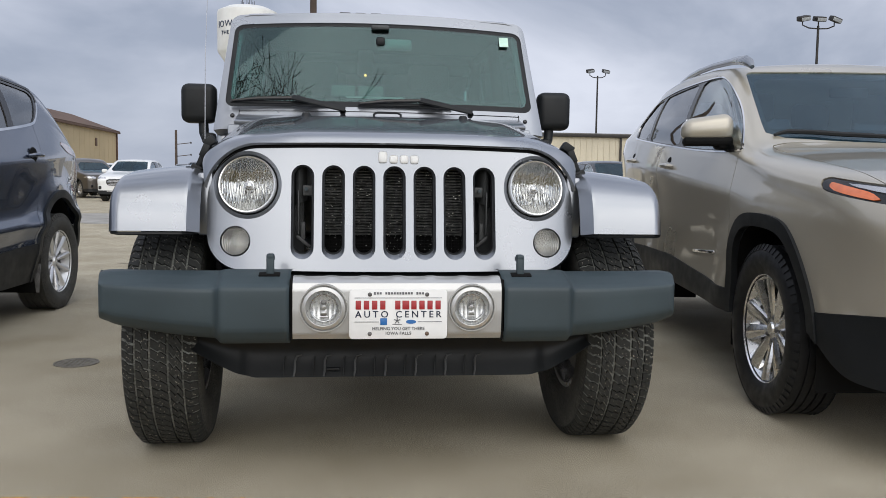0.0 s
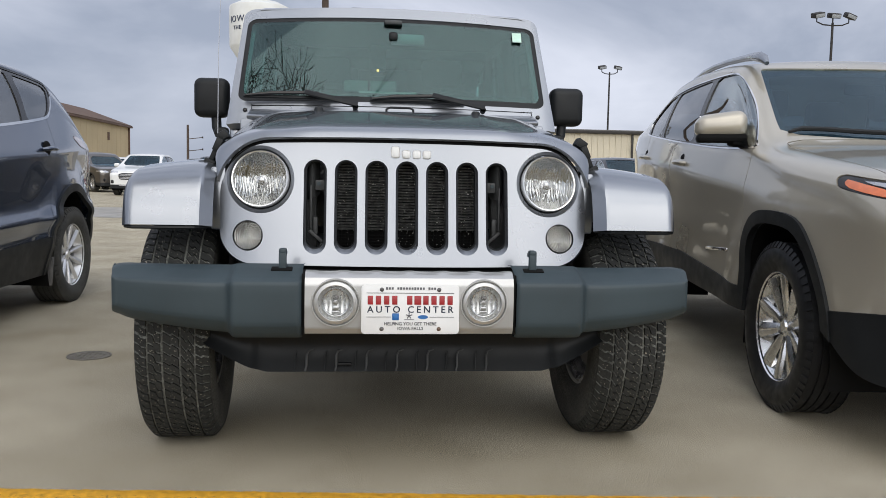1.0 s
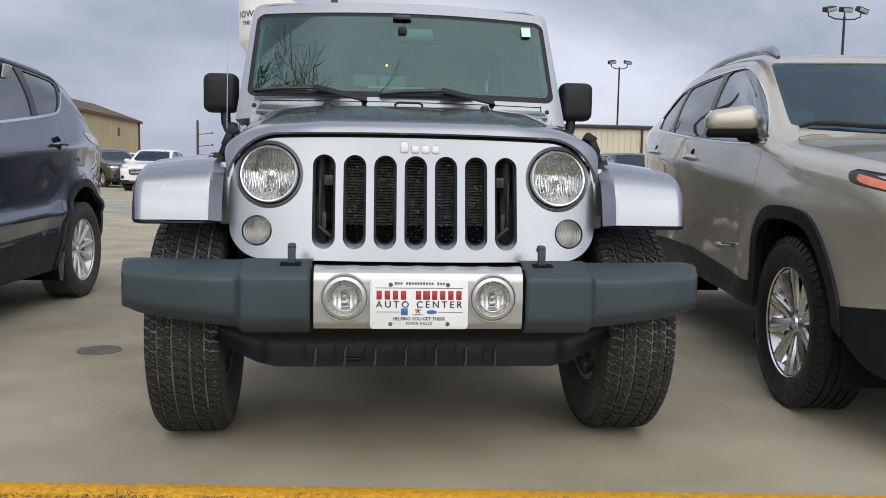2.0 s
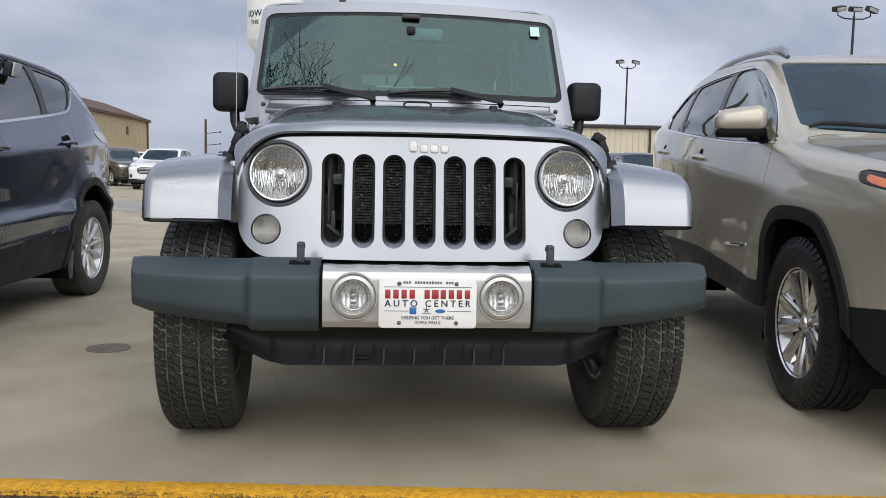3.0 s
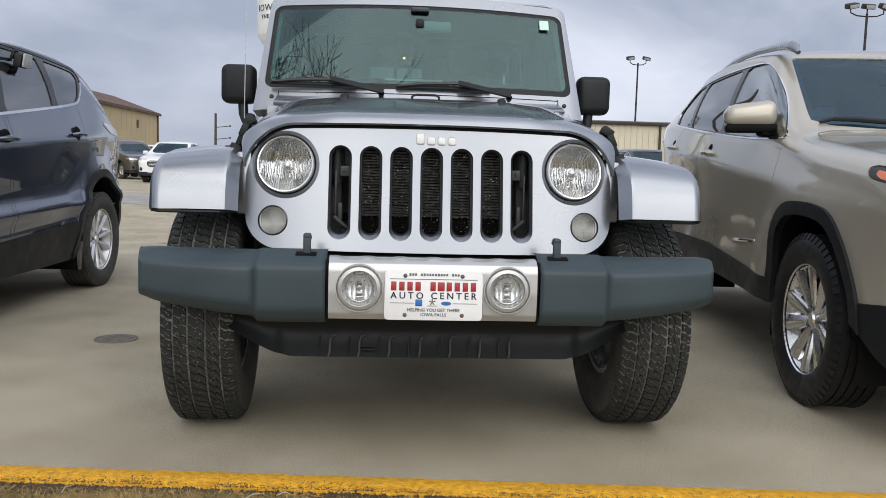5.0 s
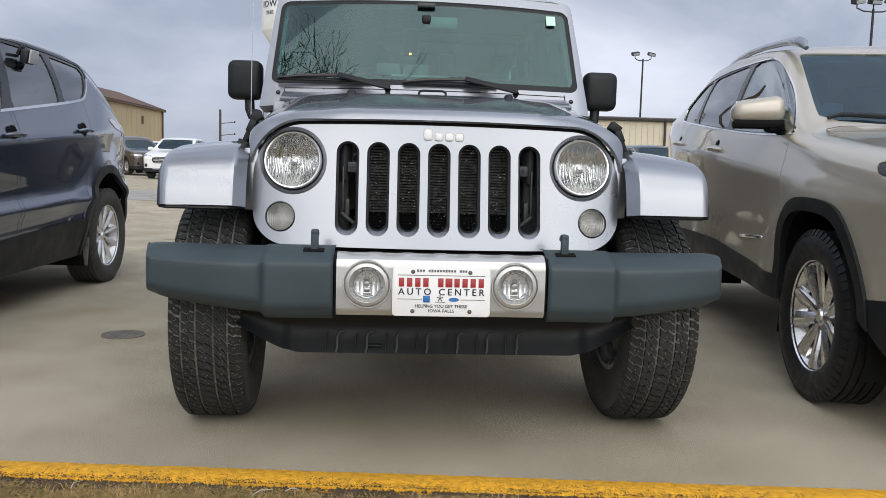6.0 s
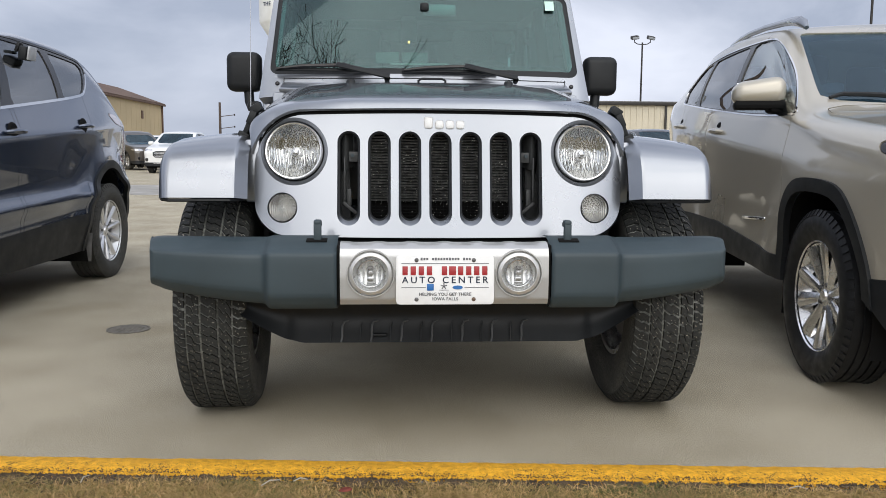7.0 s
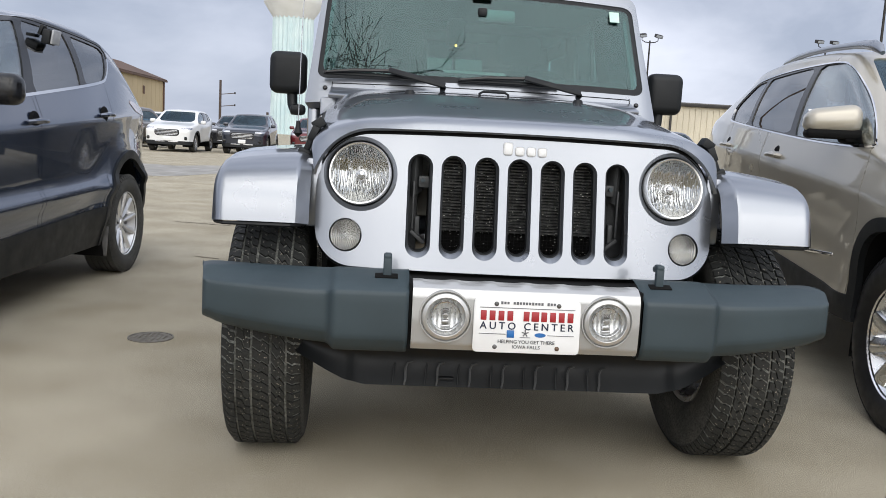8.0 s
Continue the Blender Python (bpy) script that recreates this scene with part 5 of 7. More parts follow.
for _ in range(420):
    x, z, w, q = nick.uniform(-0.265, 0.265), 0.715 + 0.010 * nick.randint(0, 32) + nick.uniform(-0.002, 0.004), nick.uniform(0.0006, 0.0022), nick.uniform(0.0005, 0.0016)
    flecks.faces.new([flecks.verts.new((x + i * w, -0.2035, z + j * q)) for i, j in ((-1, -1), (1, -0.6), (1, 1), (-1, 0.7))])
tagged(part("fin_flecks", thicken(flecks, 0.0008), material("fin_fleck_metal", (0.5, 0.5, 0.47), rough=0.4, metal=0.5, vary=0.5, scale=90), RAD, "small bright flecks scattered over the fins"), kind="stuff")
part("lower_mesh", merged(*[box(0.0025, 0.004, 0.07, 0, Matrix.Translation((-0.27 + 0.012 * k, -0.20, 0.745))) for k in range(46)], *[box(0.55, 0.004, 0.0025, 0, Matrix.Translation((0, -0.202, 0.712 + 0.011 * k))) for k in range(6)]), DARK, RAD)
for s in (-1, 1):
    part("duct", merged(box(0.07, 0.03, 0.36, 0.01, Matrix.Translation((s * 0.345, -0.14, 0.87))),
                        grid(lambda u, v: (s * (0.350 - 0.050 * u), -0.165 - 0.05 * math.sin(math.pi * u), 1.025 - 0.14 * v + 0.02 * u), 8, 4)), DUCT, OFFROADER)
    part("bracket", merged(box(0.034, 0.03, 0.036, 0.004, Matrix.Translation((s * 0.296, -0.215, 0.940))), box(0.006, 0.02, 0.15, 0.002, Matrix.Translation((s * 0.327, -0.225, 0.865))),
                           box(0.016, 0.03, 0.06, 0.004, Matrix.Translation((s * 0.312, -0.21, 0.800)))), DUCT, OFFROADER, "dark grey plastic bracket behind the slot")
    part("brace", box(0.060, 0.02, 0.012, 0.003, Matrix.Translation((s * 0.310, -0.225, 0.764)) @ Matrix.Rotation(radians(s * -40), 4, "Y")), DUCT, OFFROADER)
    part("bolt", moved(lathe([(0.0, -0.012), (0.007, -0.012), (0.007, 0.0)], 6), Matrix.Translation((s * 0.300, -0.230, 0.945))), PLASTIC, OFFROADER)

# headlights
for s in (-1, 1):
    cx, cz = s * LAMP[0], LAMP[1]
    lean = Matrix.Translation((cx, face_y(cz) + 0.025, cz)) @ Matrix.Rotation(radians(-10), 4, "X") @ Matrix.Rotation(radians(s * 6.0), 4, "Z") @ Matrix.Scale(0.947, 4)
    ring_loft("lamp_seat", disc_outline(cx, cz), [(0.1145, 0.0), (0.1120, 0.003), (0.1032, 0.009), (0.1010, 0.014), (0.1006, 0.06)], SILVER, GRILLE)
    hl = part("headlight", lathe([(0.1030, 0.012), (0.1030, -0.010), (0.1005, -0.0165), (0.0960, -0.0150), (0.0948, -0.010), (0.0945, 0.02)], 56), POLISHED_RING, OFFROADER, "round headlight with fluted reflector and clear lens", m=lean)
    part("gasket", lathe([(0.1050, 0.03), (0.1050, 0.013), (0.1034, 0.011), (0.1026, 0.02)], 56), TRIM, hl)
    flute = random.Random(5 + s)
    tilt = [flute.uniform(-1, 1) for _ in range(400)]

    def reflector_at(u, v):
        x, z = -0.0958 + 0.1916 * u, -0.0958 + 0.1916 * v
        k = int(u * 39)
        band = int(v * 5 + 0.4 * math.sin(k * 1.7))
        ridge = (u * 39 - k) - 0.5
        fall = v * 5 + 0.4 * math.sin(k * 1.7) - band - 0.5
        return Vector((x, 0.046 - 0.054 * min(1.1, (x * x + z * z) / 0.0955 ** 2) + 0.0034 * ridge * ridge + 0.0034 * tilt[(k * 7 + band * 3) % 400] * ridge + 0.016 * tilt[(k * 3 + band * 11) % 400] * fall * (0.19 if abs(fall) < 0.5 else 0.0), z))
    bowl = cut(grid(reflector_at, 156, 60), lambda c: math.hypot(c.x, c.z) - 0.0955, -1.0)
    cut(bowl, lambda c: math.hypot(c.x, c.z) - 0.017, 1.0)
    part("reflector", bowl, REFLECTOR, hl, sharp=20)
    part("bulb_cap", lathe([(0.0, 0.006), (0.009, 0.007), (0.0125, 0.010), (0.0135, 0.022), (0.018, 0.0235), (0.0195, 0.030), (0.021, 0.052)], 28), ALLOY, hl)
    part("lens", lathe([(0.0, -0.030), (0.03, -0.0288), (0.06, -0.0248), (0.08, -0.0195), (0.0955, -0.012)], 56), LENS, hl).visible_shadow = False
    # turn signal below
    cx, cz = s * SIGNAL[0], SIGNAL[1]
    lean = Matrix.Translation((cx, face_y(cz) + 0.029, cz)) @ Matrix.Rotation(radians(-11), 4, "X") @ Matrix.Rotation(radians(s * 8.0), 4, "Z")
    sg = part("turn_signal", lathe([(0.0508, 0.02), (0.0508, -0.003), (0.0503, -0.005), (0.0494, -0.004), (0.0494, 0.02)], 40), TRIM, OFFROADER, "small round clear turn signal", m=lean)
    def signal_at(u, v):
        x, z = -0.047 + 0.094 * u, -0.047 + 0.094 * v
        arcs = math.hypot(x, max(0.0, z - 0.004)) + 0.15 * abs(min(0.0, z))
        return Vector((x, 0.020 - 0.020 * min(1.0, (x * x + z * z) / 0.046 ** 2) + 0.0009 * math.sin(arcs * 2 * math.pi / 0.0062), z))
    bowl = cut(grid(signal_at, 90, 90), lambda c: math.hypot(c.x, c.z) - 0.0465, -1.0)
    part("reflector", bowl, SIGNAL_CUP, sg, sharp=60)
    part("bulb", lathe([(0.0, -0.002), (0.007, 0.002), (0.009, 0.012), (0.006, 0.03)], 16), LENS, sg)
    part("lens", lathe([(0.0, -0.016), (0.02, -0.0148), (0.036, -0.0105), (0.0494, -0.005)], 40), LENS, sg).visible_shadow = False

# hood: flat-topped, rolled over at the nose and the sides
hood_top = curve_of([(-0.26, 1.122), (-0.235, 1.130), (-0.18, 1.142), (0.0, 1.168), (0.5, 1.238), (0.86, 1.272)], 0.02)


def hood_at(u, v):
    t = 2 * v - 1
    run = max(0.0, (u - 0.10) / 0.90)
    y = -0.236 + (0.865 + 0.236) * run ** 1.25
    zt = hood_top(y)
    hw = 0.642 + 0.083 * (y + 0.26) / 1.13
    spread = math.copysign(1 - (1 - abs(t)) ** 1.35, t)
    x = hw * spread
    q = abs(spread)
    fall = max(0.0, (q - 0.66) / 0.34)
    edge = 1.030 + 0.045 * (y + 0.26)
    z = zt - 0.012 * q * q - 0.008 * min(1.0, max(0.0, (q - 0.50) / 0.16))
    z = z + (edge - z) * (1 - math.sqrt(max(0.0, 1 - fall ** 2.1)))
    body = Vector((x, y + 0.05 * q ** 4 * max(0.0, 1 - run * 1.5), z))
    # front edge: follows the grille's outline, just above and ahead of it
    nx = 0.634 * spread
    nz = 0.923 + math.sqrt(max(0.0, 0.176 ** 2 - max(0.0, abs(nx) - 0.462) ** 2)) - 0.012 * (nx / 0.6) ** 2
    lip = front_face(nx, nz, -0.014)
    k = min(1.0, u / 0.10)
    k = k * k * (3 - 2 * k)
    mid = Vector((lip.x + (body.x - lip.x) * k, lip.y + (body.y - lip.y) * (u / 0.10 if u < 0.1 else 1.0), lip.z + (body.z - lip.z) * math.sin(math.pi / 2 * min(1.0, u / 0.10))))
    return mid if u < 0.10 else body


HOOD = part("hood", thicken(grid(hood_at, 60, 72), 0.012), SILVER, OFFROADER, "silver hood with rolled front edge")


def hood_line(x, up):
    q = abs(x)
    return front_face(x, 0.923 + up + math.sqrt(max(0.0, 0.166 ** 2 - max(0.0, q - 0.462) ** 2)) - 0.012 * (x / 0.6) ** 2, 0.005)


part("hood_seal", thicken(outward(grid(lambda u, v: hood_line(-0.612 + 1.224 * u, -0.001 + 0.013 * v), 90, 3)), -0.004), DARK, OFFROADER, "black rubber seal along the grille")
for s in (-1, 1):
    part("bumper_stop", moved(lathe([(0.0, 0.034), (0.014, 0.033), (0.019, 0.026), (0.022, 0.0)], 18, "Z"), Matrix.Translation((s * 0.338, 0.51, hood_top(0.51) - 0.010))), TRIM, HOOD, "black rubber bumper stop")
    part("washer_nozzle", box(0.03, 0.03, 0.012, 0.005, Matrix.Translation((s * 0.21, 0.70, hood_top(0.70) + 0.001))), TRIM, HOOD)
    # hood latch: body bracket, rubber strap and cup
    def on_flank(q, s=s):
        return Matrix.Translation((s * (0.682 - 0.050 * q), -0.140 + 0.008 * q, 1.006 + 0.112 * q)) @ Matrix.Rotation(radians(s * -23), 4, "Y")
    latch = part("hood_latch", box(0.040, 0.056, 0.034, 0.004, on_flank(0.0), 3), TRIM, OFFROADER, "black rubber hood latch")
    part("strap", box(0.018, 0.046, 0.080, 0.003, on_flank(0.33)), TRIM, latch)
    part("catch", merged(box(0.024, 0.064, 0.046, 0.003, on_flank(0.60)), box(0.030, 0.050, 0.040, 0.004, on_flank(0.88) @ Matrix.Rotation(radians(s * -34), 4, "Y"))), TRIM, latch)
part("grab_loop", tube([(-0.045, 0.66, 1.250), (-0.045, 0.655, 1.272), (-0.03, 0.652, 1.280), (0.06, 0.652, 1.280), (0.075, 0.655, 1.272), (0.075, 0.66, 1.250)], 0.0055, 8), TRIM, HOOD)
# inner wings beside the engine
for s in (-1, 1):
    part("inner_wing", box(0.02, 0.95, 0.24, 0.004, Matrix.Translation((s * 0.612, 0.40, 0.90))), SILVER, OFFROADER)
    part("wing_panel", box(0.012, 0.8, 0.10, 0.004, Matrix.Translation((s * 0.668, 0.47, 1.02)) @ Matrix.Rotation(radians(s * -4), 4, "Z")), SILVER, OFFROADER)

# front fenders
wing_line = [(-0.362, 0.797), (-0.352, 0.86), (-0.334, 0.92), (-0.300, 0.965), (-0.235, 0.995), (-0.10, 1.012), (0.20, 1.022), (0.40, 1.005), (0.52, 0.94), (0.60, 0.82), (0.66, 0.66)]
wlen = [0.0]
for (a, b), (c, d) in zip(wing_line, wing_line[1:]):
    wlen.append(wlen[-1] + math.hypot(c - a, d - b))
wing_y, wing_z = curve_of(list(zip(wlen, [p[0] for p in wing_line])), 0.02), curve_of(list(zip(wlen, [p[1] for p in wing_line])), 0.02)
for s in (-1, 1):
    def fender_at(u, v, s=s):
        q = wlen[-1] * u
        y, z = wing_y(q), wing_z(q)
        dy, dz = wing_y(q + 0.01) - wing_y(q - 0.01), wing_z(q + 0.01) - wing_z(q - 0.01)
        n = math.hypot(dy, dz) or 1.0
        ny, nz = dz / n, -dy / n
        x = 0.645 + 0.289 * v
        rise = min(1.0, max(0.0, (u - 0.10) / 0.12))
        back = 0.042 * (0.682 - x) / 0.037 * (1 - 0.6 * rise) if x < 0.682 else 0.0
        if x > 0.895:
            back += 0.040 * ((x - 0.895) / 0.039) ** 2.4
        back += (0.022 * max(0.0, (x - 0.70) / 0.2) ** 1.5 - 0.010) * rise
        return Vector((s * x, y + ny * back, z + nz * back))
    sheet_f = outward(grid(fender_at, 56, 40))
    sheet_f.normal_update()
    if sum(f.normal.z for f in sheet_f.faces) < 0:
        bmesh.ops.reverse_faces(sheet_f, faces=sheet_f.faces)
    fe = part("fender", thicken(sheet_f, 0.014), SILVER, OFFROADER, "silver flared front fender")
    part("lower_lip", tube([(s * 0.655, -0.30, 0.797), (s * 0.697, -0.352, 0.796), (s * 0.895, -0.352, 0.796), (s * 0.925, -0.32, 0.797)], 0.006, 6), TRIM, fe)
    part("side_marker", box(0.010, 0.075, 0.03, 0.006, Matrix.Translation((s * 0.934, -0.22, 0.885))), AMBER, fe, "amber side marker")
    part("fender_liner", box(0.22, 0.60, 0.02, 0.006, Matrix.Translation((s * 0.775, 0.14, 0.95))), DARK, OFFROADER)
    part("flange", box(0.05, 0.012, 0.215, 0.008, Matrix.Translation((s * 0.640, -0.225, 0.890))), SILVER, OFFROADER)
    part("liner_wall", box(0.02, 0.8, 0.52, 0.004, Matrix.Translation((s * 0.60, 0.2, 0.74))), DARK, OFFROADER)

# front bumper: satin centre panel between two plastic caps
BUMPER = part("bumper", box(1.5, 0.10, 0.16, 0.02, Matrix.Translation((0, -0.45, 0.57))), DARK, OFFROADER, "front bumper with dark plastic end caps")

# near-black plates added so the gap under the grille looks shaded
part("gap_shade_filler", merged(box(1.25, 0.20, 0.02, 0.004, Matrix.Translation((0, -0.40, 0.648))), box(0.98, 0.02, 0.10, 0.004, Matrix.Translation((0, -0.285, 0.665)))), DARK, OFFROADER)


def centre_at(u, v):
    x = -0.326 + 0.652 * u
    pts = [(-0.48, 0.478), (-0.555, 0.484), (-0.566, 0.500), (-0.569, 0.57), (-0.566, 0.640), (-0.557, 0.659), (-0.53, 0.676), (-0.500, 0.677)]
    q = v * (len(pts) - 1)
    i = min(int(q), len(pts) - 2)
    f = q - i
    y, z = pts[i][0] + (pts[i + 1][0] - pts[i][0]) * f, pts[i][1] + (pts[i + 1][1] - pts[i][1]) * f
    dimple = sum(math.exp(-(((x - cx) / 0.036) ** 6) - (((z - 0.675) / 0.004) ** 2)) for cx in (-0.26, -0.156, -0.052, 0.052, 0.156, 0.26))
    return Vector((x, y + 0.002 * dimple, z - 0.0035 * dimple))


cp = outward(grid(centre_at, 130, 63))
cp.normal_update()
if sum(f.normal.y for f in cp.faces) > 0:
    bmesh.ops.reverse_faces(cp, faces=cp.faces)
for s in (-1, 1):
    cut(cp, lambda c: max(math.hypot(c.x - s * 0.231, c.z - 0.583) - 0.071, c.y + 0.5), 1.0)
CENTRE = part("centre_panel", thicken(cp, 0.01), SILVER_SATIN, BUMPER, "satin silver centre panel")
for s in (-1, 1):
    def cap_at(u, v, s=s):
        x = 0.336 + 0.566 * min(1.0, u / 0.86)
        turn = min(1.0, max(0.0, (u - 0.86) / 0.09)) * math.pi / 2
        deep = max(0.0, (u - 0.95) / 0.05) * 0.15
        step_q = 1 / (1 + math.exp(-(x - 0.556) / 0.004))
        fy = -0.574 + 0.030 * step_q + 0.045 * max(0.0, (x - 0.6) / 0.32) ** 2
        xo = x + 0.022 * math.sin(turn)
        end = max(0.0, (xo - 0.845) / 0.079)
        zb = 0.466 + 0.012 * step_q + 0.036 * max(0.0, (x - 0.56) / 0.3) ** 1.3 + 0.016 * min(1.3, end) ** 3
        zt = 0.690 - 0.008 * step_q - 0.006 * max(0.0, math.sin(turn)) ** 3
        if x < 0.345:
            fy += 0.010 * ((0.345 - x) / 0.009) ** 2
        h = min(1.0, (zt - zb) / 0.2)
        ka = 1 - 0.60 * min(1.0, max(0.0, (x - 0.78) / 0.12))
        prof = [(0.16, zb + 0.012), (0.07, zb), (0.036, zb + 0.002), (0.018, zb + 0.018 * h), (0.003, zb + 0.042 * h), (0.0, zb + 0.056 * h), (0.0, zt - 0.054 * h), (0.004, zt - 0.044 * h), (0.020, zt - 0.034 * h), (0.022 + 0.063 * ka, zt - 0.010 * h), (0.022 + 0.108 * ka, zt), (0.17, zt - 0.004)]
        q = v * (len(prof) - 1)
        i = min(int(q), len(prof) - 2)
        f = q - i
        back = prof[i][0] + (prof[i + 1][0] - prof[i][0]) * f
        back = max(back, 0.022 * (1 - math.cos(turn)) + deep)
        return Vector((s * (xo + 0.2 * max(0.0, back - 0.022) * math.sin(turn)), fy + back, prof[i][1] + (prof[i + 1][1] - prof[i][1]) * f))
    cap = outward(grid(cap_at, 120, 44))
    cap.normal_update()
    if sum(f.normal.y for f in cap.faces) > 0:
        bmesh.ops.reverse_faces(cap, faces=cap.faces)
    bmesh.ops.smooth_vert(cap, verts=[v for v in cap.verts if not v.is_boundary], factor=0.35, use_axis_x=True, use_axis_y=True, use_axis_z=True)
    CAP = part("end_cap", thicken(cap, 0.002), PLASTIC, BUMPER, "slate-grey moulded plastic end cap", sharp=60)
    part("cap_joint", box(0.008, 0.13, 0.19, 0.002, Matrix.Translation((s * 0.3315, -0.49, 0.575))), DARK, BUMPER)
    # tow hook through its slot
    # solid near-black block drawn for the shaded slot opening
    part("hook_slot", box(0.066, 0.030, 0.010, 0.002, Matrix.Translation((s * 0.402, -0.492, 0.6765)) @ Matrix.Rotation(radians(14), 4, "X")), DARK, BUMPER)
    part("tow_hook", merged(box(0.024, 0.02, 0.07, 0.004, Matrix.Translation((s * 0.400, -0.485, 0.697))), box(0.024, 0.035, 0.018, 0.006, Matrix.Translation((s * 0.400, -0.478, 0.734))), box(0.024, 0.04, 0.018, 0.006, Matrix.Translation((s * 0.400, -0.468, 0.727)))), PLASTIC, BUMPER, "dark steel tow hook")
    # fog lamp
    at = Matrix.Translation((s * 0.231, -0.566, 0.583))
    fog = part("fog_lamp", lathe([(0.0750, 0.012), (0.0750, -0.006), (0.0738, -0.0095), (0.0715, -0.0095), (0.0702, -0.006), (0.0695, 0.004), (0.0675, 0.004), (0.0668, -0.008), (0.0655, -0.0105), (0.0560, -0.0150), (0.0545, -0.0140), (0.0538, -0.008), (0.0536, 0.03)], 64), FOG_BEZEL, BUMPER, "round fog lamp in a stepped silver bezel", m=at, sharp=25)
    bowl = cut(grid(lambda u, v: (-0.0545 + 0.109 * u, 0.024 - 0.024 * min(1.2, ((u - 0.5) ** 2 + (v - 0.5) ** 2) * 4) + 0.0026 * abs(math.sin(u * 24.0)) * (1 if v > 0.5 else 0.6), -0.0545 + 0.109 * v), 120, 30), lambda c: math.hypot(c.x, c.z) - 0.0536, -1.0)
    part("reflector", bowl, FOG_BOWL, fog, sharp=25)
    part("inner_ring", lathe([(0.0432, 0.010), (0.0432, -0.004), (0.0418, -0.006), (0.0400, -0.005), (0.0396, 0.012)], 44), ALLOY, fog)
    part("bulb_holder", merged(lathe([(0.0, 0.000), (0.008, 0.001), (0.010, 0.02)], 18), box(0.020, 0.010, 0.014, 0.003, Matrix.Translation((0, 0.008, -0.018))), box(0.026, 0.010, 0.006, 0.002, Matrix.Translation((0, 0.008, -0.029)))), ALLOY, fog)
    part("bulb_shield", box(0.018, 0.010, 0.012, 0.003, Matrix.Translation((0, 0.004, 0.016))), DULL_STEEL, fog)
    part("lens", lathe([(0.0, -0.020), (0.02, -0.0188), (0.038, -0.0155), (0.049, -0.0105), (0.0538, -0.006)], 44), LENS, fog).visible_shadow = False

# dealer plate
plate_at = Matrix.Translation((0.0, -0.577, 0.564)) @ Matrix.Rotation(radians(-4), 4, "X")
PLATE = part("dealer_plate", prism(rounded_rect(0.3048, 0.153, 0.012), 0.003, 0.0008), WHITE, OFFROADER, "white dealer plate with red and navy print", m=plate_at)


def bolder(bm, d):
    """Thickens printed letters by copies set a little to each side."""
    return merged(moved(bm.copy(), Matrix.Translation((-d, 0, 0))), moved(bm.copy(), Matrix.Translation((0, 0, d))), moved(bm, Matrix.Translation((d, 0, 0))))


def ink(name, bm, mat, x, z):
    return part(name, moved(bm, Matrix.Translation((x, -0.0008, z + 0.004))), mat, PLATE)


for k in range(18):
    if k not in (3, 14):
        ink("web_bar", box(0.0062, 0.0008, 0.0070 if k % 5 else 0.0082), GREY_INK, -0.0735 + 0.0088 * k, 0.0612)
ink("rule", box(0.272, 0.0008, 0.0018), GREY_INK, 0, 0.0470)
for k in range(11):
    if k != 4:
        ink("name_bar", box(0.0165 if k != 6 else 0.0215, 0.0008, 0.0275, 0.001), RED_INK, -0.1245 + 0.0252 * k - (0.004 if k > 4 else 0.0), 0.0248)
def words(bm, count):
    """Parts a line of print at its widest gaps."""
    spans, seen = [], set()
    for face in bm.faces:
        if face in seen:
            continue
        stack, xs = [face], []
        seen.add(face)
        while stack:
            f = stack.pop()
            for v in f.verts:
                xs.append(v.co.x)
                for g in v.link_faces:
                    if g not in seen:
                        seen.add(g)
                        stack.append(g)
        spans.append((min(xs), max(xs)))
    spans.sort()
    gaps, reach = [], spans[0][1]
    for lo, hi in spans[1:]:
        gaps.append((lo - reach, (lo + reach) / 2))
        reach = max(reach, hi)
    cuts = sorted(at for _, at in sorted(gaps, reverse=True)[:count - 1])
    bounds = [-9.0, *cuts, 9.0]
    for lo, hi in zip(bounds, bounds[1:]):
        one = bm.copy()
        bmesh.ops.delete(one, geom=[v for v in one.verts if not lo < v.co.x < hi], context="VERTS")
        yield one
    bm.free()


def print_line(text, size, width, fat, mat, z):
    for one in words(lettering(text, size, 0.0004, width=width), text.count(" ") + 1):
        ink("lettering", bolder(one, fat), mat, 0.0, z)


print_line("AUTO CENTER", 0.0290, 0.268, 0.0005, NAVY_INK, -0.0052)
ink("rule", box(0.076, 0.0008, 0.0017), GREY_INK, -0.098, -0.0275)
ink("rule", box(0.076, 0.0008, 0.0017), GREY_INK, 0.098, -0.0275)
ink("maker_square", box(0.021, 0.0008, 0.021, 0.001), BLUE_INK, -0.046, -0.0265)
ink("maker_star", merged(*[moved(box(0.0032, 0.0008, 0.010), Matrix.Rotation(radians(72 * k), 4, "Y") @ Matrix.Translation((0, 0, 0.0052))) for k in range(5)], box(0.03, 0.0008, 0.0018, 0, Matrix.Translation((0, 0, -0.012)))), GREY_INK, -0.004, -0.0235)
ink("maker_oval", moved(lathe([(0.0, -0.0004), (0.01, -0.0004), (0.01, 0.0004)], 28), Matrix.Diagonal((1.6, 1, 0.62, 1))), BLUE_INK, 0.039, -0.0275)
print_line("HELPING YOU GET THERE", 0.0140, 0.162, 0.0003, GREY_INK, -0.0490)
print_line("IOWA FALLS", 0.0135, 0.079, 0.0003, GREY_INK, -0.0635)
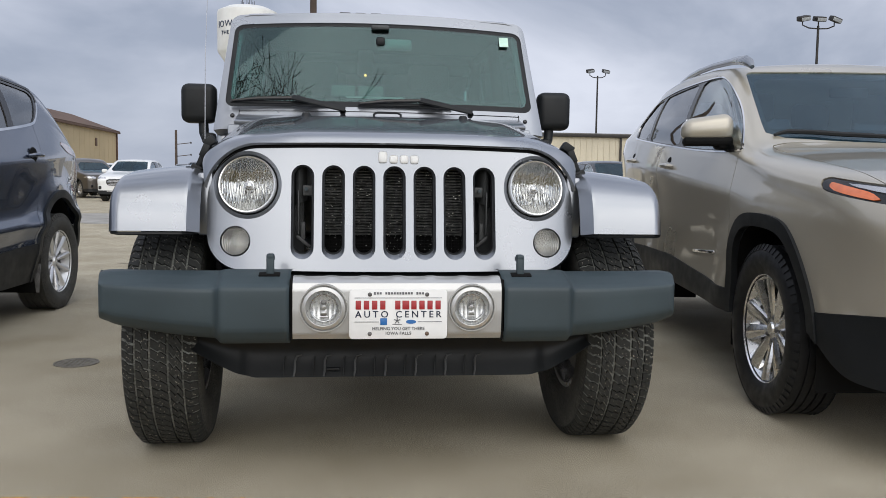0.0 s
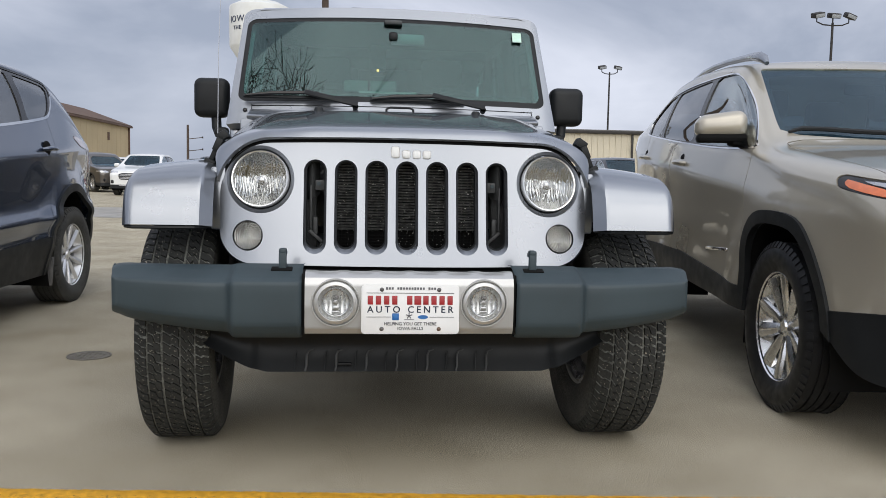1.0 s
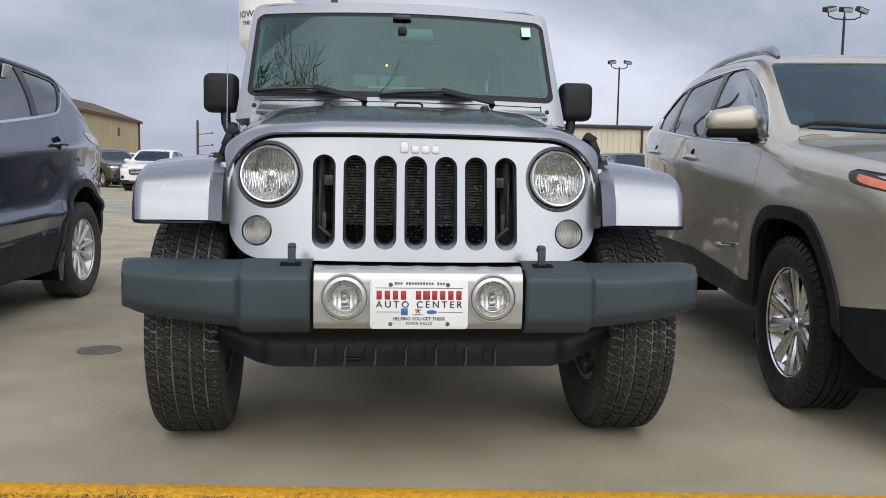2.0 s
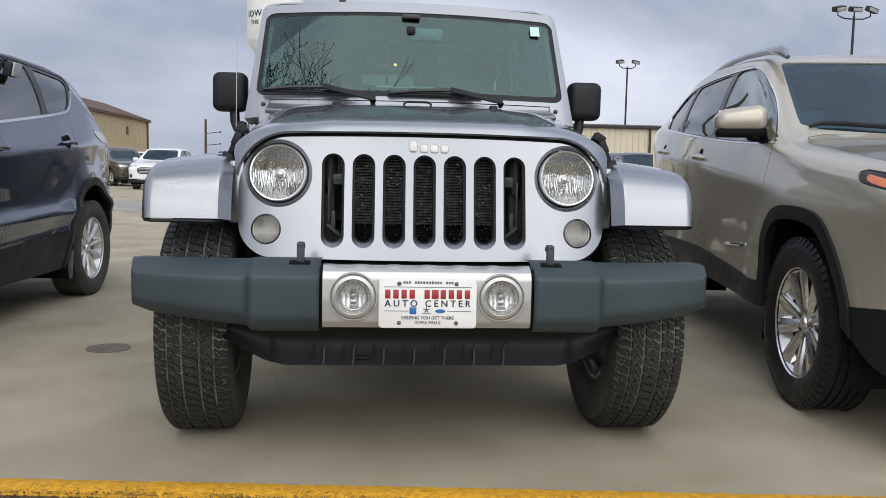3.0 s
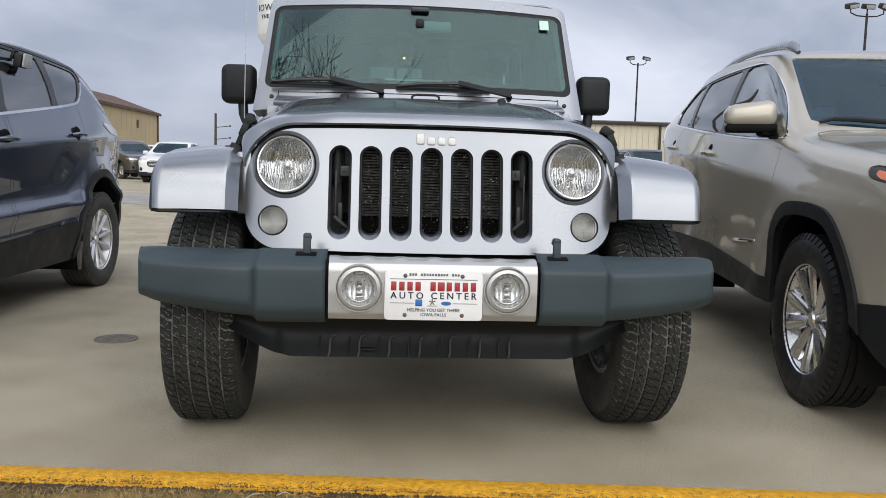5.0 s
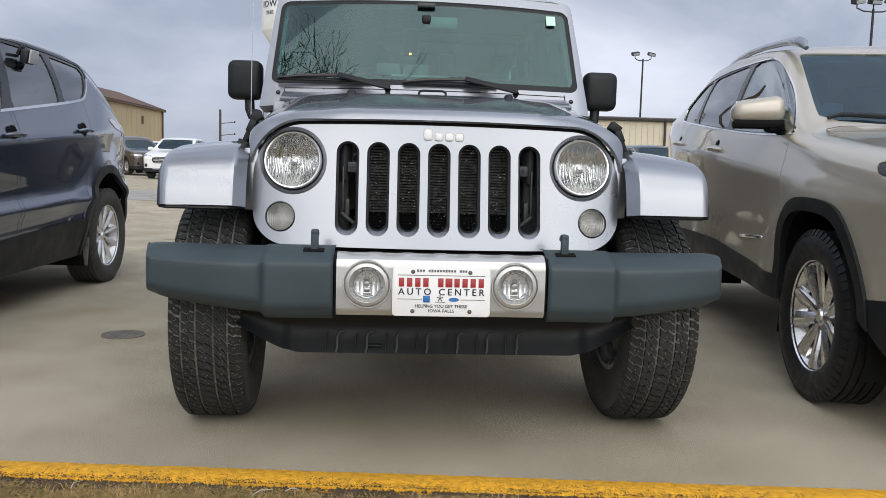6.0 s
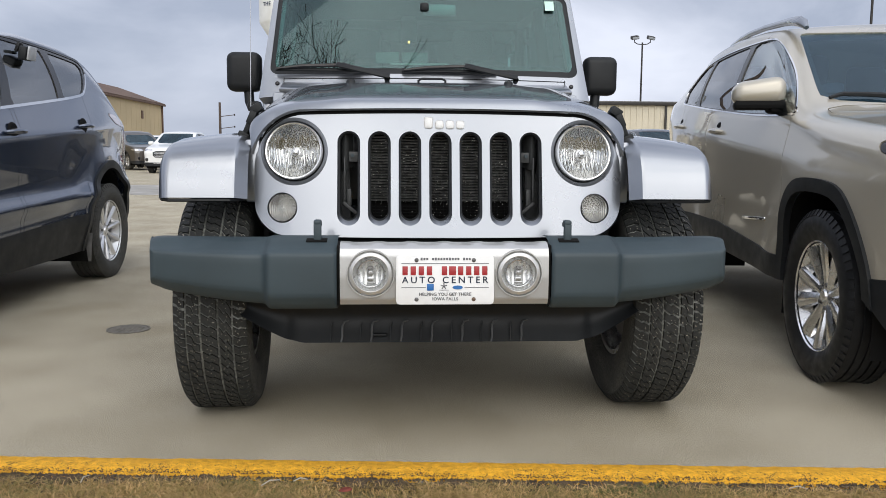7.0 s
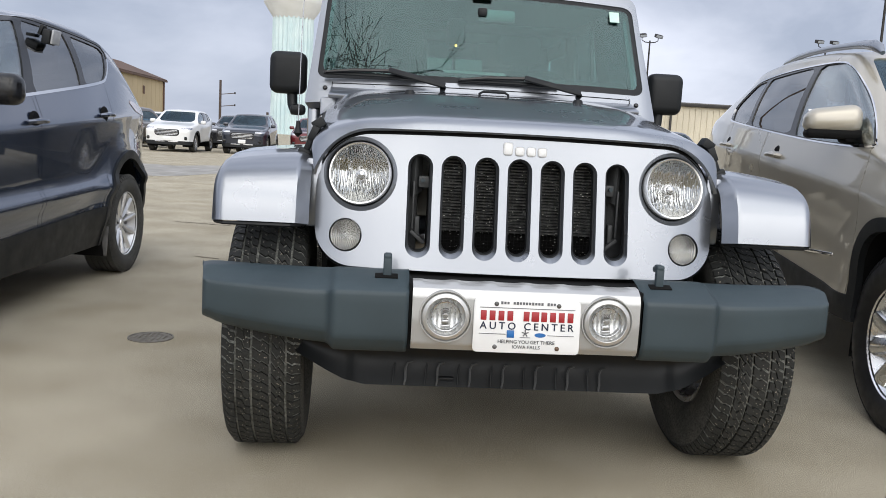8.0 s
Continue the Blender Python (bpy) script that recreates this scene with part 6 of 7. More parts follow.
for x, z, mt in ((-0.089, 0.0615, DULL_STEEL), (0.089, 0.0615, DULL_STEEL), (-0.089, -0.0605, DULL_STEEL), (0.089, -0.0605, RUST)):
    part("plate_screw", moved(lathe([(0.0, -0.0045), (0.0035, -0.0043), (0.0062, -0.002), (0.0066, 0.0)], 16), Matrix.Translation((x, 0, z))), mt, PLATE)

# valance below the bumper: a dished skid with hooked ribs and two side scoops
def valance_at(u, v):
    x = -0.685 + 1.37 * u
    q = abs(x)
    low = 0.325 + 0.095 * min(1.0, max(0.0, (q - 0.46) / 0.215)) ** 1.25
    z = 0.475 + (low - 0.475) * min(1.0, v / 0.80)
    y = -0.385 + 0.030 * math.sin(math.pi * min(1.0, v / 0.8)) + 0.055 * max(0.0, (q - 0.40) / 0.285) ** 2 - 0.012 * max(0.0, v - 0.35) + (0.30 * (v - 0.80) / 0.20 if v > 0.80 else 0.0)
    ledge = 1 / (1 + math.exp(-(q - 0.50) / 0.006))
    return Vector((x, y - 0.022 * ledge * (v < 0.81), z + (0.012 * (v - 0.8) / 0.2 if v > 0.8 else 0.0)))


vs_ = outward(grid(valance_at, 130, 30))
vs_.normal_update()
if sum(f.normal.y for f in vs_.faces) > 0:
    bmesh.ops.reverse_faces(vs_, faces=vs_.faces)
VAL = part("valance", thicken(vs_, 0.008), TRIM, OFFROADER, "black plastic valance with short hooked ribs", sharp=50)
for k, x in enumerate((-0.33, -0.232, -0.132, -0.03, 0.072, 0.172, 0.272)):
    bend = 0.022
    # lighter grey than the valance, for the highlights on the ribs
    part("rib", tube([(x + bend, -0.372, 0.396), (x + 0.006, -0.374, 0.392), (x, -0.378, 0.378), (x, -0.388, 0.345), (x - 0.004, -0.394, 0.327)], [0.0025, 0.0035, 0.004, 0.004, 0.0032], 6), DUCT, VAL)
    part("rib", tube([(x - bend - 0.010, -0.372, 0.392), (x - bend - 0.014, -0.378, 0.376), (x - bend - 0.016, -0.392, 0.330)], [0.002, 0.003, 0.0022], 6), TRIM, VAL)
part("tow_eye", box(0.045, 0.02, 0.008, 0.003, Matrix.Translation((-0.205, -0.388, 0.352))), TRIM, VAL)
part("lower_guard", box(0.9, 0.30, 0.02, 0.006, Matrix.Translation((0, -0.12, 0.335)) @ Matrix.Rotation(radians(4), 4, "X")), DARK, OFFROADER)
# axle and steering under the nose, near-black for the shade there
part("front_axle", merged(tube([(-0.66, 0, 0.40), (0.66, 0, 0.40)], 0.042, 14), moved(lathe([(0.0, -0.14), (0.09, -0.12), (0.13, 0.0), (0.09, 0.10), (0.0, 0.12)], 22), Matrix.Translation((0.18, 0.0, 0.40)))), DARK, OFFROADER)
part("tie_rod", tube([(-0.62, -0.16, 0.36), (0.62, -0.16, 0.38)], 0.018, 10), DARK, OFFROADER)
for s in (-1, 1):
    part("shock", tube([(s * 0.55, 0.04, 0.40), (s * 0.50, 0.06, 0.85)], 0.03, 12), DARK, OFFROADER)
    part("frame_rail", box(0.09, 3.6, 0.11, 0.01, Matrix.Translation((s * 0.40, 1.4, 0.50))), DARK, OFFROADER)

# wheels
terrain = terrain_tyre_mesh(0.407, 0.252, 0.232)
steel_rim = rim_mesh(0.236, 0.24, 5, 0.30, ALLOY, "wheel", 0.05, 0.075)
disc_j = brake_mesh(0.155)
for s in (-1, 1):
    for y in (0.035, 2.98):
        put_wheel(OFFROADER, (s * 0.783, y, 0.405), s, steel_rim, terrain, disc_j, spin=11 * s + y * 20, steer=1.5 if y < 1 else 0)

# body tub, doors and roof
TUB = part("tub", merged(box(1.50, 2.35, 0.10, 0.02, Matrix.Translation((0, 2.02, 0.62))), box(0.06, 0.9, 0.55, 0.02, Matrix.Translation((-0.74, 2.85, 0.92))), box(0.06, 0.9, 0.55, 0.02, Matrix.Translation((0.74, 2.85, 0.92))), box(1.5, 0.06, 0.6, 0.02, Matrix.Translation((0, 3.24, 0.92))), box(1.44, 0.03, 0.5, 0.01, Matrix.Translation((0, 0.90, 0.98)))), SILVER, OFFROADER)
for s in (-1, 1):
    for y0, y1 in ((0.98, 1.80), (1.82, 2.42)):
        door = part("door", box(0.055, y1 - y0, 0.62, 0.018, Matrix.Translation((s * 0.755, (y0 + y1) / 2, 0.955))), SILVER, OFFROADER)
        part("door_frame", merged(tube([(s * 0.745, y0 + 0.10, 1.26), (s * 0.70, y0 + 0.30 if y0 < 1.5 else y0 + 0.06, 1.74), (s * 0.70, y1 - 0.03, 1.75), (s * 0.745, y1 - 0.03, 1.26)], 0.022, 8)), SILVER, door)
        part("door_glass", outward(grid(lambda u, v: (s * (0.745 - 0.045 * v), (y0 + 0.10 + (0.20 if y0 < 1.5 else -0.04) * v) + (y1 - 0.04 - y0 - 0.10 - (0.20 if y0 < 1.5 else -0.04) * v) * u, 1.26 + 0.48 * v), 2, 2)), REAR_TINT, door).visible_shadow = False
    part("side_step", box(0.10, 1.5, 0.05, 0.02, Matrix.Translation((s * 0.80, 1.7, 0.50))), TRIM, OFFROADER)
    part("rear_quarter", box(0.05, 0.72, 0.10, 0.02, Matrix.Translation((s * 0.71, 2.85, 1.70))), SILVER, OFFROADER)
    part("quarter_glass", box(0.006, 0.84, 0.58, 0, Matrix.Translation((s * 0.722, 2.83, 1.47))), REAR_TINT, OFFROADER).visible_shadow = False
    part("rear_fender", box(0.18, 0.95, 0.05, 0.02, Matrix.Translation((s * 0.83, 2.93, 0.98))), SILVER, OFFROADER)
def roof_at(u, v):
    x, y = -0.745 + 1.49 * u, 1.25 + 2.0 * v
    q = abs(x) / 0.745
    front = max(0.0, 1 - (y - 1.25) / 0.09)
    return Vector((x, y, 1.836 - 0.020 * q * q - 0.07 * max(0.0, (q - 0.88) / 0.12) ** 2 - 0.022 * front ** 2))
part("roof", thicken(grid(roof_at, 48, 30), 0.03), SILVER, OFFROADER, "silver hard top")
part("roof_lining", box(1.36, 1.9, 0.02, 0.005, Matrix.Translation((0, 2.25, 1.765))), LINER, OFFROADER)
part("tailgate_glass", box(1.42, 0.006, 0.58, 0, Matrix.Translation((0, 3.245, 1.49))), REAR_TINT, OFFROADER).visible_shadow = False

# windshield frame, leaning back
LEAN = radians(30)
WS = Matrix.Translation((0, 0.965, 1.328)) @ Matrix.Rotation(-LEAN, 4, "X")
LEN = 0.502


def frame_edge(x, z):
    w = 0.786 - 0.043 * (z + 0.06) / 0.60
    qx, qz = abs(x) - (w - 0.05), max(z - (0.578 - 0.024 * (x / 0.72) ** 2 - 0.05), -0.115 - z)
    return math.hypot(max(qx, 0), max(qz, 0)) + min(max(qx, qz), 0) - (0.05 if z > 0.2 else 0.05)


def glass_edge(x, z):
    w = 0.746 - 0.024 * z / LEN
    top_z = LEN + 0.012 - 0.022 * (x / 0.72) ** 2
    r = 0.045
    qx, qz = abs(x) - (w - r), abs(z - top_z / 2) - (top_z / 2 - r)
    return math.hypot(max(qx, 0), max(qz, 0)) + min(max(qx, qz), 0) - r


def bow(x, z):
    return 0.02 * (x / 0.75) ** 2


fr = grid(lambda u, v: Vector((-0.82 + 1.64 * u, bow(-0.82 + 1.64 * u, 0) + 0.02 * max(0.0, (abs(-0.82 + 1.64 * u) - 0.72) / 0.1) ** 2, -0.125 + 0.72 * v)), 110, 64)
cut(fr, lambda c: frame_edge(c.x, c.z), -1.0)
gl, fr = split(fr, lambda c: glass_edge(c.x, c.z))
FRAME = part("windshield_frame", thicken(fr, 0.05), SILVER, OFFROADER, "silver windshield frame", m=WS)
band, gl = split(gl, lambda c: -(glass_edge(c.x, c.z) + 0.020 + 0.030 * max(0.0, 1 - c.z / 0.07)))
part("glass_band", thicken(push(band, -0.004), 0.004), TRIM, FRAME, "black band round the glass")
part("windshield", thicken(push(gl, -0.004), 0.004), WINDSHIELD, FRAME, "green-tinted flat windshield").visible_shadow = False
for s in (-1, 1):
    for x, z in ((0.752, -0.018), (0.716, -0.052), (0.742, -0.062)):
        part("frame_bolt", moved(lathe([(0.0, -0.008), (0.008, -0.007), (0.011, -0.002), (0.011, 0.004)], 14), Matrix.Translation((s * x * 0.985, bow(x, 0) - 0.002 + 0.02 * (x > 0.73), z))), GLOSS_BLACK, FRAME)
part("cowl_panel", box(1.36, 0.14, 0.02, 0.006, Matrix.Translation((0, 0.875, 1.252)) @ Matrix.Rotation(radians(16), 4, "X")), SILVER, OFFROADER)
for x in (-0.675, 0.675):
    part("frame_seam", box(0.0035, 0.004, 0.085, 0.001, Matrix.Translation((x, bow(x, 0) - 0.0005, -0.062))), DARK, FRAME)
part("frame_seam", outward(thicken(grid(lambda u, v: (-0.675 + 1.35 * u, bow(-0.675 + 1.35 * u, 0) - 0.0015, -0.028 + 0.0035 * v), 24, 1), 0.003)), DARK, FRAME)
for s in (-1, 1):
    part("hinge_plate", box(0.26, 0.008, 0.014, 0.003, Matrix.Translation((s * 0.25 - 0.06, -0.006, -0.058))), SILVER, FRAME)

# wipers lie along the foot of the glass
for x0, xk, xp in ((-0.705, -0.405, -0.185), (-0.105, 0.205, 0.425)):
    wm = WS
    blade = part("wiper", tube([(x0, -0.026, 0.004), (x0 + 0.12, -0.030, 0.018), (xk, -0.032, 0.024), (xk + 0.10, -0.028, 0.008)], [0.006, 0.009, 0.010, 0.008], 6), GLOSS_BLACK, OFFROADER, "black wiper lying on the glass", m=wm)
    part("rubber", box(0.46, 0.014, 0.017, 0.004, Matrix.Translation((x0 + 0.22, -0.013, 0.008))), TRIM, blade)
    part("arm", merged(*[moved(box(0.5, 0.014, 0.028, 0.006), Matrix.Translation(((xk + xp) / 2 - 0.005, -0.045, -0.014)) @ Matrix.Rotation(math.atan2(0.062, xp - xk + 0.02), 4, "Y") @ Matrix.Diagonal(((xp - xk + 0.04) / 0.5, 1, 1, 1)))]), TRIM, blade)
    part("pivot", moved(lathe([(0.0, 0.012), (0.012, 0.010), (0.015, -0.01)], 16), Matrix.Translation((xp, -0.040, -0.060))), TRIM, blade)

# mirrors on the doors
for s in (-1, 1):
    mi = part("door_mirror", box(0.168, 0.11, 0.192, 0.036, Matrix.Translation((s * 0.890, 1.15, 1.343)), 4), TRIM, OFFROADER, "square black door mirror")
    part("mirror_glass", box(0.142, 0.004, 0.158, 0.001, Matrix.Translation((s * 0.890, 1.206, 1.343))), CHROME, mi)
    part("stem", merged(tube([(s * 0.872, 1.15, 1.26), (s * 0.868, 1.145, 1.20), (s * 0.850, 1.13, 1.165)], [0.024, 0.024, 0.026], 12), box(0.07, 0.06, 0.05, 0.018, Matrix.Translation((s * 0.840, 1.12, 1.175)))), TRIM, mi)
for s in (-1, 1):
    part("cowl_side", box(0.05, 0.17, 0.26, 0.01, Matrix.Translation((s * 0.715, 1.02, 0.97))), SILVER, OFFROADER)
# antenna on the wing
ant = part("antenna", tube([(-0.792, 0.70, 1.10), (-0.788, 0.705, 1.5), (-0.768, 0.715, 2.02)], [0.0022, 0.0019, 0.0015], 6), ALLOY, OFFROADER, "thin whip antenna")
part("antenna_base", moved(lathe([(0.0, 0.05), (0.008, 0.05), (0.011, 0.02), (0.02, 0.0), (0.0, -0.02)], 14, "Z"), Matrix.Translation((-0.792, 0.70, 1.07))), TRIM, ant)

# cabin: dash, wheel, seats, mirror, papers
part("dashboard", merged(box(1.40, 0.32, 0.16, 0.04, Matrix.Translation((0, 1.20, 1.30))), box(1.40, 0.05, 0.34, 0.02, Matrix.Translation((0, 1.34, 1.18)))), DASH, OFFROADER)
part("steering_wheel", moved(lathe([(0.175, -0.014), (0.189, -0.012), (0.195, 0.0), (0.189, 0.012), (0.175, 0.014), (0.169, 0.0), (0.175, -0.014)], 40), Matrix.Translation((0.36, 1.52, 1.27)) @ Matrix.Rotation(radians(24), 4, "X")), DASH, OFFROADER, "dark steering wheel")
for x in (-0.36, 0.36):
    put_seat(OFFROADER, x, 1.95, 0.85)
put_seat(OFFROADER, -0.30, 2.70, 0.88)
put_seat(OFFROADER, 0.30, 2.70, 0.88)
part("roll_bar", merged(*[tube([(s * 0.66, 1.32, 1.25), (s * 0.62, 1.45, 1.70), (s * 0.62, 2.1, 1.72), (s * 0.66, 2.2, 0.7)], 0.03, 10) for s in (-1, 1)], tube([(-0.62, 2.1, 1.72), (0.62, 2.1, 1.72)], 0.03, 10)), TRIM, OFFROADER)
RVM = part("rear_view_mirror", box(0.17, 0.03, 0.055, 0.012, Matrix.Translation((0.075, 1.21, 1.668))), SILVER_SATIN, OFFROADER, "grey interior mirror")
part("stalk", box(0.044, 0.04, 0.040, 0.010, Matrix.Translation((0.0, 1.17, 1.676))), TRIM, RVM)
part("overhead_pod", box(0.09, 0.06, 0.022, 0.008, Matrix.Translation((0.0, 1.215, 1.750))), DUCT, OFFROADER)
part("dome_lamp", moved(lathe([(0.0, -0.006), (0.006, -0.004), (0.0075, 0.004)], 12), Matrix.Translation((-0.06, 1.95, 1.60))), AMBER_GLOW, OFFROADER, "small lit amber lamp")
# thin plate added under the pod to keep the glow off the hood
part("lamp_pod_and_shield", merged(box(0.10, 0.16, 0.15, 0.02, Matrix.Translation((-0.06, 2.05, 1.68))), box(0.08, 0.18, 0.006, 0.001, Matrix.Translation((-0.06, 1.90, 1.573)))), TRIM, OFFROADER)
part("dash_paper", box(0.29, 0.12, 0.003, 0, Matrix.Translation((-0.025, 1.15, 1.393)) @ Matrix.Rotation(radians(9), 4, "X")), PAPER, OFFROADER, "white paper on the dashboard")
for x, w in ((-0.185, 0.12), (-0.045, 0.13)):
    part("price_sheet", box(w, 0.003, 0.062, 0, Matrix.Translation((x, 1.24, 1.432)) @ Matrix.Rotation(radians(-20), 4, "X")), SHEET, OFFROADER, "pale sheet propped on the dashboard")
part("sticker", box(0.046, 0.001, 0.058, 0, Matrix.Translation((0.632, 0.006, 0.425))), GREEN_TAG, FRAME, "pale green sticker inside the glass")


PALE_ALLOY = material("pale_alloy", (0.80, 0.80, 0.80), rough=0.34, metal=0.7, vary=0.05, scale=9, rough_vary=0.06)

# ---- the tan car ----
POLISHED = material("polished_alloy", (0.90, 0.90, 0.90), rough=0.26, metal=1.0, vary=0.04, scale=9, rough_vary=0.05)
rim_tan = rim_mesh(0.240, 0.225, 5, 0.27, POLISHED, "wheel", 0.044, 0.088, 0.028)
tyre_tan = tyre_mesh(0.362, 0.228, 0.237, mat=CLEAN_RUBBER)
disc_c, lugs_c = brake_mesh(0.15), lugs_mesh(0.052, 0.062)
tan = thing("suv", pose(2.511, 3.647, 0, rz=-5.5), "tan mid-size SUV with black lower cladding and chrome wheels", "car")
build_car(tan, TAN_CAR, TAN, rim_tan, tyre_tan, disc_c, lugs_c, (CAR_SCREEN, PRIVACY), "tan metallic body")
for s in (-1, 1):
    # cups are near-black for the shade behind the handles, not body colour
    put_handle(tan, s, (0.899, 1.48, 1.088), TAN, DARK)
    put_handle(tan, s, (0.878, 2.45, 1.142), TAN, DARK)
    cap_m = box(0.255, 0.13, 0.132, 0.052, Matrix.Translation((s * 0.935, 0.70, 1.262)) @ Matrix.Rotation(radians(s * 12), 4, "Z"), 5)
    for v in cap_m.verts:
        out_q = (abs(v.co.x) - 0.80) / 0.26
        v.co.z = 1.205 + (v.co.z - 1.205) * (1.08 - 0.30 * out_q * out_q)
    mi = part("door_mirror", cap_m, TAN, tan, "tan door mirror with a black foot")
    part("mirror_foot", merged(box(0.25, 0.13, 0.044, 0.018, Matrix.Translation((s * 0.925, 0.70, 1.197)) @ Matrix.Rotation(radians(s * 12), 4, "Z")), box(0.12, 0.11, 0.055, 0.02, Matrix.Translation((s * 0.835, 0.685, 1.185)))), DARK, mi)
    part("mirror_glass", box(0.17, 0.004, 0.10, 0.002, Matrix.Translation((s * 0.935, 0.766, 1.262)) @ Matrix.Rotation(radians(s * 12), 4, "Z")), CHROME, mi)
    rail = part("roof_rail", tube([(s * 0.615, 0.97, 1.612), (s * 0.617, 1.01, 1.640), (s * 0.618, 1.06, 1.658), (s * 0.617, 1.15, 1.672), (s * 0.612, 1.3, 1.684), (s * 0.61, 1.6, 1.700), (s * 0.602, 1.9, 1.706), (s * 0.585, 2.15, 1.704), (s * 0.565, 2.4, 1.690), (s * 0.555, 2.5, 1.665)], [0.012, 0.026, 0.029, 0.025, 0.020, 0.018, 0.018, 0.018, 0.019, 0.015], 10), SILVER, tan, "satin silver roof rail")
    amber = body_sheet(TAN_CAR)[0]
    q1, q2 = quad([(-0.438, 1.000), (-0.47, 0.968), (-0.525, 0.955), (-0.74, 0.926), (-0.68, 0.958)], 0.005), quad([(-0.425, 1.010), (-0.45, 1.000), (-0.70, 0.956), (-1.1, 0.900), (-1.1, 0.935), (-0.66, 0.984)], 0.005)
    piece = half(amber, s)
    amber.free()
    a1 = cut(piece.copy(), lambda c: max(q1(c.y, c.z), 0.4 - abs(c.x)), -1.0)
    a2 = cut(piece, lambda c: max(q2(c.y, c.z), 0.4 - abs(c.x), -q1(c.y, c.z)), -1.0)
    part("indicator_lens", thicken(push(a1, 0.001), 0.006), AMBER, tan, "orange indicator lens")
    part("lamp_lens", thicken(push(a2, 0.0005), 0.005), ALLOY, tan)
    part("badge_bar", box(0.006, 0.34, 0.016, 0.002, Matrix.Translation((s * 0.903, 0.78, 0.632)) @ Matrix.Rotation(radians(-3), 4, "X")), CHROME, tan, "small bright badge, unreadable")
    part("fog_recess", moved(lathe([(0.0, 0.0), (0.07, 0.0), (0.085, -0.02), (0.09, 0.01)], 28), Matrix.Translation((s * 0.60, -0.80, 0.50)) @ Matrix.Rotation(radians(s * -24), 4, "Z")), GLOSS_BLACK, tan)
    part("fog_lens", moved(lathe([(0.0, -0.022), (0.04, -0.018), (0.055, -0.006)], 24), Matrix.Translation((s * 0.60, -0.805, 0.50)) @ Matrix.Rotation(radians(s * -24), 4, "Z")), ALLOY, tan)
for x in (-0.38, 0.38):
    put_seat(tan, x, 1.15, 0.66)
    put_seat(tan, x, 2.05, 0.68)
part("dashboard", box(1.36, 0.42, 0.16, 0.06, Matrix.Translation((0, 0.72, 1.10))), DASH, tan)
part("cowl", box(1.30, 0.10, 0.02, 0.006, Matrix.Translation((0, 0.50, 1.185)) @ Matrix.Rotation(radians(24), 4, "X")), TRIM, tan)
part("wiper", tube([(-0.685, 0.462, 1.222), (-0.62, 0.475, 1.240), (-0.50, 0.468, 1.238), (-0.36, 0.442, 1.228), (-0.04, 0.416, 1.216)], [0.008, 0.011, 0.012, 0.012, 0.010], 6), TRIM, tan)
part("rear_view_mirror", box(0.22, 0.03, 0.06, 0.015, Matrix.Translation((0.0, 1.15, 1.50))), TRIM, tan)
part("front_plate", box(0.305, 0.006, 0.152, 0.004, Matrix.Translation((0, -1.01, 0.50))), WHITE, tan)

# ---- the charcoal car ----
rim_grey = rim_mesh(0.232, 0.23, 5, 0.27, PALE_ALLOY, "wheel", 0.030, 0.050, 0.03)
tyre_grey = tyre_mesh(0.35, 0.232, 0.229)
grey = thing("suv", pose(-3.261, 4.14, 0, rz=-2.5), "dark charcoal SUV with grey alloy wheels and bright window trim", "car")
build_car(grey, GREY_CAR, CHARCOAL, rim_grey, tyre_grey, disc_c, lugs_mesh(0.05, 0.055), (CAR_SCREEN, PRIVACY), "charcoal metallic body")
for s in (-1, 1):
    put_handle(grey, s, (0.898, 1.20, 1.055), CHARCOAL, DARK)
    put_handle(grey, s, (0.890, 2.22, 1.115), CHARCOAL, DARK)
    mi = part("door_mirror", box(0.20, 0.13, 0.15, 0.05, Matrix.Translation((s * 0.985, 0.66, 1.20)), 4), GLOSS_BLACK, grey, "black door mirror")
    part("mirror_foot", box(0.14, 0.09, 0.05, 0.02, Matrix.Translation((s * 0.87, 0.64, 1.14))), TRIM, mi)
    part("roof_moulding", tube([(s * 0.625, 1.0, 1.535), (s * 0.640, 1.5, 1.612), (s * 0.640, 2.2, 1.632), (s * 0.615, 2.8, 1.585)], 0.008, 6), TRIM, grey)
    part("mud_flap", box(0.20, 0.012, 0.20, 0.004, Matrix.Translation((s * 0.79, 2.27, 0.27)) @ Matrix.Rotation(radians(-12), 4, "X")), DULL_STEEL, grey, "dusty plastic mud flap")
part("shark_fin", prism([(-0.1, 0), (0.1, 0), (0.07, 0.06), (0.03, 0.065)], 0.03, 0.005, Matrix.Translation((0.015, 2.9, 1.655)) @ Matrix.Rotation(radians(90), 4, "Z")), CHARCOAL, grey)
for x in (-0.38, 0.38):
    put_seat(grey, x, 1.05, 0.64, LINER)
    put_seat(grey, x, 1.95, 0.66, LINER)
part("dashboard", box(1.36, 0.42, 0.16, 0.06, Matrix.Translation((0, 0.62, 1.06))), DASH, grey)
LOCK_GREY = material("lock_grey", (0.42, 0.43, 0.44), rough=0.5, vary=0.1, scale=30)
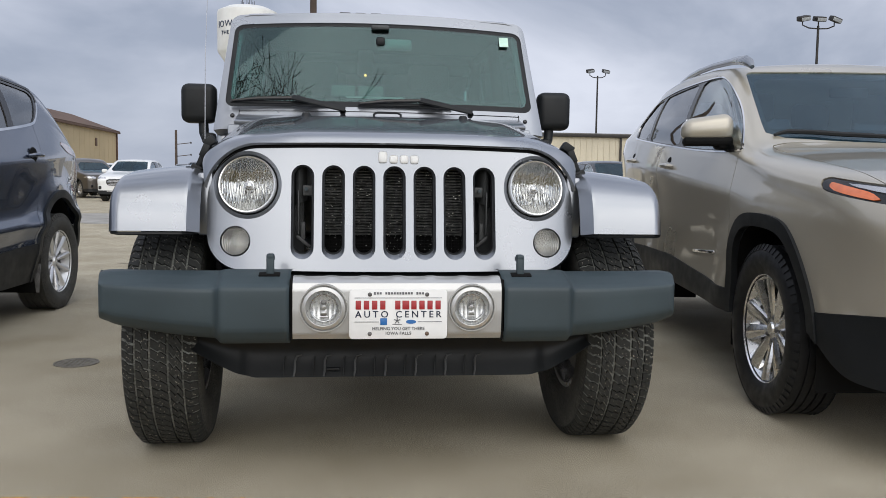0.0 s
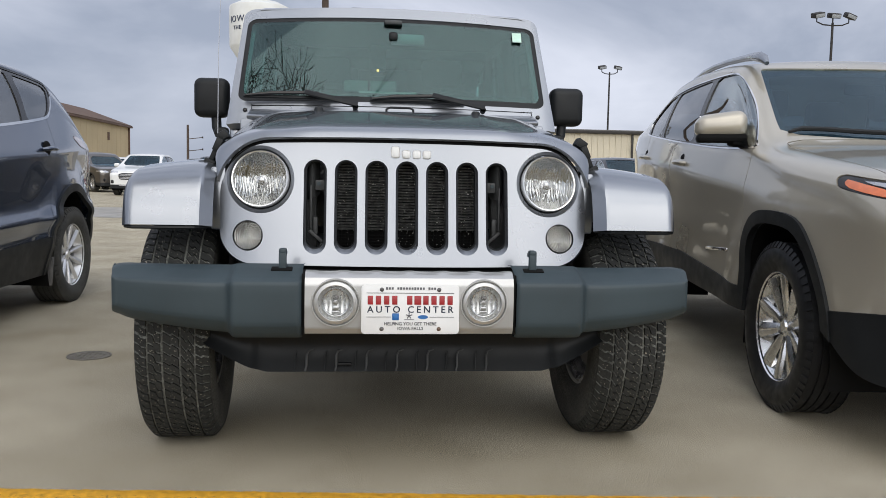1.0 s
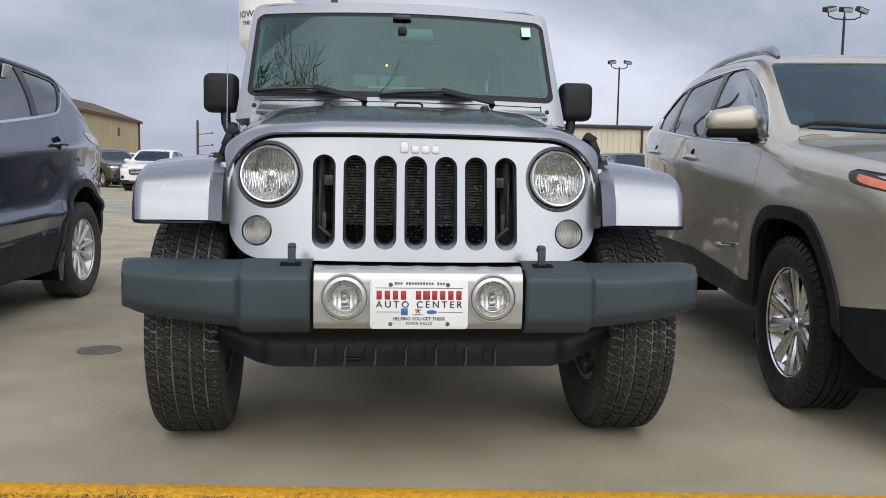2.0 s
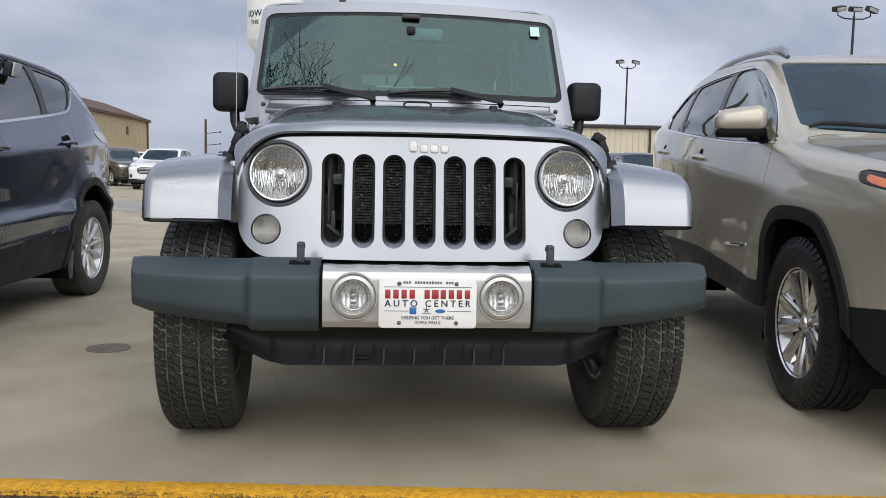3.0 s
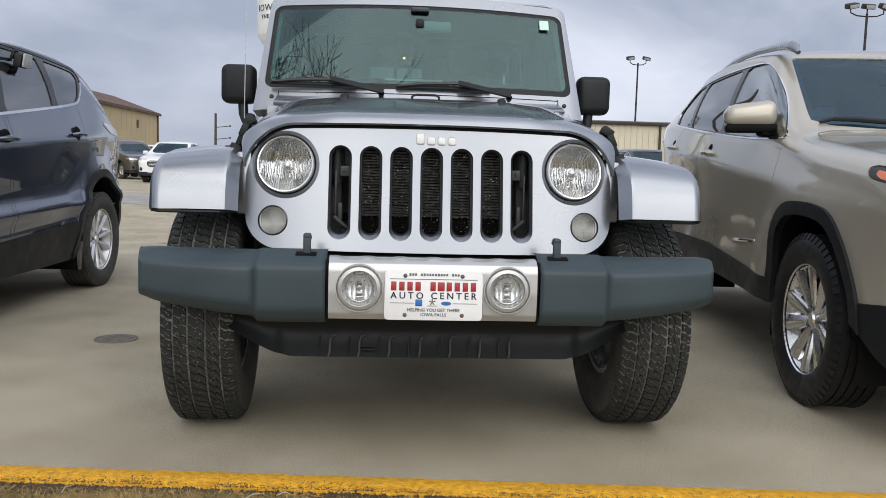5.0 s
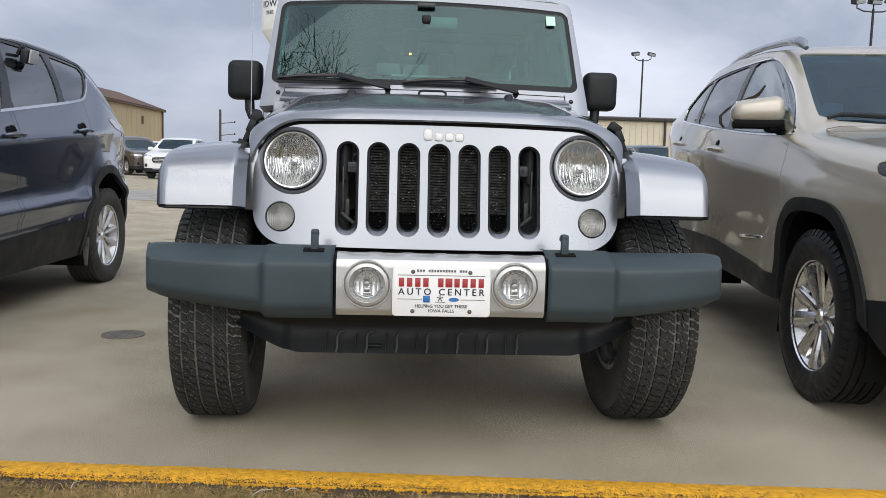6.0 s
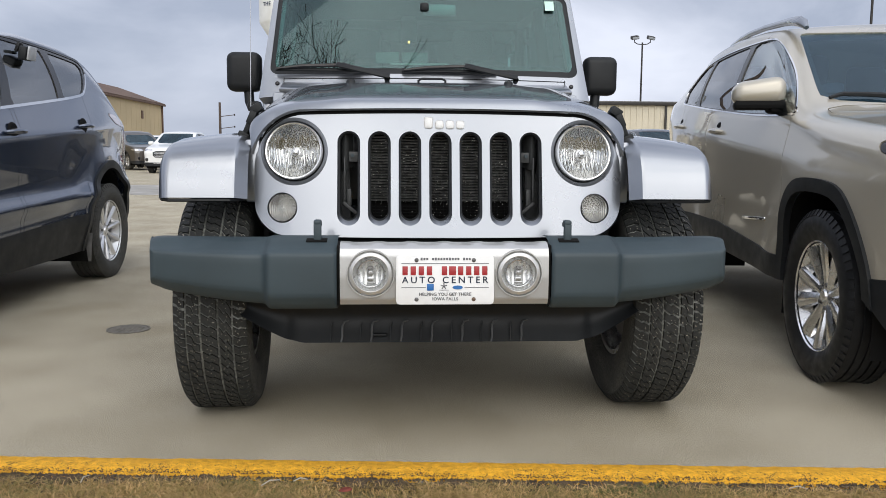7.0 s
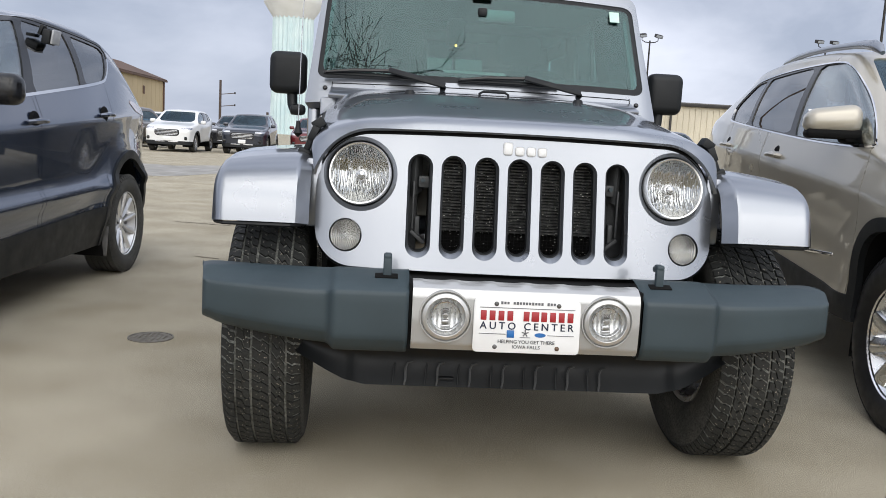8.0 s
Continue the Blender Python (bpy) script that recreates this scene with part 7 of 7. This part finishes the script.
# lock box clipped over the rear side window
lock = thing("lock_box", pose(-3.261, 4.14, 0, rz=-2.5), "grey key lock box clipped over a car window", "lock box")
part("case", box(0.05, 0.10, 0.085, 0.01, Matrix.Translation((0.755, 1.70, 1.545)) @ Matrix.Rotation(radians(10), 4, "Y")), TRIM, lock)
part("lid", box(0.014, 0.105, 0.085, 0.006, Matrix.Translation((0.790, 1.71, 1.545)) @ Matrix.Rotation(radians(10), 4, "Y")), LOCK_GREY, lock)
part("clip", box(0.02, 0.05, 0.06, 0.004, Matrix.Translation((0.715, 1.70, 1.585)) @ Matrix.Rotation(radians(24), 4, "Y")), TRIM, lock)

# ---- parked row at the back of the lot ----
BASIC = dict({k: v for k, v in TAN_CAR.items() if k != "arch_shape"}, side=(0.4, 0.0, 0.0, 0.0), detail=(44, 10, 5, 4, 5))
tyre_far = tyre_mesh(0.36, 0.23, 0.235)
rim_far = rim_mesh(0.238, 0.225, 5, 0.25, ALLOY, "wheel", 0.05, 0.07)
WIDE_NOSE = lambda lo, hi, w: (lambda c: max(quad([(-1.3, lo), (-1.3, hi), (-0.80, hi), (-0.80, lo)], 0.02)(c.y, c.z), abs(c.x) - w))
LAMPS_AT = lambda lo, hi: (lambda c: max(quad([(-0.45, hi), (-0.62, lo + 0.02), (-1.3, lo), (-1.3, hi - 0.01), (-0.62, hi + 0.02)], 0.02)(c.y, c.z), 0.50 - abs(c.x)))


def far_car(at, rz, P, paint, label, group="parked cars behind"):
    c = thing("suv", pose(*at, rz=rz), label, "car", group)
    build_car(c, P, paint, rim_far, tyre_far, None, None, (CAR_SCREEN, PRIVACY), "painted body")
    for s in (-1, 1):
        mi = part("door_mirror", box(0.22, 0.12, 0.15, 0.05, Matrix.Translation((s * (P["W"] + 0.06), 0.70, 1.20))), paint, c)
    part("licence_plate", box(0.305, 0.008, 0.152, 0.004, Matrix.Translation((0, P["nose"] - P["bulge"] - 0.012, 0.52))), WHITE, c, "white plate, unreadable")
    part("grille_bars", merged(*[box(0.88 - 0.05 * abs(k - 1.5), 0.02, 0.022, 0.006, Matrix.Translation((0, P["nose"] - P["bulge"] - 0.004, 0.665 + 0.055 * k))) for k in range(4)]), ALLOY, c)
    part("skid_trim", box(0.9, 0.03, 0.04, 0.01, Matrix.Translation((0, P["nose"] - P["bulge"] + 0.01, 0.40))), ALLOY, c)
    for s in (-1, 1):
        part("fog_lamp", box(0.20, 0.05, 0.13, 0.03, Matrix.Translation((s * 0.68, P["nose"] - 0.02, 0.54)) @ Matrix.Rotation(radians(s * -22), 4, "Z")), GLOSS_BLACK, c)
    return c


NOSE = [("headlight", LAMPS_AT(0.86, 0.955), ALLOY, 0.003, "clear headlight"), ("grille", WIDE_NOSE(0.62, 0.88, 0.48), GLOSS_BLACK, -0.01, "dark grille")]
FAR_SUV = dict(BASIC, clad=[(-1.0, 0.43), (-0.5, 0.42), (0.5, 0.42), (2.3, 0.45), (3.7, 0.50)], insets=NOSE, W=0.955, front_end=0.80, front_round=3.0)
far_car((-9.0, 35.4, 0), -1.0, FAR_SUV, PAINT_WHITE, "white mid-size SUV with chrome-barred grille")
far_car((-6.35, 36.8, 0), -1.0, dict(FAR_SUV, W=0.935), PAINT_NAVY, "dark navy SUV with black grille")
far_car((-11.35, 40.2, 0), 38.0, dict(FAR_SUV, W=0.99, hub_z=0.40, floor=0.45, top=[(y, z * 1.06) for y, z in TAN_CAR["top"]]), PAINT_BRONZE, "bronze pickup-nosed vehicle with upright front")
far_car((-13.0, 46.2, 0), -1.0, FAR_SUV, PAINT_WHITE, "white SUV in the second row")
far_car((-8.3, 44.0, 0), -1.0, FAR_SUV, PAINT_BLACK, "black SUV in the second row")
far_car((-3.75, 38.6, 0), -1.0, FAR_SUV, PAINT_RED, "maroon SUV in the parked row")
far_car((-1.0, 38.2, 0), -1.0, FAR_SUV, PAINT_WHITE, "white car at the end of the parked row")
far_car((8.25, 25.5, 0), 4.0, FAR_SUV, PAINT_BLACK, "dark grey SUV parked by the shed")
# one more, behind the off-roader
far_car((0.4, 13.0, 0), 178.0, FAR_SUV, PAINT_BLACK, "black SUV parked behind the off-roader", "near row")
